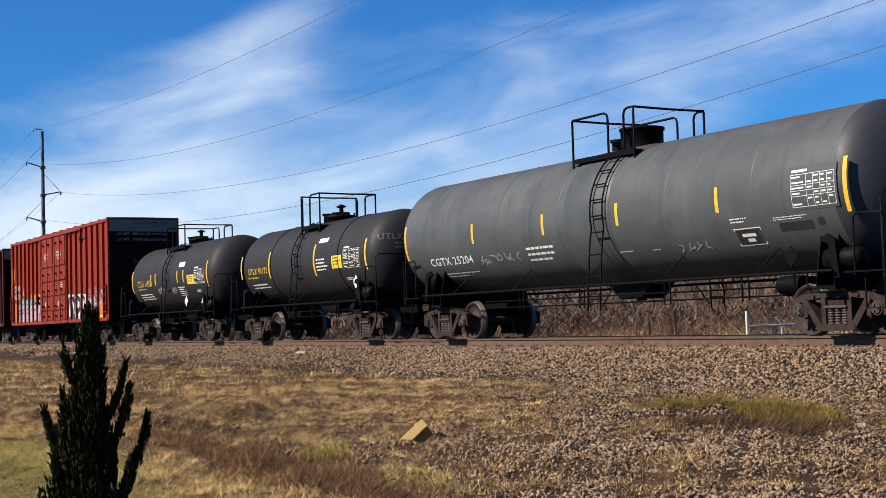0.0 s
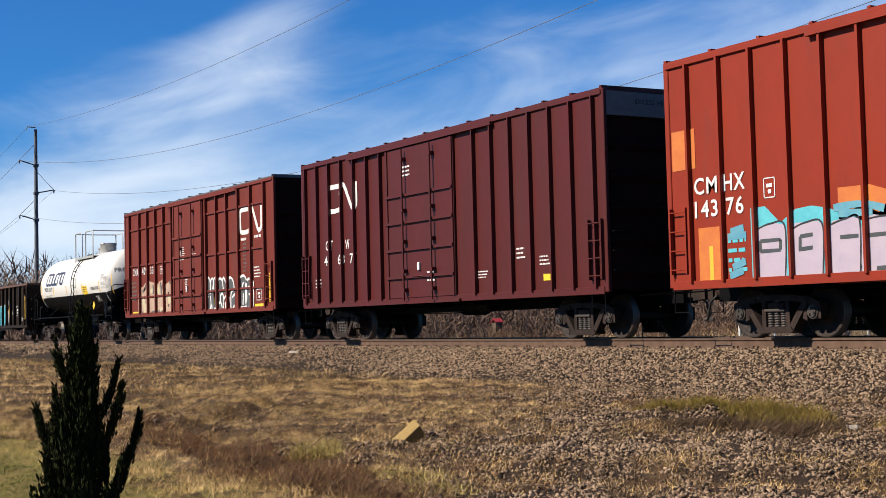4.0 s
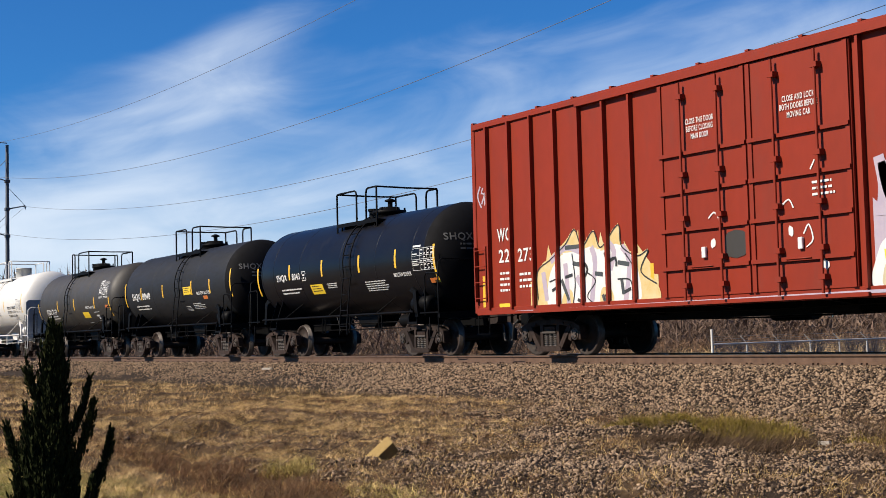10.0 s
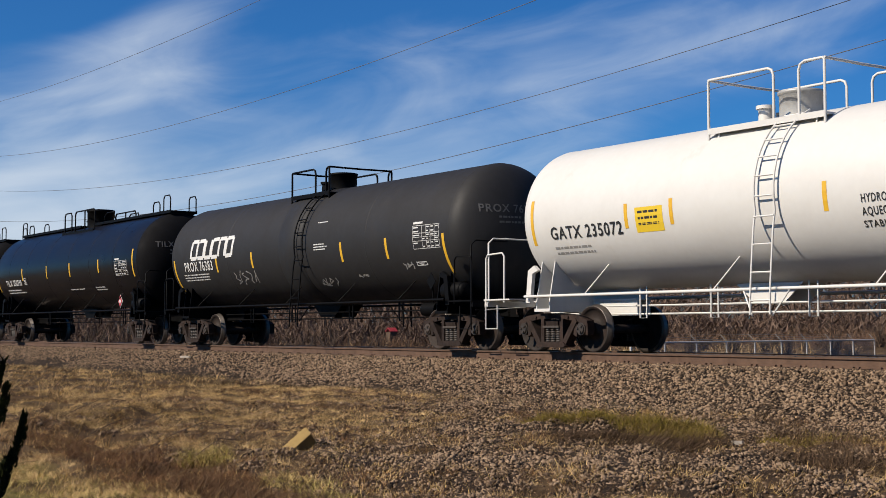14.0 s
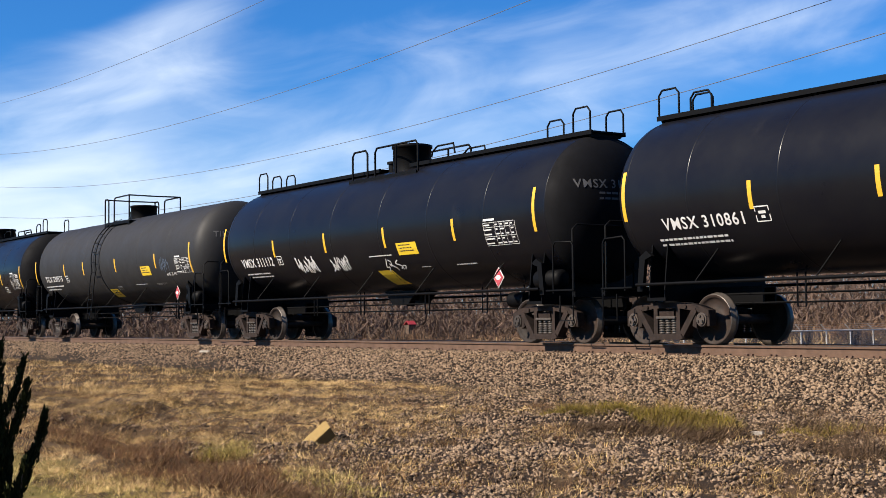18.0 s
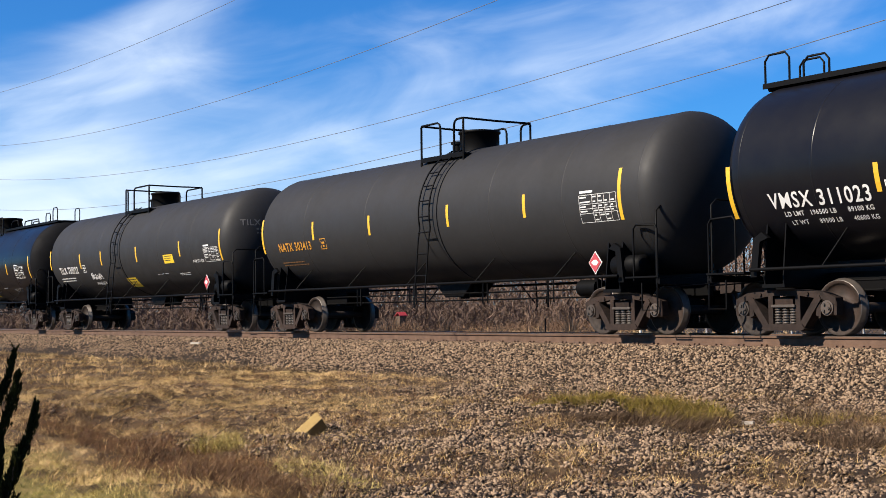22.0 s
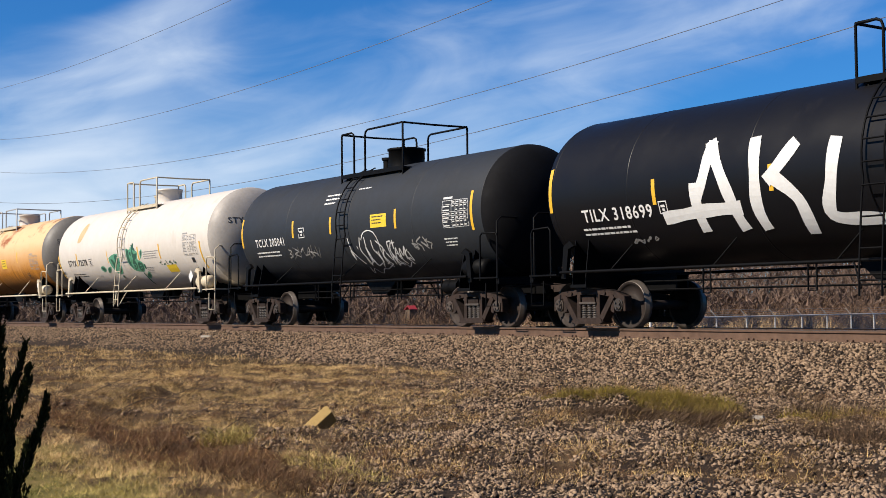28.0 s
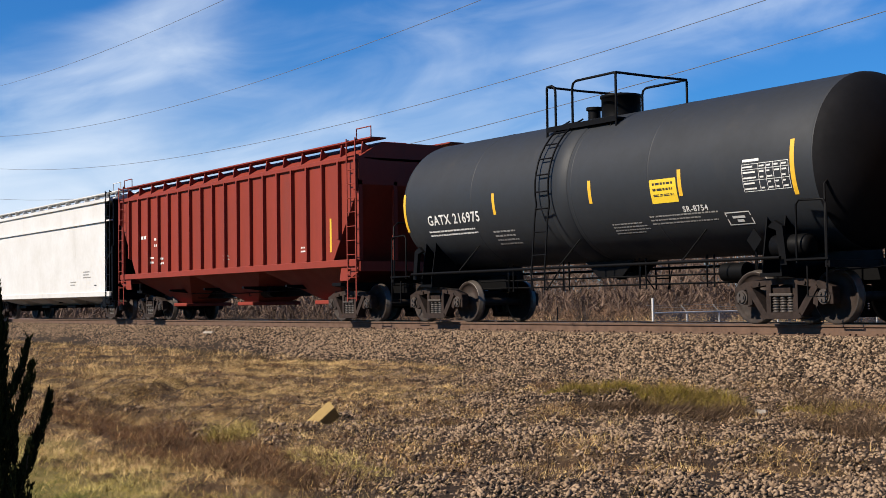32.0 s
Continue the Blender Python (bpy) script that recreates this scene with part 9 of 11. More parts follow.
    car_sty1 = tank_car(dict(x=-425.50, tc=11.10, half=6.90, r=1.50, top=4.16, couple=7.75, seed=26, paint=WHITE_B, style='platform', head_mat=PALE_HEAD,
        label='stained white tank car with green spray paint',
        dome=0.19, plat=1.32, railtop=0.71, ladder_x=-0.25, struts=3, housing='drum', drum=WHITE_B, rails=CREAM, top_iron=CREAM, drum_r=0.42, deck=CREAM, welds=(-5.0, -1.7, 3.9),
        stripes=[(-6.8, 1.7, 2.52), (-4.85, 2.1, 2.55), (-1.73, 2.11, 2.55), (1.11, 2.12, 2.56), (2.91, 2.11, 2.57), (6.08, 1.71, 2.53)],
        marks=[
            ('text', -5.38, 2.21, 0.22, 'STYX', 0.85, BLACK_T), ('text', -4.28, 2.21, 0.22, '72578', 0.87, BLACK_T),
            ('lines', -4.97, 1.74, 1.64, 0.20, 2, BLACK_T), ('box', -3.49, 2.19, 0.31, 0.27, BLACK_T), ('sign', 3.50, 1.78, 0.78, 0.28, YELLOW_S),
            ('lines', 2.19, 2.24, 1.34, 0.29, 4, GREY_T), ('lines', 1.75, 1.77, 0.65, 0.25, 4, GREY_T), ('lines', -3.03, 1.68, 0.48, 0.08, 2, GREY_T),
            ('table', 5.33, 2.43, 1.01, 0.63, GREY_T), ('sign', 5.36, 1.98, 0.22, 0.17, BLACK_T), ('placard', 4.81, 1.49, WHITE_T),
            ('scrawl', 3.29, 1.97, 1.35, 0.18, GREEN_T, 5), ('endtext', 3.11, 0.17, 'STYX 72578', BLACK_T),
        ]))
    car, to, V = car_sty1
    for m, d, fills, width, lines in ((GREEN_LIGHT, 0.004, [[(-2.68, -0.7), (-2.39, -0.64), (-2.2, -0.78), (-2.46, -0.9), (-2.67, -0.82)], [(-2.06, -0.76), (-1.7, -0.69), (-1.68, -0.76), (-1.98, -0.93), (-2.16, -0.94)], [(-1.64, -0.4), (-1.41, -0.33), (-1.17, -0.26), (-0.88, -0.25), (-0.71, -0.29), (-0.69, -0.47), (-0.69, -0.74), (-0.93, -1.0), (-1.3, -1.01), (-1.47, -0.84), (-1.6, -0.66)], [(0.09, -0.11), (0.36, -0.18), (0.52, -0.09), (0.7, -0.16), (1.03, -0.26), (0.96, -0.52), (1.26, -0.63), (1.32, -0.79), (1.03, -0.98), (0.71, -0.97), (0.35, -0.92), (0.1, -0.72), (0.04, -0.46)], [(1.28, -0.28), (1.45, -0.19), (1.45, -0.34), (1.24, -0.51)], [(0.95, -1.19), (1.39, -0.98), (1.38, -1.17), (1.06, -1.3)]], 0.05, []), (GREEN_T, 0.006, [[(-2.62, -0.72), (-2.41, -0.69), (-2.29, -0.77), (-2.45, -0.85)], [(-2.01, -0.78), (-1.78, -0.73), (-1.97, -0.89), (-2.08, -0.91)], [(-1.5, -0.44), (-1.41, -0.55), (-1.38, -0.72), (-1.32, -0.78), (-1.18, -0.57), (-1.36, -0.42)], [(-1.04, -0.32), (-0.82, -0.31), (-0.78, -0.49), (-0.9, -0.64), (-1.07, -0.6)], [(-0.8, -0.65), (-0.85, -0.87), (-1.05, -0.96), (-1.25, -0.94), (-1.02, -0.83)], [(0.15, -0.16), (0.29, -0.21), (0.29, -0.42), (0.29, -0.67), (0.34, -0.81), (0.15, -0.69), (0.08, -0.45)], [(0.37, -0.25), (0.49, -0.25), (0.47, -0.38), (0.37, -0.37)], [(0.59, -0.13), (0.73, -0.33), (0.96, -0.3), (0.85, -0.48), (0.67, -0.54), (0.57, -0.44)], [(0.56, -0.48), (0.74, -0.6), (0.74, -0.75), (0.54, -0.88), (0.4, -0.84)], [(0.89, -0.63), (1.19, -0.66), (1.24, -0.79), (1.05, -0.93), (0.81, -0.92)], [(1.32, -0.28), (1.41, -0.24), (1.39, -0.33), (1.3, -0.42)], [(1.02, -1.18), (1.32, -1.04), (1.31, -1.17), (1.11, -1.24)]], 0.05, []), (GREEN_LIGHT, 0.009, [], 0.035, [[(-1.11, -0.52), (-1.07, -0.68), (-0.85, -0.59)], [(-0.62, -0.35), (-0.85, -0.75), (-1.13, -0.86), (-1.26, -0.78)], [(0.34, -0.32), (0.43, -0.48), (0.31, -0.62)], [(0.49, -0.66), (0.43, -0.78)], [(0.54, -0.69), (0.67, -0.72), (0.57, -0.82), (0.49, -0.8)], [(0.93, -0.74), (1.13, -0.73)], [(0.91, -0.85), (1.11, -0.82)]]), (GREEN_T, 0.009, [], 0.10, [[(0.61, -0.01), (0.66, -0.18)], [(0.74, 0.03), (0.71, -0.18)], [(0.86, -0.15), (0.79, -0.21)], [(1.39, -0.7), (1.33, -0.88)], [(0.93, -1.02), (0.93, -1.31), (0.83, -1.64)], [(-1.12, -1.17), (-0.96, -1.1)]]), (GREY_T, 0.009, [], 0.05, [[(-0.26, 0.16), (-0.21, 0.01), (-0.29, 0.04)], [(-0.16, 0.2), (-0.12, -0.02)], [(-0.26, -0.32), (-0.35, -0.49)], [(-0.16, -0.31), (-0.19, -0.48)], [(-0.32, -0.4), (-0.14, -0.38)]])):
        for pts in fills:
            g = Geo()
            blob(g, to, pts, 0, d)
            tagged(part("green_spray", g, m, car), kind="stuff")
        for pts in lines:
            g = Geo()
            stroke(g, to, pts, width, 0, d)
            tagged(part("green_spray" if m != GREY_T else "spray_tag", g, m, car), kind="stuff")
    g = Geo()
    blob(g, to, [(-4.75, V(2.95)), (-4.4, V(3.0)), (-4.2, V(3.3)), (-4.3, V(3.6)), (-4.55, V(3.65)), (-4.7, V(3.35))], 0, 0.004)
    part("ochre_stain", g, mat("ochre_stain", (0.378, 0.2484, 0.0756), (0.3888, 0.3132, 0.1944), 0.6, 0.0, 4), car)
    car_sty2 = tank_car(dict(x=-441.00, tc=11.60, half=6.90, r=1.50, top=4.24, couple=7.75, seed=27, paint=RUSTY, style='platform', head_mat=GREY_HEAD,
        label='cream tank car stained with rust',
        dome=0.23, plat=1.44, railtop=0.58, ladder_x=-0.14, struts=3, housing='drum', drum=WHITE_B, rails=CREAM, top_iron=CREAM, top_rails=GALV, drum_r=0.42, deck=CREAM, welds=(-4.6, -1.9, 3.1, 5.0), bands=((0.3, 0.03),),
        stripes=[(-6.71, 2.33, 2.88), (-4.05, 2.47, 2.89), (-1.56, 2.44, 2.89), (0.96, 2.43, 2.91), (3.48, 2.45, 2.9)],
        marks=[
            ('text', -5.54, 2.31, 0.23, 'STYX', 0.72, BLACK_T), ('text', -4.62, 2.32, 0.24, '72899', 0.83, BLACK_T),
            ('box', -3.78, 2.31, 0.27, 0.25, BLACK_T), ('sign', -3.07, 2.13, 0.52, 0.36, WHITE_T), ('sign', -3.79, 1.80, 1.06, 0.43, PRIMER),
            ('sign', -3.39, 1.61, 0.47, 0.35, PRIMER), ('sign', 1.64, 2.45, 0.65, 0.39, YELLOW_S, BLACK_T), ('table', 5.59, 2.40, 1.05, 0.58, GREY_T),
            ('box', 4.44, 1.90, 0.43, 0.24, BLACK_T), ('lines', -2.38, 2.82, 0.37, 0.23, 3, GREY_T), ('placard', 5.21, 1.52, WHITE_T),
            ('endtext', 3.19, 0.17, 'STYX 72899', BLACK_T),
        ]))
    car_g21 = tank_car(dict(x=-455.86, tc=10.40, half=6.22, r=1.48, top=4.18, couple=7.10, seed=28, paint=BLUE_BLACK, style='platform',
        label='dark grey tank car with yellow stripes', off=0.23,
        dome=-0.08, plat=1.07, railtop=0.69, ladder_x=-0.60, struts=3, housing='drum', drum_r=0.40, welds=(-3.2, 0.2, 2.4), bands=((-0.2, 0.3),),
        stripes=[(-5.85, 2.09, 2.96), (-2.38, 2.29, 2.74), (0.76, 2.31, 2.75), (3.22, 2.28, 2.75), (5.83, 2.12, 3.02)],
        marks=[
            ('text', -3.95, 2.30, 0.22, 'GATX 216975', 1.99), ('sign', 2.79, 2.40, 0.68, 0.44, YELLOW_S, BLACK_T),
            ('text', 3.47, 2.05, 0.11, 'SR-8754', 0.61), ('table', 5.24, 2.46, 1.02, 0.46), ('box', 4.39, 1.82, 0.57, 0.27),
            ('lines', -4.07, 1.98, 1.92, 0.19, 2), ('lines', -2.17, 1.78, 0.95, 0.43, 4, GREY_T), ('lines', 1.64, 1.78, 0.98, 0.28, 4, GREY_T),
            ('lines', 3.14, 1.88, 1.79, 0.23, 3, GREY_T), ('placard', 4.62, 1.44, BLACKIRON), ('endtext', 3.15, 0.17, 'GATX 216975'),
        ]))
    hopper(dict(x=-471.6, half=8.0, top=4.46, tc=13.2, couple=8.65, paint=RED_D, seed=29, ribbed=19, label='red ribbed covered hopper car with sloping bays', cut=1.35, rise=1.85, sill=1.52, drop_roof=0.42,
        stripes=[(6.54, 1.75, 2.6), (3.58, 1.6, 2.1), (1.12, 1.6, 2.1), (-1.41, 1.6, 2.1)],
        marks=[('lines', -5.89, 2.63, 0.5, 0.25, 1), ('lines', -4.79, 2.45, 0.5, 0.4, 2), ('lines', -5.3, 1.9, 0.6, 0.3, 2), ('lines', -4.5, 1.85, 0.6, 0.3, 2), ('lines', 0.4, 1.8, 0.5, 0.2, 2, GREY_T), ('lines', 5.2, 1.85, 0.5, 0.2, 2)]))
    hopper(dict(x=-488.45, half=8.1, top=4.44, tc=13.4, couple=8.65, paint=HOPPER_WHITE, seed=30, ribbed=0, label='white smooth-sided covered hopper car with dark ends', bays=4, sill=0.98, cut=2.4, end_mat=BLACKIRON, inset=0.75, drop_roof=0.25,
        marks=[('lines', 5.5, 1.6, 0.8, 0.3, 3, GREY_T), ('lines', 4.0, 1.3, 0.6, 0.2, 2, GREY_T), ('lines', 6.4, 1.2, 0.3, 0.1, 1, BLACK_T)]))


train()


def motions():
    """The cars roll along the track, and their wheels turn with them."""
    for car, xc in CARS:
        walk(car, [(t, pose(xc + s, TRACK, 0)) for t, s in enumerate(RUN)])
    steps = [i / 30 for i in range(961)]
    way = np.interp(steps, range(33), RUN) - RUN[0]
    for side in (-1, 1):
        lead = SPIN[side][0]
        walk(lead, [(t, pose(side * AXLE, 0, WHEEL_R) @ Matrix.Rotation(w / WHEEL_R, 4, "Y")) for t, w in zip(steps, way)])
        for ob in SPIN[side][1:]:
            ob.rotation_mode = "QUATERNION"
            ob.animation_data_create()
            ob.animation_data.action = lead.animation_data.action
            ob.animation_data.action_slot = lead.animation_data.action_slot

# ---------------------------------------------------------------- ground
def ground_mat():
    """Dry earth, ballast fines and lawn, blended by how much of each lies there."""
    m = bpy.data.materials.new("bank_earth")
    m.use_nodes = True
    t = m.node_tree
    p = t.nodes["Principled BSDF"]
    co = t.nodes.new("ShaderNodeTexCoord")

    def noise_tex(sc, detail=6.0):
        n = t.nodes.new("ShaderNodeTexNoise")
        n.inputs["Scale"].default_value, n.inputs["Detail"].default_value, n.inputs["Roughness"].default_value = sc, detail, 0.65
        t.links.new(co.outputs["Object"], n.inputs["Vector"])
        return n.outputs["Fac"]

    def rng(v, a, b):
        x = t.nodes.new("ShaderNodeMapRange")
        x.inputs["From Min"].default_value, x.inputs["From Max"].default_value = a, b
        t.links.new(v, x.inputs["Value"])
        return x.outputs[0]

    def mix(fac, a, b):
        x = t.nodes.new("ShaderNodeMix")
        x.data_type = "RGBA"
        t.links.new(fac, x.inputs["Factor"])
        for k, v in (("A", a), ("B", b)):
            if isinstance(v, tuple):
                x.inputs[k].default_value = (*v, 1)
            else:
                t.links.new(v, x.inputs[k])
        return x.outputs["Result"]

    def share(name, fine):
        a = t.nodes.new("ShaderNodeAttribute")
        a.attribute_name = name
        x = t.nodes.new("ShaderNodeMath")
        x.operation = "MULTIPLY_ADD"
        t.links.new(fine, x.inputs[0])
        x.inputs[1].default_value = 0.7
        t.links.new(a.outputs["Fac"], x.inputs[2])
        return rng(x.outputs[0], 0.62, 0.98)

    broad, mid, fine, grit = noise_tex(0.9), noise_tex(2.6), noise_tex(9.0), noise_tex(45.0, 3.0)
    soil = mix(rng(mid, 0.40, 0.62), (0.085, 0.052, 0.025), (0.030, 0.017, 0.0085))
    soil = mix(rng(broad, 0.50, 0.68), soil, (0.105, 0.070, 0.034))
    # fines taken near black: the shade between stones is put into their colour
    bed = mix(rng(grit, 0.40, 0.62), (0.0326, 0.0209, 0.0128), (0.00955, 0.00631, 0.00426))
    lawn = mix(rng(fine, 0.40, 0.62), (0.0955, 0.0789, 0.0213), (0.156, 0.11, 0.0391))
    col = mix(share("lawn_share", fine), soil, lawn)
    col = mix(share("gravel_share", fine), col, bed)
    t.links.new(col, p.inputs["Base Color"])
    p.inputs["Roughness"].default_value = 0.95
    p.inputs["Specular IOR Level"].default_value = 0.15
    b = t.nodes.new("ShaderNodeBump")
    b.inputs["Strength"].default_value, b.inputs["Distance"].default_value = 1.0, 0.012
    t.links.new(fine, b.inputs["Height"])
    t.links.new(b.outputs[0], p.inputs["Normal"])
    return m


nrng = np.random.default_rng(7)


def wave(x, y, s):
    """A cheap smooth noise from -1 to 1."""
    return (np.sin(x * 1.31 + s) * np.cos(y * 1.73 - s * 0.7) + np.sin(x * 0.57 - y * 0.83 + s * 2.1) + 0.6 * np.sin(x * 2.9 + y * 2.3 + s)) / 2.6


def mound(x, y, cx, cy, rx, ry, turn):
    """A long smooth swell of the ground, 1 at its middle."""
    c, s = math.cos(turn), math.sin(turn)
    u, v = (x - cx) * c - (y - cy) * s, (x - cx) * s + (y - cy) * c
    return np.exp(-(u / rx) ** 2 - (v / ry) ** 2)


def ground_z(x, y):
    """Height of the ground: the track bed, its shoulder, the bank in front and the lower field behind."""
    d = TRACK - y
    front = np.where(d < 1.9, -0.215, np.where(d < 3.6, -0.215 - (d - 1.9) * 0.33, -0.776 - (d - 3.6) * 0.030))
    b = -d
    back = np.where(b < 1.9, -0.215, np.where(b < 5.5, -0.215 - (b - 1.9) * 0.40, -1.655 - np.clip((b - 5.5) * 0.016, 0, 0.40) + np.clip((b - 46) * 0.036, 0, 4.6)))
    z = np.where(d > 0, np.maximum(front, -1.32), back)
    w = np.clip((np.abs(d) - 3.0) / 1.5, 0, 1)
    near = np.clip((y - 1.5) / 2.0, 0, 1) * (d > 0)
    return z + w * (0.055 * wave(x * 0.8, y * 0.8, 0.3) + (0.02 + 0.05 * near) * wave(x * 2.2, y * 2.9, 1.9) + 0.035 * near * wave(x * 4.7, y * 5.6, 4.4)
                + near * (0.20 * mound(x, y, -20.6, 8.0, 2.6, 0.55, 0.85) + 0.10 * mound(x, y, -25.0, 11.3, 3.0, 0.6, 0.35) - 0.10 * mound(x, y, -16.8, 6.5, 2.2, 0.5, 0.3) + 0.08 * mound(x, y, -11.6, 6.3, 1.2, 0.4, 0.2) + 0.13 * mound(x, y, -13.3, 11.9, 1.3, 0.5, -0.75)))


def gravel_share(x, y):
    """How much stone lies on the ground, 0 to 1."""
    d = TRACK - y
    n = wave(x * 0.9, y * 0.9, 4.0)
    shoulder = np.clip((4.0 + 0.55 * n + 0.02 * (x + 20) - d) / 0.9, 0, 1)
    spill = np.clip((x + 4.6 + 1.28 * y + 1.6 * n) / 2.2, 0, 1) * np.clip((y - 4.0) / 1.5, 0, 1)
    bare = np.clip(0.72 + 0.8 * wave(x * 1.7, y * 1.7, 9.0), 0.32, 1)
    pepper = 0.30 * np.clip(0.5 + wave(x * 1.4, y * 2.0, 5.5), 0, 1) * (x > -30) * (y > 6.2)
    return np.maximum(np.maximum(shoulder, spill * bare * (d < 16)), pepper)


def lawn_share(x, y):
    return np.clip((-1.25 * y + 6.4 - 0.05 * (x + 15) + 0.9 * wave(x * 1.3, y, 2.2)) / 1.2, 0, 1)


def ground():
    xs = np.concatenate([[-4000, -1500, -600, -300, -180, -120], np.arange(-100, -40, 0.6), np.arange(-40, 4, 0.22), [15, 40, 100, 300, 1000, 4000]])
    ys = np.concatenate([[-3000, -600, -120, -40, -15], np.arange(-4, 26, 0.22), [28, 32, 40, 50, 58, 64, 70, 80, 100, 120, 150, 196, 200, 400, 1000, 4000]])
    X, Y = np.meshgrid(xs, ys, indexing="ij")
    Z = ground_z(X, Y)
    nx, ny = X.shape
    i = np.arange((nx - 1) * (ny - 1))
    a = (i // (ny - 1)) * ny + i % (ny - 1)
    f = np.stack([a, a + ny, a + ny + 1, a + 1], 1)
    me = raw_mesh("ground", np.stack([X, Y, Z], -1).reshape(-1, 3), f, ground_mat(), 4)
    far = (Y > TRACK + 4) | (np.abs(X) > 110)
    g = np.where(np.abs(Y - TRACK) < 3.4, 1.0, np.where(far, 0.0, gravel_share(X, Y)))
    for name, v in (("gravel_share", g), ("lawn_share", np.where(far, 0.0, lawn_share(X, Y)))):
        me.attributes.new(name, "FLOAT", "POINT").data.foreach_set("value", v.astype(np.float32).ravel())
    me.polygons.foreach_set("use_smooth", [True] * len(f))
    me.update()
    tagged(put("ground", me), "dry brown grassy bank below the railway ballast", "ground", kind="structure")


ground()


def rails():
    track = tagged(new("railway_track"), "rusty rails on timber ties in grey ballast", "track", kind="structure")
    for s in (-1, 1):
        c = TRACK + s * 0.755
        prof = [(-0.076, -0.186), (-0.076, -0.175), (-0.012, -0.150), (-0.009, -0.055), (-0.037, -0.040), (-0.037, -0.008), (-0.028, 0.0), (0.028, 0.0), (0.037, -0.008), (0.037, -0.040), (0.009, -0.055), (0.012, -0.150), (0.076, -0.175), (0.076, -0.186)]
        g = Geo()
        for i in range(len(prof)):
            a, b = prof[i], prof[(i + 1) % len(prof)]
            g.face([(-420, c + a[0], a[1]), (60, c + a[0], a[1]), (60, c + b[0], b[1]), (-420, c + b[0], b[1])], 1 if 5 <= i <= 7 else 0)
        part("rail", g, [RAILSIDE, TREADRAIL], track)
    tie = Geo().box(-0.115, 0.115, -1.29, 1.29, -0.37, -0.195, 0, 0.012).mesh("tie", TIE)
    g = Geo()                               # tie plate with spikes
    g.box(-0.10, 0.10, -0.19, 0.10, -0.200, -0.183)
    for x in (-0.055, 0.06):
        g.box(x - 0.014, x + 0.014, -0.105, -0.072, -0.185, -0.150)
        g.box(x - 0.016, x + 0.016, -0.100, -0.060, -0.168, -0.152)
    plate_me = g.mesh("tie_plate", RAILSIDE)
    for i in range(150):
        x = -86 + i * 0.53
        put("tie", tie, track, (x + nrng.uniform(-0.02, 0.02), TRACK, 0))
        put("tie_plate", plate_me, track, (x, TRACK - 0.755, 0))


rails()


def scatter(x0, x1, y0, y1, n, share, power=1.0):
    """n trials in a field; those that share() lets pass."""
    x, y = nrng.uniform(x0, x1, n), nrng.uniform(y0, y1, n)
    keep = nrng.random(n) < share(x, y) ** power
    return x[keep], y[keep]


def stones(name, x, y, size, mats, label):
    """Broken stones: six-cornered lumps, each turned and squashed by chance."""
    n = len(x)
    lump6 = np.array([(-1, -0.8, -0.6), (1, -0.7, -0.6), (0.1, 1, -0.6), (-0.9, 0.7, 0.7), (0.9, 0.8, 0.6), (0.0, -1, 0.8)], float)
    v = lump6[None] * nrng.uniform(0.45, 1.15, (n, 6, 3))
    v *= nrng.uniform(0.7, 1.1, (n, 1, 3)) * np.array((1.42, 0.92, 0.72)) * (size * nrng.uniform(0.5, 1.3, n) ** 1.3)[:, None, None] * 0.62
    a, b, c = nrng.uniform(0, 6.283, n), nrng.uniform(-0.9, 0.9, n), nrng.uniform(-0.9, 0.9, n)
    for ang, i, j in ((b, 1, 2), (c, 0, 2), (a, 0, 1)):
        p, q = v[..., i].copy(), v[..., j].copy()
        s, k = np.sin(ang)[:, None], np.cos(ang)[:, None]
        v[..., i], v[..., j] = p * k - q * s, p * s + q * k
    v[..., 0] += x[:, None]
    v[..., 1] += y[:, None]
    v[..., 2] += (ground_z(x, y) + nrng.uniform(-0.3, 0.45, n) * size)[:, None]
    tris = np.array([(0, 2, 1), (3, 5, 4), (0, 1, 5), (1, 4, 5), (1, 2, 4), (2, 3, 4), (2, 0, 3), (0, 5, 3)])
    f = (tris[None] + (np.arange(n) * 6)[:, None, None]).reshape(-1, 3)
    tagged(put(name, raw_mesh(name, v.reshape(-1, 3), f, mats)), label, "gravel", kind="stuff")


STONE = islands("ballast_stone", [(0.0059, 0.004, 0.0028), (0.0494, 0.0318, 0.0198), (0.1387, 0.0904, 0.0553), (0.0154, 0.0106, 0.0069), (0.182, 0.1221, 0.0761), (0.0626, 0.0402, 0.0252), (0.0095, 0.0065, 0.0044), (0.1487, 0.0955, 0.0559), (0.054, 0.0385, 0.0269), (0.2675, 0.1865, 0.1199)], 0.9)


def ballast():
    edge = lambda x, y: gravel_share(x, y) * (np.abs(y - TRACK) > 0.86)
    x, y = scatter(-30, -6, 14.2, 17.62, 66000, edge)
    x2, y2 = scatter(-55, -30, 14.4, 17.62, 34000, edge)
    stones("ballast", np.concatenate([x, x2]), np.concatenate([y, y2]), 0.044, STONE, "grey-brown crushed stone of the track shoulder")
    x, y = scatter(-110, -55, 14.6, 17.62, 22000, edge)
    stones("ballast", x, y, 0.085, STONE, "grey-brown crushed stone of the track shoulder")
    x, y = scatter(-24, -5, 5.4, 14.4, 165000, gravel_share)
    stones("spilled_gravel", x, y, 0.034, STONE, "crushed stone spilled down the bank among dry grass")


ballast()


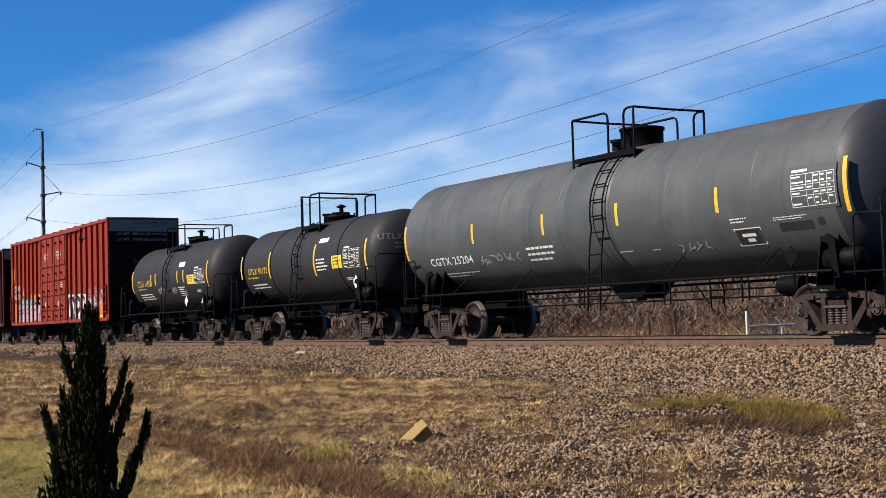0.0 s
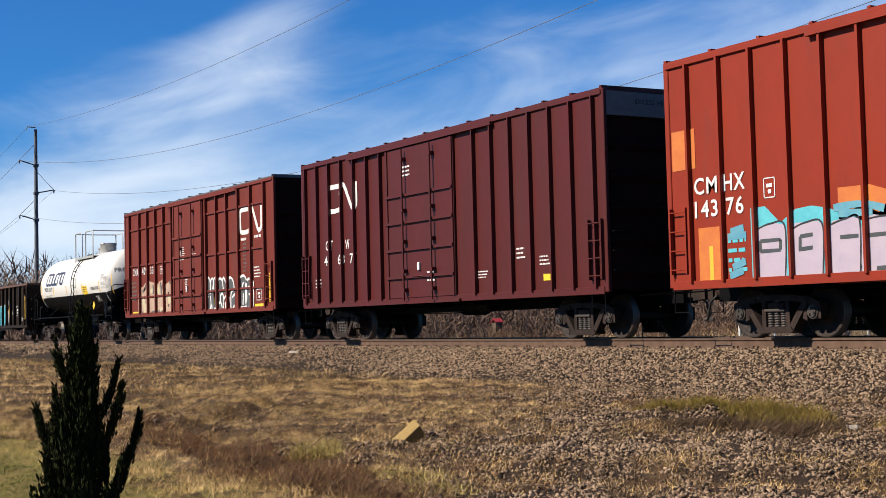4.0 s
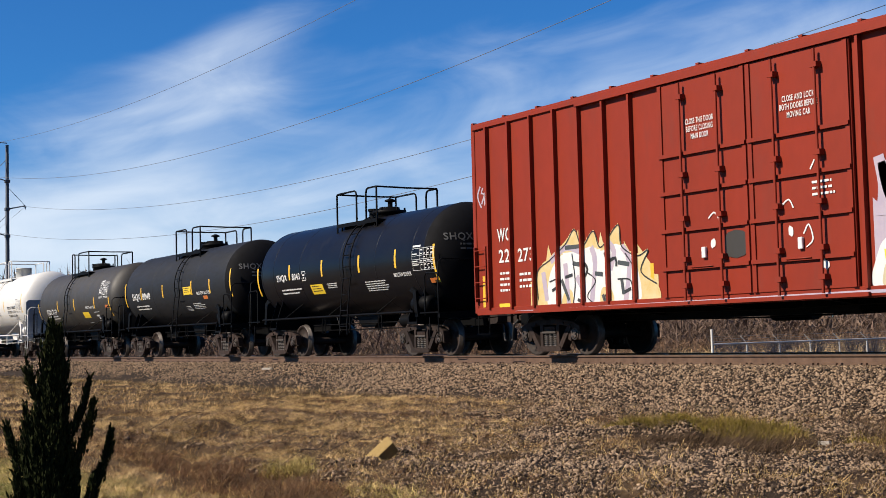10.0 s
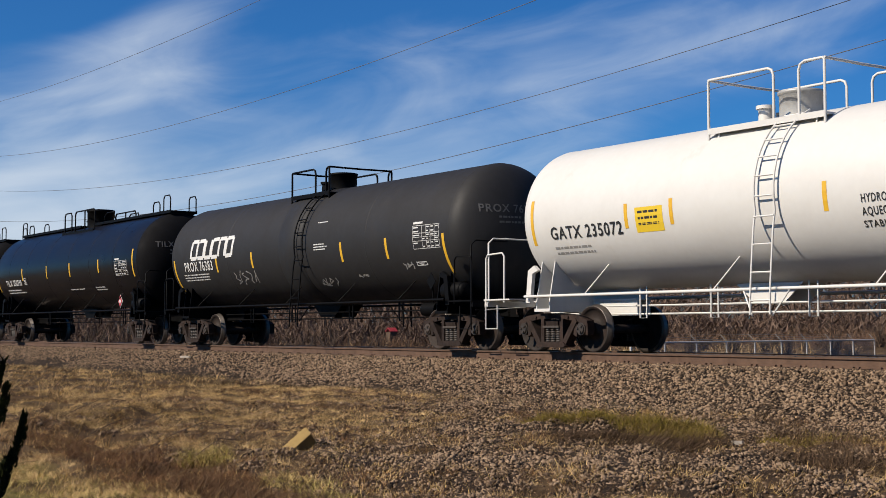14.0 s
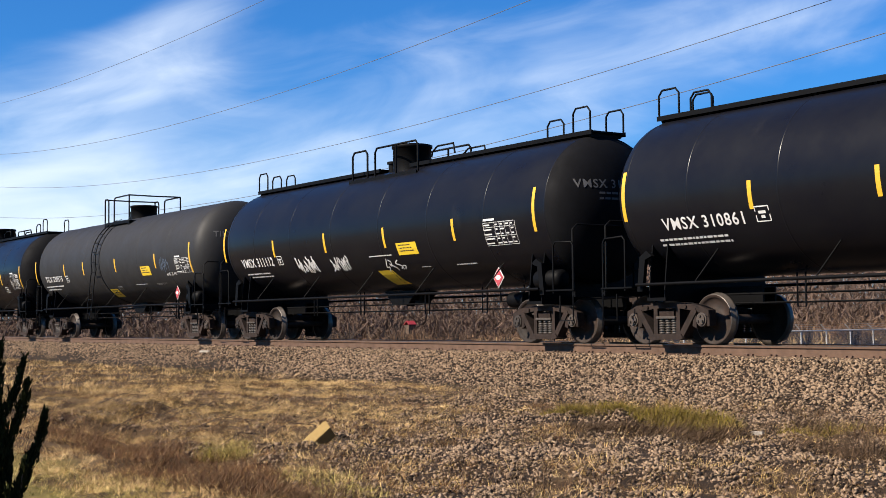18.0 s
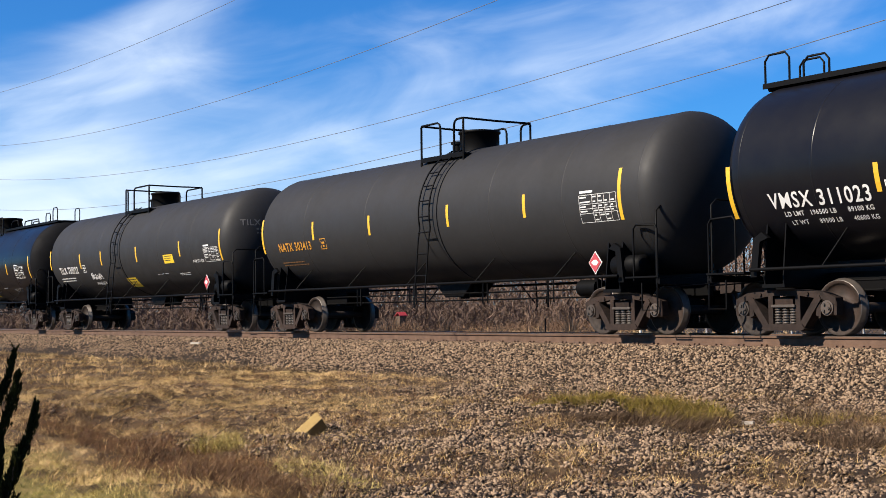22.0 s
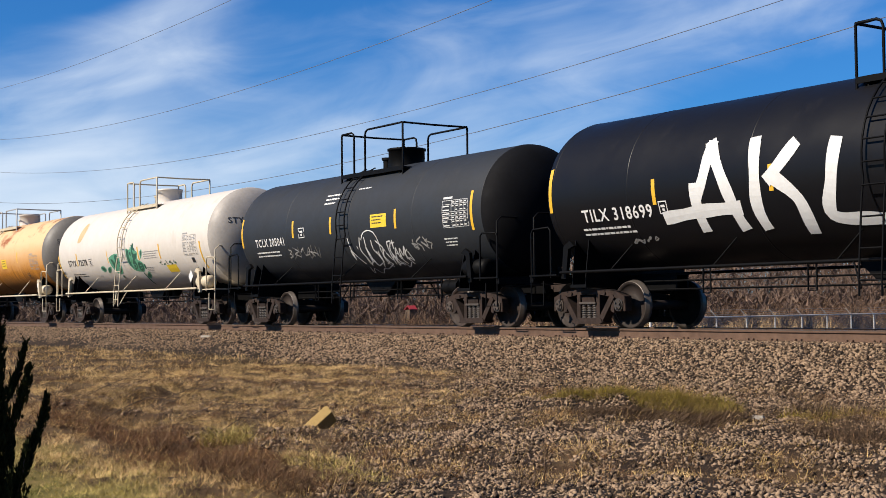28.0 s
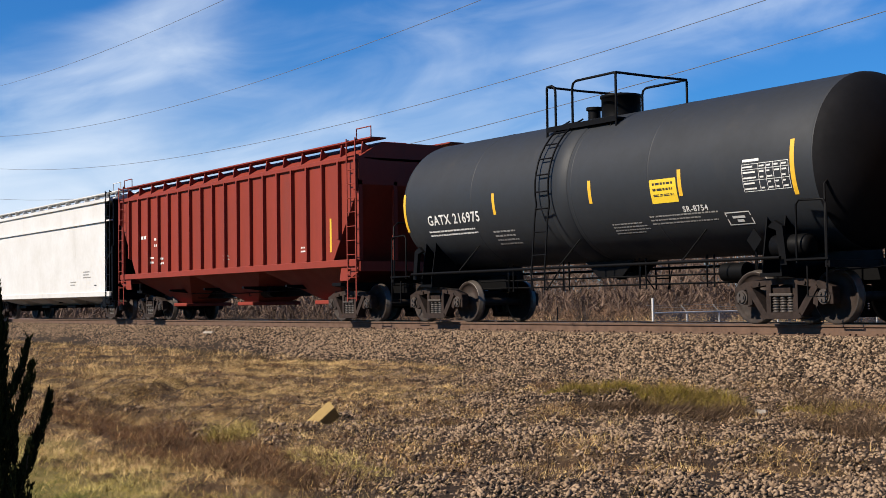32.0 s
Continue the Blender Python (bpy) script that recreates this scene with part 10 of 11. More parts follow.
def blades(name, x, y, length, width, mats, label, lean=0.5, bend=0.35, toward=None, z=None, category="grass", spread=0.5, fine=False):
    """Grass: narrow bent blades of two pieces each, or fine straight ones of one."""
    n = len(x)
    z = ground_z(x, y) - 0.01 if z is None else z
    L = length * nrng.uniform(0.5, 1.25, n)
    w = width * nrng.uniform(0.6, 1.3, n)
    a = nrng.uniform(0, 6.283, n) if toward is None else toward + nrng.normal(0, spread, n)
    tilt = np.abs(nrng.normal(lean, 0.35, n))
    dx, dy = np.cos(a), np.sin(a)
    face = nrng.uniform(0, 6.283, n)
    wx, wy = np.cos(face) * w / 2, np.sin(face) * w / 2
    h1, o1 = L * 0.55 * np.cos(tilt), L * 0.55 * np.sin(tilt)
    t2 = tilt + bend * nrng.uniform(0.4, 1.6, n)
    h2, o2 = h1 + L * 0.45 * np.cos(t2), o1 + L * 0.45 * np.sin(t2)
    if fine:
        o, h = L * np.sin(tilt), L * np.cos(tilt)
        v = np.stack([np.stack([x - wx, y - wy, z], 1), np.stack([x + wx, y + wy, z], 1), np.stack([x + dx * o, y + dy * o, z + h], 1)], 1)
        tagged(put(name, raw_mesh(name, v.reshape(-1, 3), np.arange(n * 3).reshape(-1, 3), mats)), label, category, kind="stuff")
        return
    v = np.empty((n, 5, 3))
    v[:, 0] = np.stack([x - wx, y - wy, z], 1)
    v[:, 1] = np.stack([x + wx, y + wy, z], 1)
    v[:, 2] = np.stack([x + dx * o1 + wx * 0.8, y + dy * o1 + wy * 0.8, z + h1], 1)
    v[:, 3] = np.stack([x + dx * o1 - wx * 0.8, y + dy * o1 - wy * 0.8, z + h1], 1)
    v[:, 4] = np.stack([x + dx * o2, y + dy * o2, z + h2], 1)
    k = (np.arange(n) * 5)[:, None]
    f = np.concatenate([k + np.array([[0, 1, 2]]), k + np.array([[0, 2, 3]]), k + np.array([[3, 2, 4]])])
    tagged(put(name, raw_mesh(name, v.reshape(-1, 3), f, mats)), label, category, kind="stuff")


STRAW = islands("dry_straw", [(0.4622, 0.3121, 0.1081), (0.6242, 0.4378, 0.1727), (0.1865, 0.1126, 0.0397), (0.7, 0.541, 0.2447), (0.5334, 0.3545, 0.1295), (0.1135, 0.0687, 0.0271)], 0.9)
WEED = islands("brown_stalks", [(0.1402, 0.0618, 0.0264), (0.2143, 0.1043, 0.0403), (0.0604, 0.0302, 0.0156), (0.2815, 0.1546, 0.0632), (0.1596, 0.0806, 0.0344)], 0.9)
TOEWEED = islands("grey_weeds", [(0.0566, 0.0411, 0.0244), (0.037, 0.0274, 0.0174), (0.0783, 0.0588, 0.0296), (0.0522, 0.045, 0.0191)], 0.9)
GRASS = islands("lawn_blades", [(0.105, 0.112, 0.020), (0.140, 0.142, 0.030), (0.185, 0.172, 0.050), (0.070, 0.078, 0.015), (0.160, 0.150, 0.036)], 0.85)
LAWN_EDGE = islands("lawn_edge_blades", [(0.4502, 0.3494, 0.1118), (0.5589, 0.427, 0.1552), (0.3105, 0.2562, 0.0621), (0.4036, 0.2872, 0.0963), (0.1708, 0.132, 0.0373)], 0.88)
MOSS = islands("green_tufts", [(0.1648, 0.1256, 0.0096), (0.1922, 0.1376, 0.0152), (0.0914, 0.0728, 0.0087), (0.1648, 0.1014, 0.0305), (0.1092, 0.0607, 0.0239), (0.1922, 0.1218, 0.0435)], 0.85)
BRIGHT = islands("bright_straw", [(0.5741, 0.3841, 0.1656), (0.6989, 0.4889, 0.2318), (0.4742, 0.3026, 0.1159), (0.624, 0.4074, 0.1711)], 0.9)
MURK = islands("murky_grass", [(0.042, 0.0238, 0.0126), (0.063, 0.038, 0.0198), (0.0273, 0.0152, 0.0081), (0.084, 0.0513, 0.027)], 0.9)
OLIVE = islands("olive_grass_blades", [(0.135, 0.105, 0.034), (0.175, 0.135, 0.052), (0.085, 0.066, 0.024), (0.210, 0.155, 0.070), (0.060, 0.045, 0.018)], 0.9)
HAY = islands("matted_hay", [(0.06, 0.0326, 0.0156), (0.1, 0.0566, 0.0277), (0.0325, 0.0183, 0.0096), (0.151, 0.0914, 0.0481)], 0.9)


def near_spot(cx, cy, rx, ry, n):
    a, r = nrng.uniform(0, 6.283, n), np.sqrt(nrng.random(n))
    return cx + rx * r * np.cos(a), cy + ry * r * np.sin(a)


def swathe(x, y):
    """The way in which the dead grass lies, in radians; it turns slowly from place to place."""
    return 0.5 + 1.3 * wave(x * 0.45, y * 0.55, 3.0) + 0.5 * wave(x * 1.7, y * 1.9, 0.6)


def tufts(name, field, n, share, per, wide, length, width, mats, label, lean):
    """Many small tufts, each combed its own way."""
    cx, cy = scatter(*field, n, share)
    k = np.repeat(np.arange(len(cx)), per)
    way = nrng.uniform(0, 6.283, len(cx))[k]
    r = nrng.uniform(0.6, 1.5, len(cx))[k] * wide
    blades(name, cx[k] + nrng.normal(0, 1, len(k)) * r, cy[k] + nrng.normal(0, 1, len(k)) * r, length, width, mats, label, lean, 0.2, way, spread=0.6, fine=True)


def grasses():
    dry = lambda x, y: np.clip(1 - gravel_share(x, y) * 0.93, 0, 1) * np.clip(1 - lawn_share(x, y) * 0.8, 0, 1) * np.clip((TRACK - 3.3 - y) / 0.8, 0, 1)
    clump = lambda x, y: dry(x, y) * np.clip(0.45 + 2.2 * wave(x * 1.1, y * 2.3, 6.0) + 1.2 * wave(x * 3.1, y * 5.0, 2.0), 0.05, 1)
    dark = lambda x, y: dry(x, y) * np.clip(0.30 - 2.2 * wave(x * 1.1, y * 2.3, 6.0), 0.03, 1)
    thatch = lambda x, y: np.clip(1.3 * mound(x, y, -16.6, 6.2, 2.3, 0.55, 0.1) + 1.3 * mound(x, y, -13.5, 6.0, 2.0, 0.5, 0.1) + 1.2 * mound(x, y, -11.3, 5.5, 1.3, 0.4, 0.0), 0, 0.92)
    pale = lambda x, y: fleck(x, y) * (1 - thatch(x, y)) * np.clip(1.1 - 1.6 * gravel_share(x, y), 0.04, 1)
    locks = lambda x, y: clump(x, y) * (1 - thatch(x, y)) * np.clip(1.1 - 1.6 * gravel_share(x, y), 0.04, 1)
    rusty = lambda x, y: np.maximum(patch(x, y) * 0.7, thatch(x, y))
    thin_dry = lambda x, y: np.clip(3 * gravel_share(x, y) * (1 - gravel_share(x, y)), 0, 1) * (y < 13.5)
    fleck = lambda x, y: dry(x, y) * np.clip(0.38 + 2.0 * wave(x * 2.2, y * 4.3, 1.0) + 1.5 * wave(x * 6.3, y * 9.0, 5.0), 0.03, 1)
    shade = lambda x, y: dry(x, y) * np.clip(0.22 - 2.0 * wave(x * 2.2, y * 4.3, 1.0) - 1.5 * wave(x * 6.3, y * 9.0, 5.0), 0.02, 1)
    olive = lambda x, y: dry(x, y) * np.clip(1.5 * wave(x * 0.55, y * 0.9, 7.0) - 0.15, 0, 1) * np.clip((y - 6.5) / 1.5, 0, 1)
    bank = -30, -7, 4.2, 15.0
    x, y = scatter(*bank, 150000, clump)
    blades("dry_grass", x, y, 0.13, 0.0075, STRAW, "pale dry grass lying on the bank", 1.30, 0.14, swathe(x, y), spread=1.2, fine=True)
    x, y = scatter(*bank, 110000, fleck)
    blades("dry_grass", x, y, 0.10, 0.0075, STRAW, "pale dry grass in small matted flecks on the bank", 1.18, 0.14, fine=True)
    x, y = scatter(*bank, 110000, shade)
    blades("brown_grass", x, y, 0.14, 0.0065, HAY, "dark matted dead grass lying on the bank", 1.28, 0.12, fine=True)
    x, y = scatter(*bank, 70000, dark)
    blades("brown_grass", x, y, 0.20, 0.006, HAY, "dark matted dead grass lying on the bank", 1.36, 0.12, swathe(x, y), spread=0.9, fine=True)
    x, y = scatter(*bank, 60000, olive)
    blades("olive_grass", x, y, 0.12, 0.006, OLIVE, "olive-green grass coming up through the dead straw", 1.15, 0.12, fine=True)
    x, y = scatter(-28, -7, 4.2, 15.0, 5000, clump)
    blades("dry_grass", x, y, 0.17, 0.006, STRAW, "pale dry grass tufts on the bank", 0.9, 0.5)
    x, y = scatter(-75, -30, 3.0, 15.6, 60000, clump)
    blades("dry_grass", x, y, 0.22, 0.016, STRAW, "pale dry grass lying on the bank", 1.30, 0.12, swathe(x, y), spread=1.2, fine=True)
    x, y = scatter(-75, -30, 3.0, 15.6, 26000, dark)
    blades("brown_grass", x, y, 0.22, 0.014, HAY, "dark matted dead grass lying on the bank", 1.30, 0.12, swathe(x, y), spread=1.2, fine=True)
    # the long swell is crowned with pale straw
    for cx, cy, rx, ry, n in ((-20.3, 7.8, 1.0, 0.35, 2600), (-21.5, 8.9, 0.9, 0.35, 2200), (-19.3, 7.1, 0.8, 0.3, 1600)):
        x, y = near_spot(cx, cy, rx, ry, n)
        blades("straw_heap", x, y, 0.14, 0.006, STRAW, "pale yellow straw lying along a low swell", 1.28, 0.2, swathe(x, y), spread=0.9, fine=True)
    patch = lambda x, y: dry(x, y) * np.clip(1.5 * wave(x * 1.1, y * 1.9, 3.3) + 0.15, 0, 1)
    x, y = scatter(-34, -7, 4.2, 14.5, 40000, patch)
    blades("brown_weeds", x, y, 0.14, 0.006, WEED, "dark brown dead weeds on the bank", 1.36, 0.15, fine=True)
    for cx, cy, rx, ry, n in ((-13.2, 5.8, 1.9, 0.55, 9000), (-16.4, 6.1, 2.0, 0.55, 8000), (-18.6, 6.3, 1.6, 0.45, 3600), (-22.0, 9.6, 3.0, 0.7, 2600), (-11.0, 5.45, 1.2, 0.35, 4200), (-12.4, 5.15, 1.2, 0.3, 2600)):
        x, y = near_spot(cx, cy, rx, ry, n)
        blades("brown_weeds", x, y, 0.15, 0.005, WEED, "dark brown dead weeds in a matted heap", 1.25, 0.16, fine=True)
    for cx, cy, rx, ry, n in ((-11.2, 5.35, 1.0, 0.28, 3000), (-10.2, 5.6, 0.7, 0.25, 1800), (-17.2, 6.2, 1.2, 0.3, 1600), (-13.8, 5.7, 0.8, 0.25, 1400)):
        x, y = near_spot(cx, cy, rx, ry, n)
        blades("matted_grass", x, y, 0.26, 0.0045, HAY, "long dark dead stems lying flat in a mat", 1.40, 0.1, 0.6 + 0 * x, spread=1.2)
    toe = lambda x, y: np.clip(1 - np.abs(TRACK - y - 4.15 - 0.4 * wave(x * 0.5, y, 1)) / 0.75, 0, 1) * np.clip(0.4 + wave(x * 0.8, y * 0.6, 5.0), 0, 1)
    x, y = scatter(-70, -8, 12.8, 15.8, 130000, toe)
    blades("toe_weeds", x, y, 0.17, 0.006, TOEWEED, "grey-brown low weeds along the foot of the ballast", 1.1, 0.4)
    thin = lambda x, y: np.clip(gravel_share(x, y), 0, 1) * np.clip(wave(x * 1.3, y * 1.1, 7.5) * 1.3, 0, 1) * (TRACK - y > 3.6)
    x, y = scatter(-26, -5, 5.0, 14.8, 42000, thin)
    blades("thin_grass", x, y, 0.13, 0.004, HAY, "sparse dry grass growing through spilled gravel", 1.15, 0.4)
    green = lambda x, y: np.clip((4.12 + 0.28 * wave(x * 1.3, y * 1.6, 2.2) - y) / 0.35, 0, 1)
    x, y = scatter(-20, -9.5, 2.4, 4.6, 95000, green)
    blades("lawn", x, y, 0.055, 0.0055, GRASS, "short dense green lawn at the foot of the bank", 0.95, 0.5, fine=True)
    edge = lambda x, y: (1 - 0.85 * green(x, y)) * np.clip((5.15 + 0.5 * wave(x * 1.1, y * 1.4, 4.2) - y) / 0.7, 0, 1)
    x, y = scatter(-22, -8.5, 3.2, 6.0, 90000, edge)
    blades("mixed_grass", x, y, 0.085, 0.006, LAWN_EDGE, "yellowing grass where the lawn meets the bank", 1.15, 0.35, fine=True)
    # small matted tufts, each of one tone, that stand a little and throw shadows
    near = -27, -7.5, 4.4, 14.6
    tufts("straw_tuft", near, 11000, pale, 30, 0.05, 0.095, 0.005, BRIGHT, "pale straw in small tufts on the bank", 1.0)
    tufts("straw_tuft", near, 7500, locks, 34, 0.075, 0.12, 0.005, BRIGHT, "pale straw lying in matted locks on the bank", 1.2)
    tufts("brown_tuft", near, 10000, shade, 30, 0.055, 0.10, 0.005, MURK, "dark brown tufts of dead grass on the bank", 1.0)
    tufts("weed_tuft", near, 9000, rusty, 26, 0.05, 0.10, 0.005, WEED, "reddish-brown weed tufts on the bank", 0.95)
    tufts("thin_tuft", near, 6500, thin_dry, 16, 0.05, 0.10, 0.0045, STRAW, "thin tan tufts growing through the stones", 0.9)
    tufts("olive_tuft", near, 3200, olive, 22, 0.05, 0.10, 0.006, OLIVE, "olive-green tufts among dead grass", 0.95)
    tufts("dry_tuft", (-62, -27, 4.0, 15.0), 5200, fleck, 12, 0.10, 0.17, 0.014, BRIGHT, "pale straw in tufts on the bank", 1.0)
    tufts("brown_tuft", (-62, -27, 4.0, 15.0), 5200, shade, 12, 0.10, 0.17, 0.014, MURK, "dark brown tufts of dead grass on the bank", 1.0)
    # standing tufts
    cx, cy = scatter(-27, -8, 5.6, 13.8, 260, dry)
    k = nrng.integers(0, len(cx), len(cx) * 46)
    x, y = cx[k] + nrng.normal(0, 0.07, len(k)), cy[k] + nrng.normal(0, 0.07, len(k))
    half = len(k) // 2
    blades("straw_tuft", x[:half], y[:half], 0.13, 0.005, STRAW, "straw-coloured tufts standing on the bank", 0.9, 0.6)
    blades("weed_tuft", x[half:], y[half:], 0.13, 0.005, WEED, "dark brown weed tufts standing on the bank", 0.9, 0.6)
    for cx, cy, rx, ry, n in ((-13.9, 11.75, 0.75, 0.45, 7000), (-12.4, 12.0, 0.90, 0.40, 7000), (-13.2, 12.2, 1.0, 0.35, 2200), (-11.5, 11.5, 0.5, 0.3, 1600), (-13.6, 6.35, 0.45, 0.25, 700), (-10.3, 12.3, 0.7, 0.5, 1500)):
        x, y = near_spot(cx, cy, rx, ry, n)
        blades("grass_tuft", x, y, 0.19, 0.006, MOSS, "yellow-green grass tuft among the stones", 0.95, 0.5)
    for cx, cy, rx, ry, n in ((-12.6, 10.9, 0.70, 0.38, 7000), (-11.6, 11.2, 1.0, 0.30, 7000), (-11.2, 10.7, 0.8, 0.35, 5200), (-9.2, 10.9, 0.6, 0.22, 1800), (-8.4, 10.5, 0.5, 0.22, 1800), (-10.6, 12.4, 1.0, 0.4, 2600)):
        x, y = near_spot(cx, cy, rx, ry, n)
        blades("matted_grass", x, y, 0.22, 0.006, MURK, "flattened dead grass beside the green tufts", 1.40, 0.12, 0.5 + 0 * x, spread=0.7)
    for cx, cy, rx, ry, n in ((-13.6, 6.45, 0.40, 0.22, 900), (-14.3, 6.7, 0.45, 0.25, 900), (-11.2, 6.2, 0.6, 0.3, 900), (-10.1, 5.95, 0.4, 0.25, 500)):
        x, y = near_spot(cx, cy, rx, ry, n)
        blades("straw_heap", x, y, 0.15, 0.005, LAWN_EDGE, "pale yellow straw lying in a heap on the bank", 1.15, 0.3)
    for cx, cy, n in ((-8.9, 10.95, 170), (-8.4, 10.65, 170), (-9.3, 11.4, 120), (-11.1, 12.8, 120), (-12.3, 13.7, 90), (-9.9, 9.7, 60), (-10.4, 12.2, 110), (-8.7, 6.8, 90), (-12.3, 10.2, 60)):
        x, y = near_spot(cx, cy, 0.22, 0.16, n)
        blades("dead_weeds", x, y, 0.40, 0.005, MURK, "dark dead weeds fanning out among the stones", 0.85, 0.3)
    for cx, cy, n in ((-22.4, 9.2, 26), (-20.6, 8.6, 22), (-9.6, 11.9, 60), (-9.0, 11.0, 50), (-8.2, 10.4, 50), (-10.6, 12.9, 40), (-11.8, 13.3, 30), (-25.5, 8.6, 22), (-30, 9.4, 26), (-18.2, 4.6, 40), (-11.2, 6.0, 26), (-10.1, 7.4, 30)):
        x, y = near_spot(cx, cy, 0.5, 0.35, n)
        blades("dead_stalks", x, y, 0.36, 0.004, HAY, "bare dead stalks standing on the bank", 0.6, 0.3)


grasses()


def dry_branches():
    """Thin fallen branches that arch over the weeds."""
    bark = mat("dead_branch", (0.060, 0.038, 0.024), (0.040, 0.025, 0.017), 0.9, 0.0, 12)
    rr = random.Random(21)
    for x, y, a, size in ((-16.4, 6.9, 0.9, 1.1), (-15.0, 7.3, 1.4, 0.9), (-17.6, 6.4, 0.6, 1.2), (-14.2, 6.5, 1.9, 0.7), (-18.9, 7.6, 1.1, 1.0), (-12.9, 7.0, 0.4, 0.6), (-20.5, 7.2, 1.2, 1.0)):
        z = float(ground_z(np.array(x), np.array(y)))
        dx, dy = math.cos(a), math.sin(a)
        g = Geo().tube([(0, 0, 0.0), (dx * size * 0.3, dy * size * 0.3, 0.16 * size), (dx * size * 0.65, dy * size * 0.65, 0.30 * size), (dx * size, dy * size, 0.26 * size)], 0.0045, 5)
        for k in range(3):
            t, b = rr.uniform(0.35, 0.8), a + rr.choice((-0.7, 0.7))
            p = Vector((dx * size * t, dy * size * t, 0.27 * size * t))
            g.tube([tuple(p), tuple(p + Vector((math.cos(b) * 0.25, math.sin(b) * 0.25, 0.12)))], 0.003, 4)
        tagged(part("dry_branch", g, bark, None, at=(x, y, z)), "thin dead branch arching over brown weeds", "branch")


dry_branches()


def lump(name, sx, sy, sz, m, seed, at, rz, label, category, kind=""):
    """A rough block with worn corners."""
    r = random.Random(seed)
    bm = bmesh.new()
    bmesh.ops.create_cube(bm, size=1.0)
    bmesh.ops.bevel(bm, geom=bm.edges[:], offset=0.08, segments=2, affect="EDGES", profile=0.6)
    bmesh.ops.subdivide_edges(bm, edges=bm.edges[:], cuts=1, use_grid_fill=True)
    for v in bm.verts:
        v.co = Vector((v.co.x * sx, v.co.y * sy, v.co.z * sz)) * (1 + r.uniform(-0.03, 0.03))
        v.co.x += v.co.z * 0.12
    me = bpy.data.meshes.new(name)
    bm.to_mesh(me)
    bm.free()
    me.materials.append(m)
    ob = put(name, me, None, at, rz)
    ob.rotation_euler = (r.uniform(-0.08, 0.08), r.uniform(-0.10, 0.10), rz)
    return tagged(ob, label, category, kind=kind)


def bank_things():
    ochre = mat("ochre_stone", (0.25, 0.163, 0.0462), (0.196, 0.125, 0.0381), 0.85, 0.0, 7, bump=0.6, bscale=35, dirt=(0.0762, 0.0544, 0.0272), dirt_amt=0.25, dirt_stretch=(1, 1, 1))
    pale = mat("pale_stone", (0.337, 0.305, 0.256), (0.261, 0.228, 0.19), 0.9, 0.0, 9, bump=0.5)
    block = lump("stone_block", 0.42, 0.15, 0.17, ochre, 3, (0, 0, 0), 0.0, "ochre-yellow oblong stone block lying on the bank", "stone block")
    along = Vector((0.365, 0.655, 0.66)).normalized()       # it leans on the stones with one end raised
    face = Vector((0.32, -0.75, 0.57))
    face = (face - along * face.dot(along)).normalized()
    side = face.cross(along)
    block.matrix_world = Matrix.Translation((-13.80, 7.63, -0.90)) @ Matrix((along, side, face)).transposed().to_4x4()
    lump("pale_stone", 0.34, 0.10, 0.055, pale, 5, (-35.8, 16.2, -0.31), 0.4, "flat whitish stone on the ballast shoulder", "stone")
    lump("pale_stone", 0.13, 0.07, 0.06, pale, 6, (-10.70, 11.52, -0.84), 0.4, "small whitish stone beside grass tufts", "stone")


bank_things()


# ---------------------------------------------------------------- juniper
def sprays(origin, way, length, leaves, thick):
    """Scale-leaved twigs: from each origin a tapering tuft of small upright leaflets along its way."""
    n = len(origin) * leaves
    k = np.repeat(np.arange(len(origin)), leaves)
    t = nrng.random(n) ** 0.8
    bend = np.array((0, 0, 1.0)) * (0.35 * t ** 2 * length[k])[:, None]
    c = origin[k] + way[k] * (length[k] * t)[:, None] + bend
    c = c + nrng.normal(0, 1, (n, 3)) * (thick * (1.05 - t))[:, None]
    up = way[k] + np.array((0, 0, 0.5)) + nrng.normal(0, 0.28, (n, 3))
    up /= np.linalg.norm(up, axis=1)[:, None]
    L = nrng.uniform(0.018, 0.042, n)[:, None]
    b = nrng.uniform(0, 6.283, n)
    w = np.stack([np.cos(b), np.sin(b), np.zeros(n)], 1) * nrng.uniform(0.003, 0.0065, n)[:, None]
    v = np.stack([c - w * 0.5, c + up * L * 0.5 - w, c + up * L, c + up * L * 0.5 + w], 1)
    return v.reshape(-1, 3), (np.arange(n) * 4)[:, None] + np.array([[0, 1, 2, 3]])


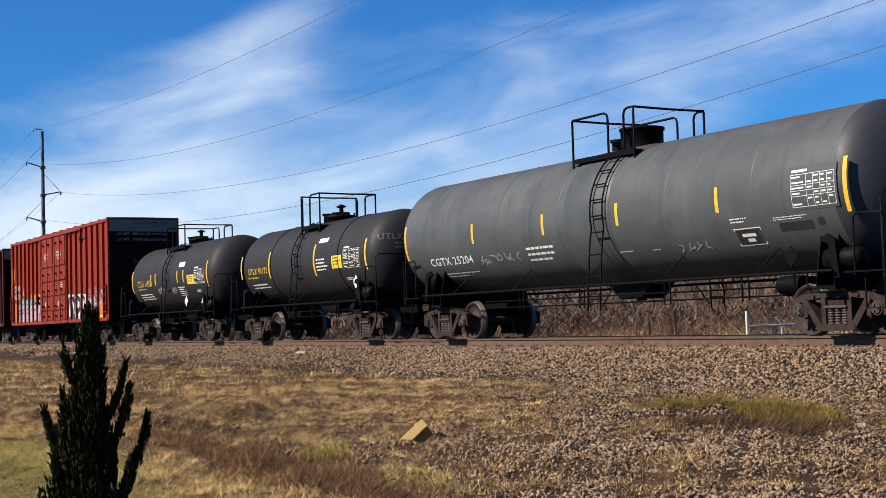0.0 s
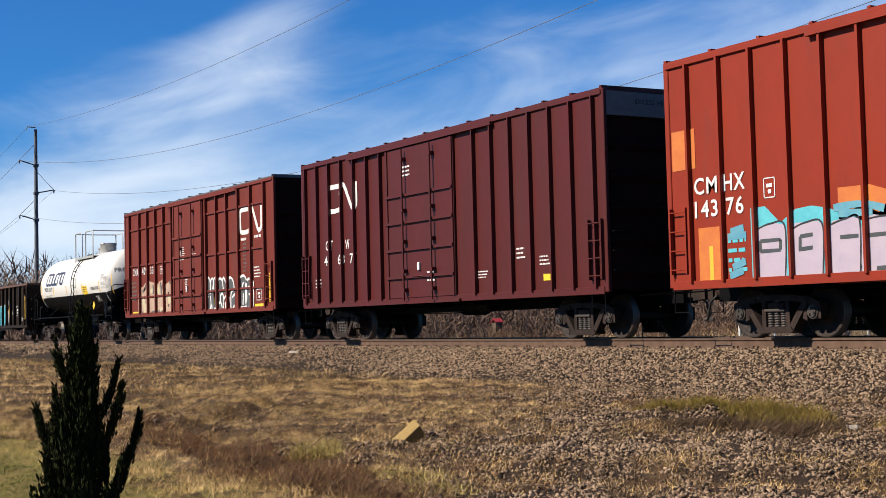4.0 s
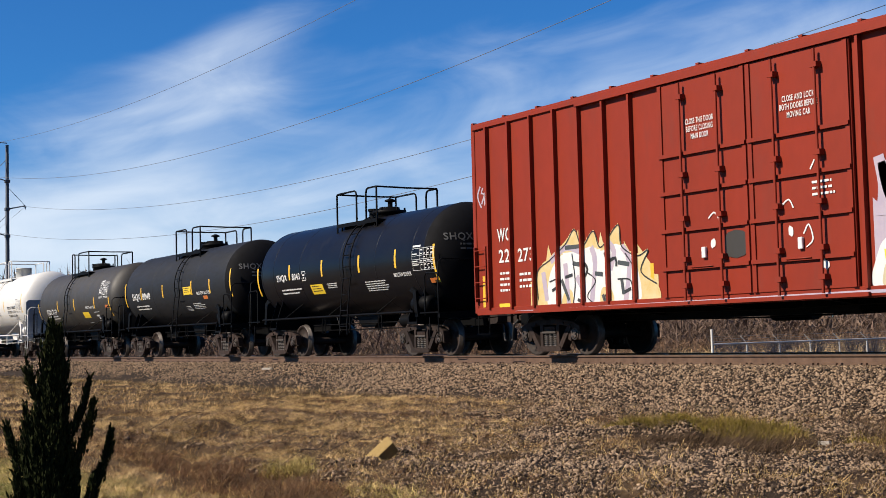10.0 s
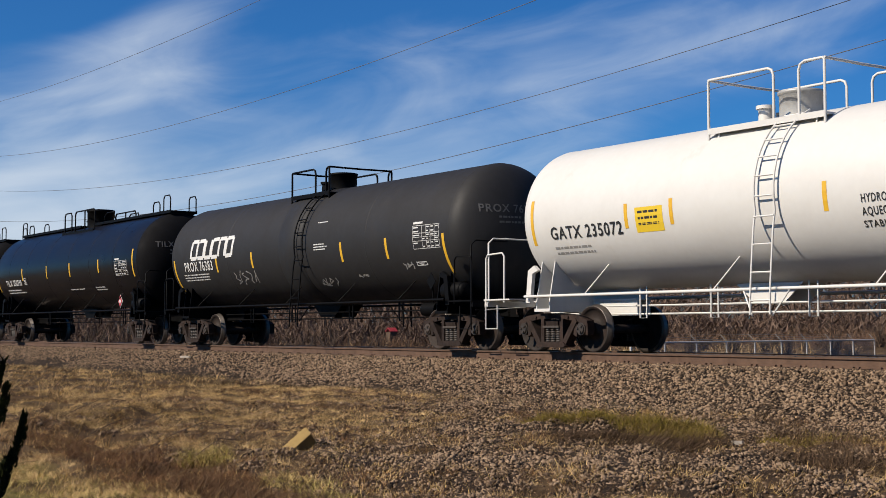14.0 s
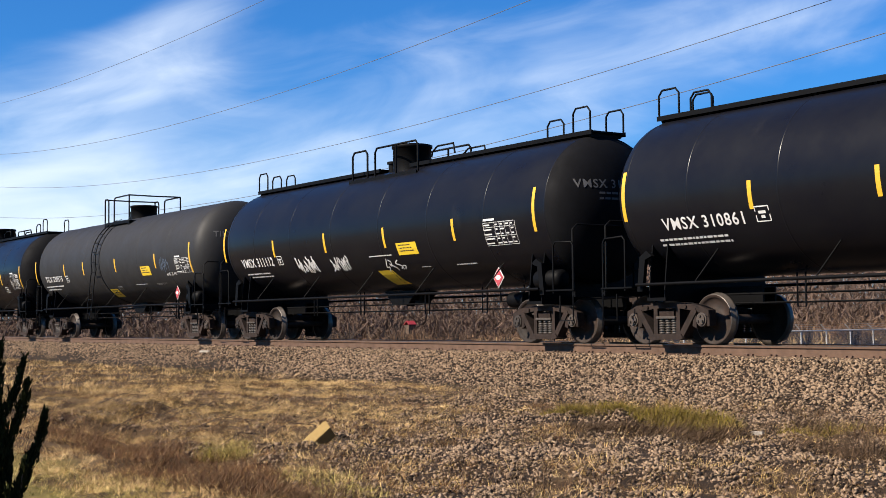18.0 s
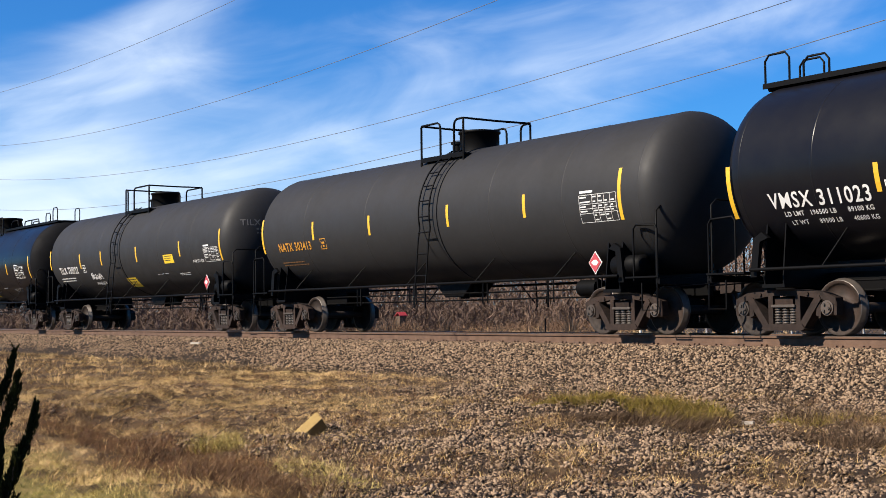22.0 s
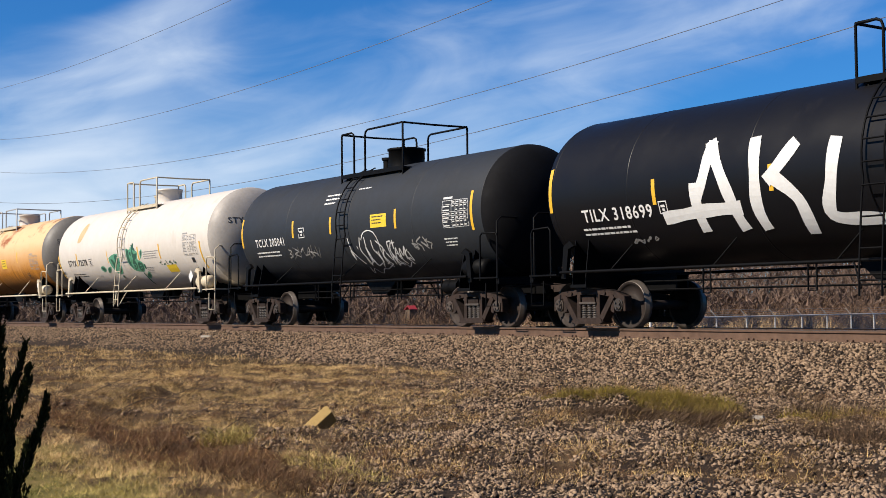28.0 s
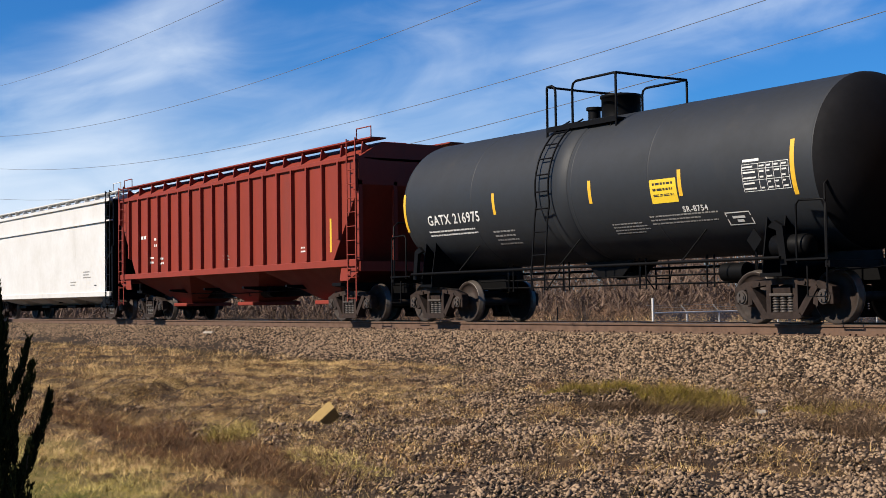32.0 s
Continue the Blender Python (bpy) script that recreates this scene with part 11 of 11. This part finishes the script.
def juniper():
    bark = mat("juniper_bark", (0.05, 0.034, 0.022), (0.034, 0.022, 0.016), 0.95, 0.0, 20, bump=0.5)
    leaf = islands("juniper_leaf", [(0.0075, 0.0095, 0.0035), (0.013, 0.016, 0.0055), (0.005, 0.0065, 0.003), (0.022, 0.025, 0.008)], 0.95, 0.05)
    bx, by = -5.965, 1.69
    bz = float(ground_z(np.array(bx), np.array(by)))
    tree = tagged(new("juniper"), "dark green upright juniper with ragged flame-like sprays", "juniper")
    tree.location = (bx, by, bz)
    side = Vector((0.276, 0.961, 0))        # across the line of sight
    deep = Vector((-0.961, 0.276, 0))
    trunk = part("trunk", Geo().tube([(0, 0, -0.05), (0.01, 0, 0.4), (-0.01, 0.01, 0.9), (0, 0, 1.55)], 0.026, 7), bark, tree)
    # the dense spire
    n = 1900
    h = 0.05 + 1.51 * nrng.random(n) ** 1.15
    a = nrng.uniform(0, 6.283, n)
    reach = np.interp(h, (0.1, 0.5, 0.8, 1.05, 1.25, 1.42, 1.56), (0.20, 0.205, 0.165, 0.100, 0.055, 0.030, 0.006))
    rad = reach * nrng.random(n) ** 0.45 * (0.78 + 0.32 * np.sin(3 * a + h * 17))
    out = np.stack([np.cos(a), np.sin(a), 0 * a], 1)
    way = out * nrng.uniform(0.06, 0.30, n)[:, None] + np.array((0, 0, 1.0))
    way /= np.linalg.norm(way, axis=1)[:, None]
    lean = -0.035 * np.sin(np.clip(h / 1.5, 0, 1) * 3.14)       # the spire bows a little to one side
    v, f = sprays(out * rad[:, None] + np.stack([0.276 * lean, 0.961 * lean, h], 1), way, nrng.uniform(0.06, 0.14, n), 34, 0.011)
    put("foliage", raw_mesh("foliage", v, f, leaf, 4), trunk)
    # limbs that stand away from it: sideways reach of foot and tip, their heights, depth, number of tufts
    for r0, h0, r1, h1, dq, k in ((0.03, 1.12, 0.185, 1.40, 0.02, 34), (0.08, 1.02, 0.205, 1.32, -0.05, 48), (0.10, 0.78, 0.305, 1.18, 0.06, 60), (-0.07, 1.00, -0.215, 1.22, 0.04, 34), (-0.03, 1.32, -0.105, 1.48, -0.02, 16),
                                 (-0.05, 1.14, -0.12, 1.29, 0.05, 18), (-0.08, 0.72, -0.165, 1.03, -0.06, 44), (0.02, 1.28, 0.075, 1.50, 0.03, 20), (0.06, 0.62, 0.20, 0.98, -0.10, 46), (-0.06, 0.45, -0.19, 0.82, 0.08, 40), (0.0, 0.6, 0.05, 1.1, 0.16, 40)):
        foot, tip = side * (r0 * 0.8 - 0.02) + Vector((0, 0, h0)), side * (r1 * 0.81 - 0.015) + deep * dq + Vector((0, 0, h1))
        knee = foot.lerp(tip, 0.5) + (side * (r1 - r0)) * 0.22 - Vector((0, 0, 0.03))
        curve = [foot * (1 - q) ** 2 + knee * 2 * q * (1 - q) + tip * q * q for q in (0, 0.25, 0.5, 0.75, 1.0)]
        limb = part("limb", Geo().tube([(0, 0, h0 - 0.10)] + [tuple(p) for p in curve], 0.006, 5), bark, tree)
        q = nrng.random(k) ** 0.8
        pts = np.array([tuple(p) for p in curve])
        o = np.stack([np.interp(q * 4, range(5), pts[:, i]) for i in range(3)], 1)
        way = np.tile(np.array(tuple((tip - foot).normalized())), (k, 1)) + np.array((0, 0, 0.35)) + nrng.normal(0, 0.16, (k, 3))
        way /= np.linalg.norm(way, axis=1)[:, None]
        v, f = sprays(o + nrng.normal(0, 0.010, (k, 3)) * (1.2 - q)[:, None], way, nrng.uniform(0.03, 0.075, k), 28, 0.006)
        put("foliage", raw_mesh("foliage", v, f, leaf, 4), limb)


juniper()


# ---------------------------------------------------------------- behind the track
TWIG = islands("scrub_twigs", [(0.1403, 0.0814, 0.0471), (0.1651, 0.0983, 0.0551), (0.1132, 0.066, 0.0396), (0.1891, 0.1179, 0.0649), (0.1313, 0.0744, 0.0444)], 0.9)
WOODS = islands("bare_wood_twigs", [(0.1243, 0.0833, 0.0599), (0.16, 0.1083, 0.0788), (0.0888, 0.0582, 0.0444), (0.1888, 0.13, 0.0943), (0.1182, 0.075, 0.0543)], 0.9)
GOLD = islands("golden_straw", [(0.286, 0.187, 0.088), (0.374, 0.259, 0.127), (0.198, 0.127, 0.0605), (0.33, 0.22, 0.11)], 0.9)
BUSH = islands("shrub_twigs", [(0.0326, 0.0239, 0.0196), (0.0522, 0.0392, 0.0305), (0.0218, 0.0174, 0.0152)], 0.9)


def backland():
    heading = lambda x, y: np.degrees(np.arctan2(x, y))
    past = lambda x, y: (heading(x, y) < -51) | (x < -57.5 - (y - 46.9) * 0.22) | (y > 84)     # not before the fence
    # bare woods on the rise, brush before them
    n = 190000
    h, d = np.radians(nrng.uniform(-82, -28, n)), nrng.uniform(135, 270, n)
    x, y = d * np.sin(h), d * np.cos(h)
    keep = nrng.random(n) < np.clip(0.75 + 0.8 * wave(x * 0.06, y * 0.08, 2.0), 0.45, 1) * past(x, y) * (y > 30)
    x, y = x[keep], y[keep]
    blades("bare_woods", x, y, 2.2, 0.16, WOODS, "grey-brown leafless woods on a low rise", 0.9, 0.5, z=ground_z(x, y) - 0.2 + 9.5 * nrng.random(len(x)) ** 1.3, category="woods", fine=True)
    n = 150000
    h, d = np.radians(nrng.uniform(-84, -28, n)), 114 + 100 * nrng.random(n) ** 1.2
    x, y = d * np.sin(h), d * np.cos(h)
    keep = nrng.random(n) < np.clip(0.6 + 0.9 * wave(x * 0.12, y * 0.12, 2.0), 0.05, 1) * past(x, y) * (y > 30)
    x, y = x[keep], y[keep]
    blades("scrub", x, y, 0.6, 0.07, TWIG, "brown leafless scrub beyond the railway", 1.1, 0.5, z=ground_z(x, y) - 0.05 + 0.9 * nrng.random(len(x)), category="scrub", fine=True)
    n = 90000
    h, d = np.radians(nrng.uniform(-82, -38, n)), nrng.uniform(72, 118, n)
    x, y = d * np.sin(h), d * np.cos(h)
    keep = nrng.random(n) < np.clip(0.50 + 1.3 * wave(x * 0.16, y * 0.16, 5.0), 0.05, 1) * past(x, y) * (y > 30)
    x, y = x[keep], y[keep]
    blades("tall_dry_grass", x, y, 0.7 + 1.2 * np.clip(0.4 + wave(x * 0.3, y * 0.3, 5.0), 0, 1), 0.06, GOLD, "straw-coloured dry grass in mounds beyond the railway", 0.95, 0.8, z=ground_z(x, y) - 0.03)
    m = 900                                  # brush round the far shed
    x, y = nrng.normal(-109.5, 1.0, m), nrng.normal(70.5, 1.0, m)
    blades("scrub", x, y, 1.5, 0.05, TWIG, "brown leafless brush before a far shed", 0.5, 0.5, z=ground_z(x, y) - 0.05 + 0.7 * nrng.random(m), category="scrub", fine=True)
    # single shrubs with fanned bare twigs
    for k in range(34):
        h, d = -74 + k * 1.12 + nrng.uniform(-0.5, 0.5), nrng.uniform(74, 118)
        cx, cy = d * math.sin(math.radians(h)), d * math.cos(math.radians(h))
        m = 110
        x, y = cx + nrng.normal(0, 0.16, m), cy + nrng.normal(0, 0.16, m)
        blades("shrub", x, y, nrng.uniform(1.7, 3.0), 0.035, BUSH, "bare dark shrub with fanned twigs beyond the railway", 0.42, 0.3, z=np.full(m, float(ground_z(np.array(cx), np.array(cy))) - 0.05), category="shrub")


backland()


def red_shed():
    """A far low shed, of which the red roof shows through the brush."""
    red = mat("red_roof_sheet", (0.30, 0.025, 0.03), (0.24, 0.02, 0.025), 0.6, 0.0, 3)
    wall = mat("shed_wall", (0.075, 0.048, 0.030), (0.058, 0.038, 0.025), 0.9, 0.0, 3)
    h, d = math.radians(-57.15), 134.0
    x, y = d * math.sin(h), d * math.cos(h)
    z = float(ground_z(np.array(x), np.array(y)))
    shed = tagged(new("shed"), "low brown shed with a red roof among the brush", "shed")
    shed.location = (x, y, z)
    part("wall", Geo().box(-0.4, 0.4, -0.4, 0.4, -0.3, 2.0), wall, shed)
    part("roof", Geo().prism([(-0.5, 2.0), (0.0, 2.35), (0.5, 2.0), (0.5, 2.08), (0.0, 2.44), (-0.5, 2.08)], -0.45, 0.45), red, shed)


red_shed()


def chain_fence():
    galv = mat("galvanised_steel", (0.514, 0.49, 0.452), (0.452, 0.428, 0.391), 0.6, 0.0, 9)
    wire = mat("fence_wire", (0.163, 0.163, 0.158), (0.131, 0.131, 0.125), 0.6, 0.2, 9)
    a, b = Vector((-50.6, 46.9, 0)), Vector((-57.0, 76.0, 0))
    d = (b - a).normalized()
    n, step, z0, z1 = 10, 3.05, -2.02, -0.20
    fence = tagged(new("chain_link_fence"), "galvanised chain-link fence with a white top rail", "fence")
    fence.location = (a.x, a.y, 0)
    for i in range(n):
        p = d * step * i
        g = Geo().cyl((p.x, p.y, z0), (p.x, p.y, z1 + (0.75 if i == 0 else 0.0)), 0.045 if i else 0.060, 10)
        part("fence_post", g, galv, fence)
        if i:
            g = Geo().tube([(p.x, p.y, z1), (p.x - 0.35, p.y - 0.10, z1 + 0.38)], 0.025, 6)
            part("barb_arm", g, wire, fence)
    e = d * step * (n - 1)
    part("top_rail", Geo().tube([(0, 0, z1), tuple(e + Vector((0, 0, z1)))], 0.040, 8), galv, fence)
    for k in (0.33, 0.66, 1.0):
        part("barbed_wire", Geo().tube([(-0.35 * k, -0.1 * k, z1 + 0.38 * k), (e.x - 0.35 * k, e.y - 0.1 * k, z1 + 0.38 * k)], 0.008, 4), wire, fence)
    g = Geo()
    L, hgt = e.length, z1 - z0
    s = -hgt
    while s < L:
        for q in (0, 1):
            u0, u1 = max(s, 0), min(s + hgt, L)
            za, zb = (z0 + (u0 - s), z0 + (u1 - s)) if q == 0 else (z1 - (u0 - s), z1 - (u1 - s))
            if u1 > u0:
                p0, p1 = d * u0, d * u1
                g.face([(p0.x, p0.y, za - 0.012), (p1.x, p1.y, zb - 0.012), (p1.x, p1.y, zb + 0.012), (p0.x, p0.y, za + 0.012)])
        s += 0.11
    part("fence_fabric", g, wire, fence, "grey diamond wire mesh")
    # a lone dark stake in the dry grass
    g = Geo().cyl((-62.0, 50.0, -2.0), (-62.0, 50.0, 0.12), 0.045, 8)
    tagged(part("stake", g, BLACKIRON, None), "thin dark steel stake in dry grass", "stake")


chain_fence()


def power_line():
    dull = mat("weathered_pole", (0.0816, 0.0884, 0.0986), (0.0612, 0.0646, 0.0714), 0.7, 0.1, 3)
    insul = mat("insulator_grey", (0.1088, 0.1156, 0.1224), (0.0816, 0.0816, 0.0884), 0.4)
    cable = mat("aluminium_cable", (0.136, 0.136, 0.1428), (0.0952, 0.0952, 0.102), 0.5, 0.3, 3)
    pole = tagged(new("transmission_pole"), "tall slender steel transmission pole with braced arms", "power pole")
    pole.location = (-148, 37, 0)
    g = Geo().cyl((0, 0, -2.1), (0, 0, 22.3), 0.26, 14, 0, 0.165)
    part("shaft", g, dull, pole)
    for tip_y, tip_z, base_z, brace_z in ((-1.75, 18.9, 18.4, 20.8), (1.9, 15.8, 15.4, 17.8), (-1.75, 13.0, 12.5, 14.8)):
        part("cross_arm", Geo().tube([(0, 0, base_z), (0, tip_y, tip_z)], 0.065, 8, 0), dull, pole)
        part("arm_brace", Geo().tube([(0, 0, brace_z), (0, tip_y, tip_z)], 0.028, 6), dull, pole)
        part("insulator", Geo().lathe([(0, 0.05), (-0.06, 0.11), (-0.14, 0.06), (-0.2, 0.11), (-0.28, 0.06), (-0.4, 0.03)], 10, 0, "z", (0, tip_y, tip_z)), insul, pole)
        part("arm_bracket", Geo().box(-0.24, 0.24, -0.26, 0.26, base_z - 0.18, base_z + 0.15, 0, 0.04), dull, pole)
    part("top_arm", Geo().tube([(0, 0, 22.5), (0, -0.9, 22.55), (0, -0.95, 22.2)], 0.06, 6), dull, pole)
    for y, (a, b, c) in ((36.2, (6.986e-4, 0.114539, 24.2119)), (35.25, (9.4142e-4, 0.134929, 18.2210)), (38.9, (8.1709e-4, 0.114196, 14.7411)), (35.25, (8.2358e-4, 0.114206, 11.8609))):
        f = lambda x: a * x * x + b * x + c
        path = [(x, y, f(x)) for x in np.linspace(-148, 10, 60)]
        path = [(x, y, f(-148) - 0.14 * (-148 - x) + 9e-4 * (x + 148) ** 2) for x in np.linspace(-300, -150, 20)] + path
        tagged(part("power_cable", Geo().tube(path, 0.015, 5), cable, None), "thin sagging overhead power cable", "power cable")


power_line()


motions()
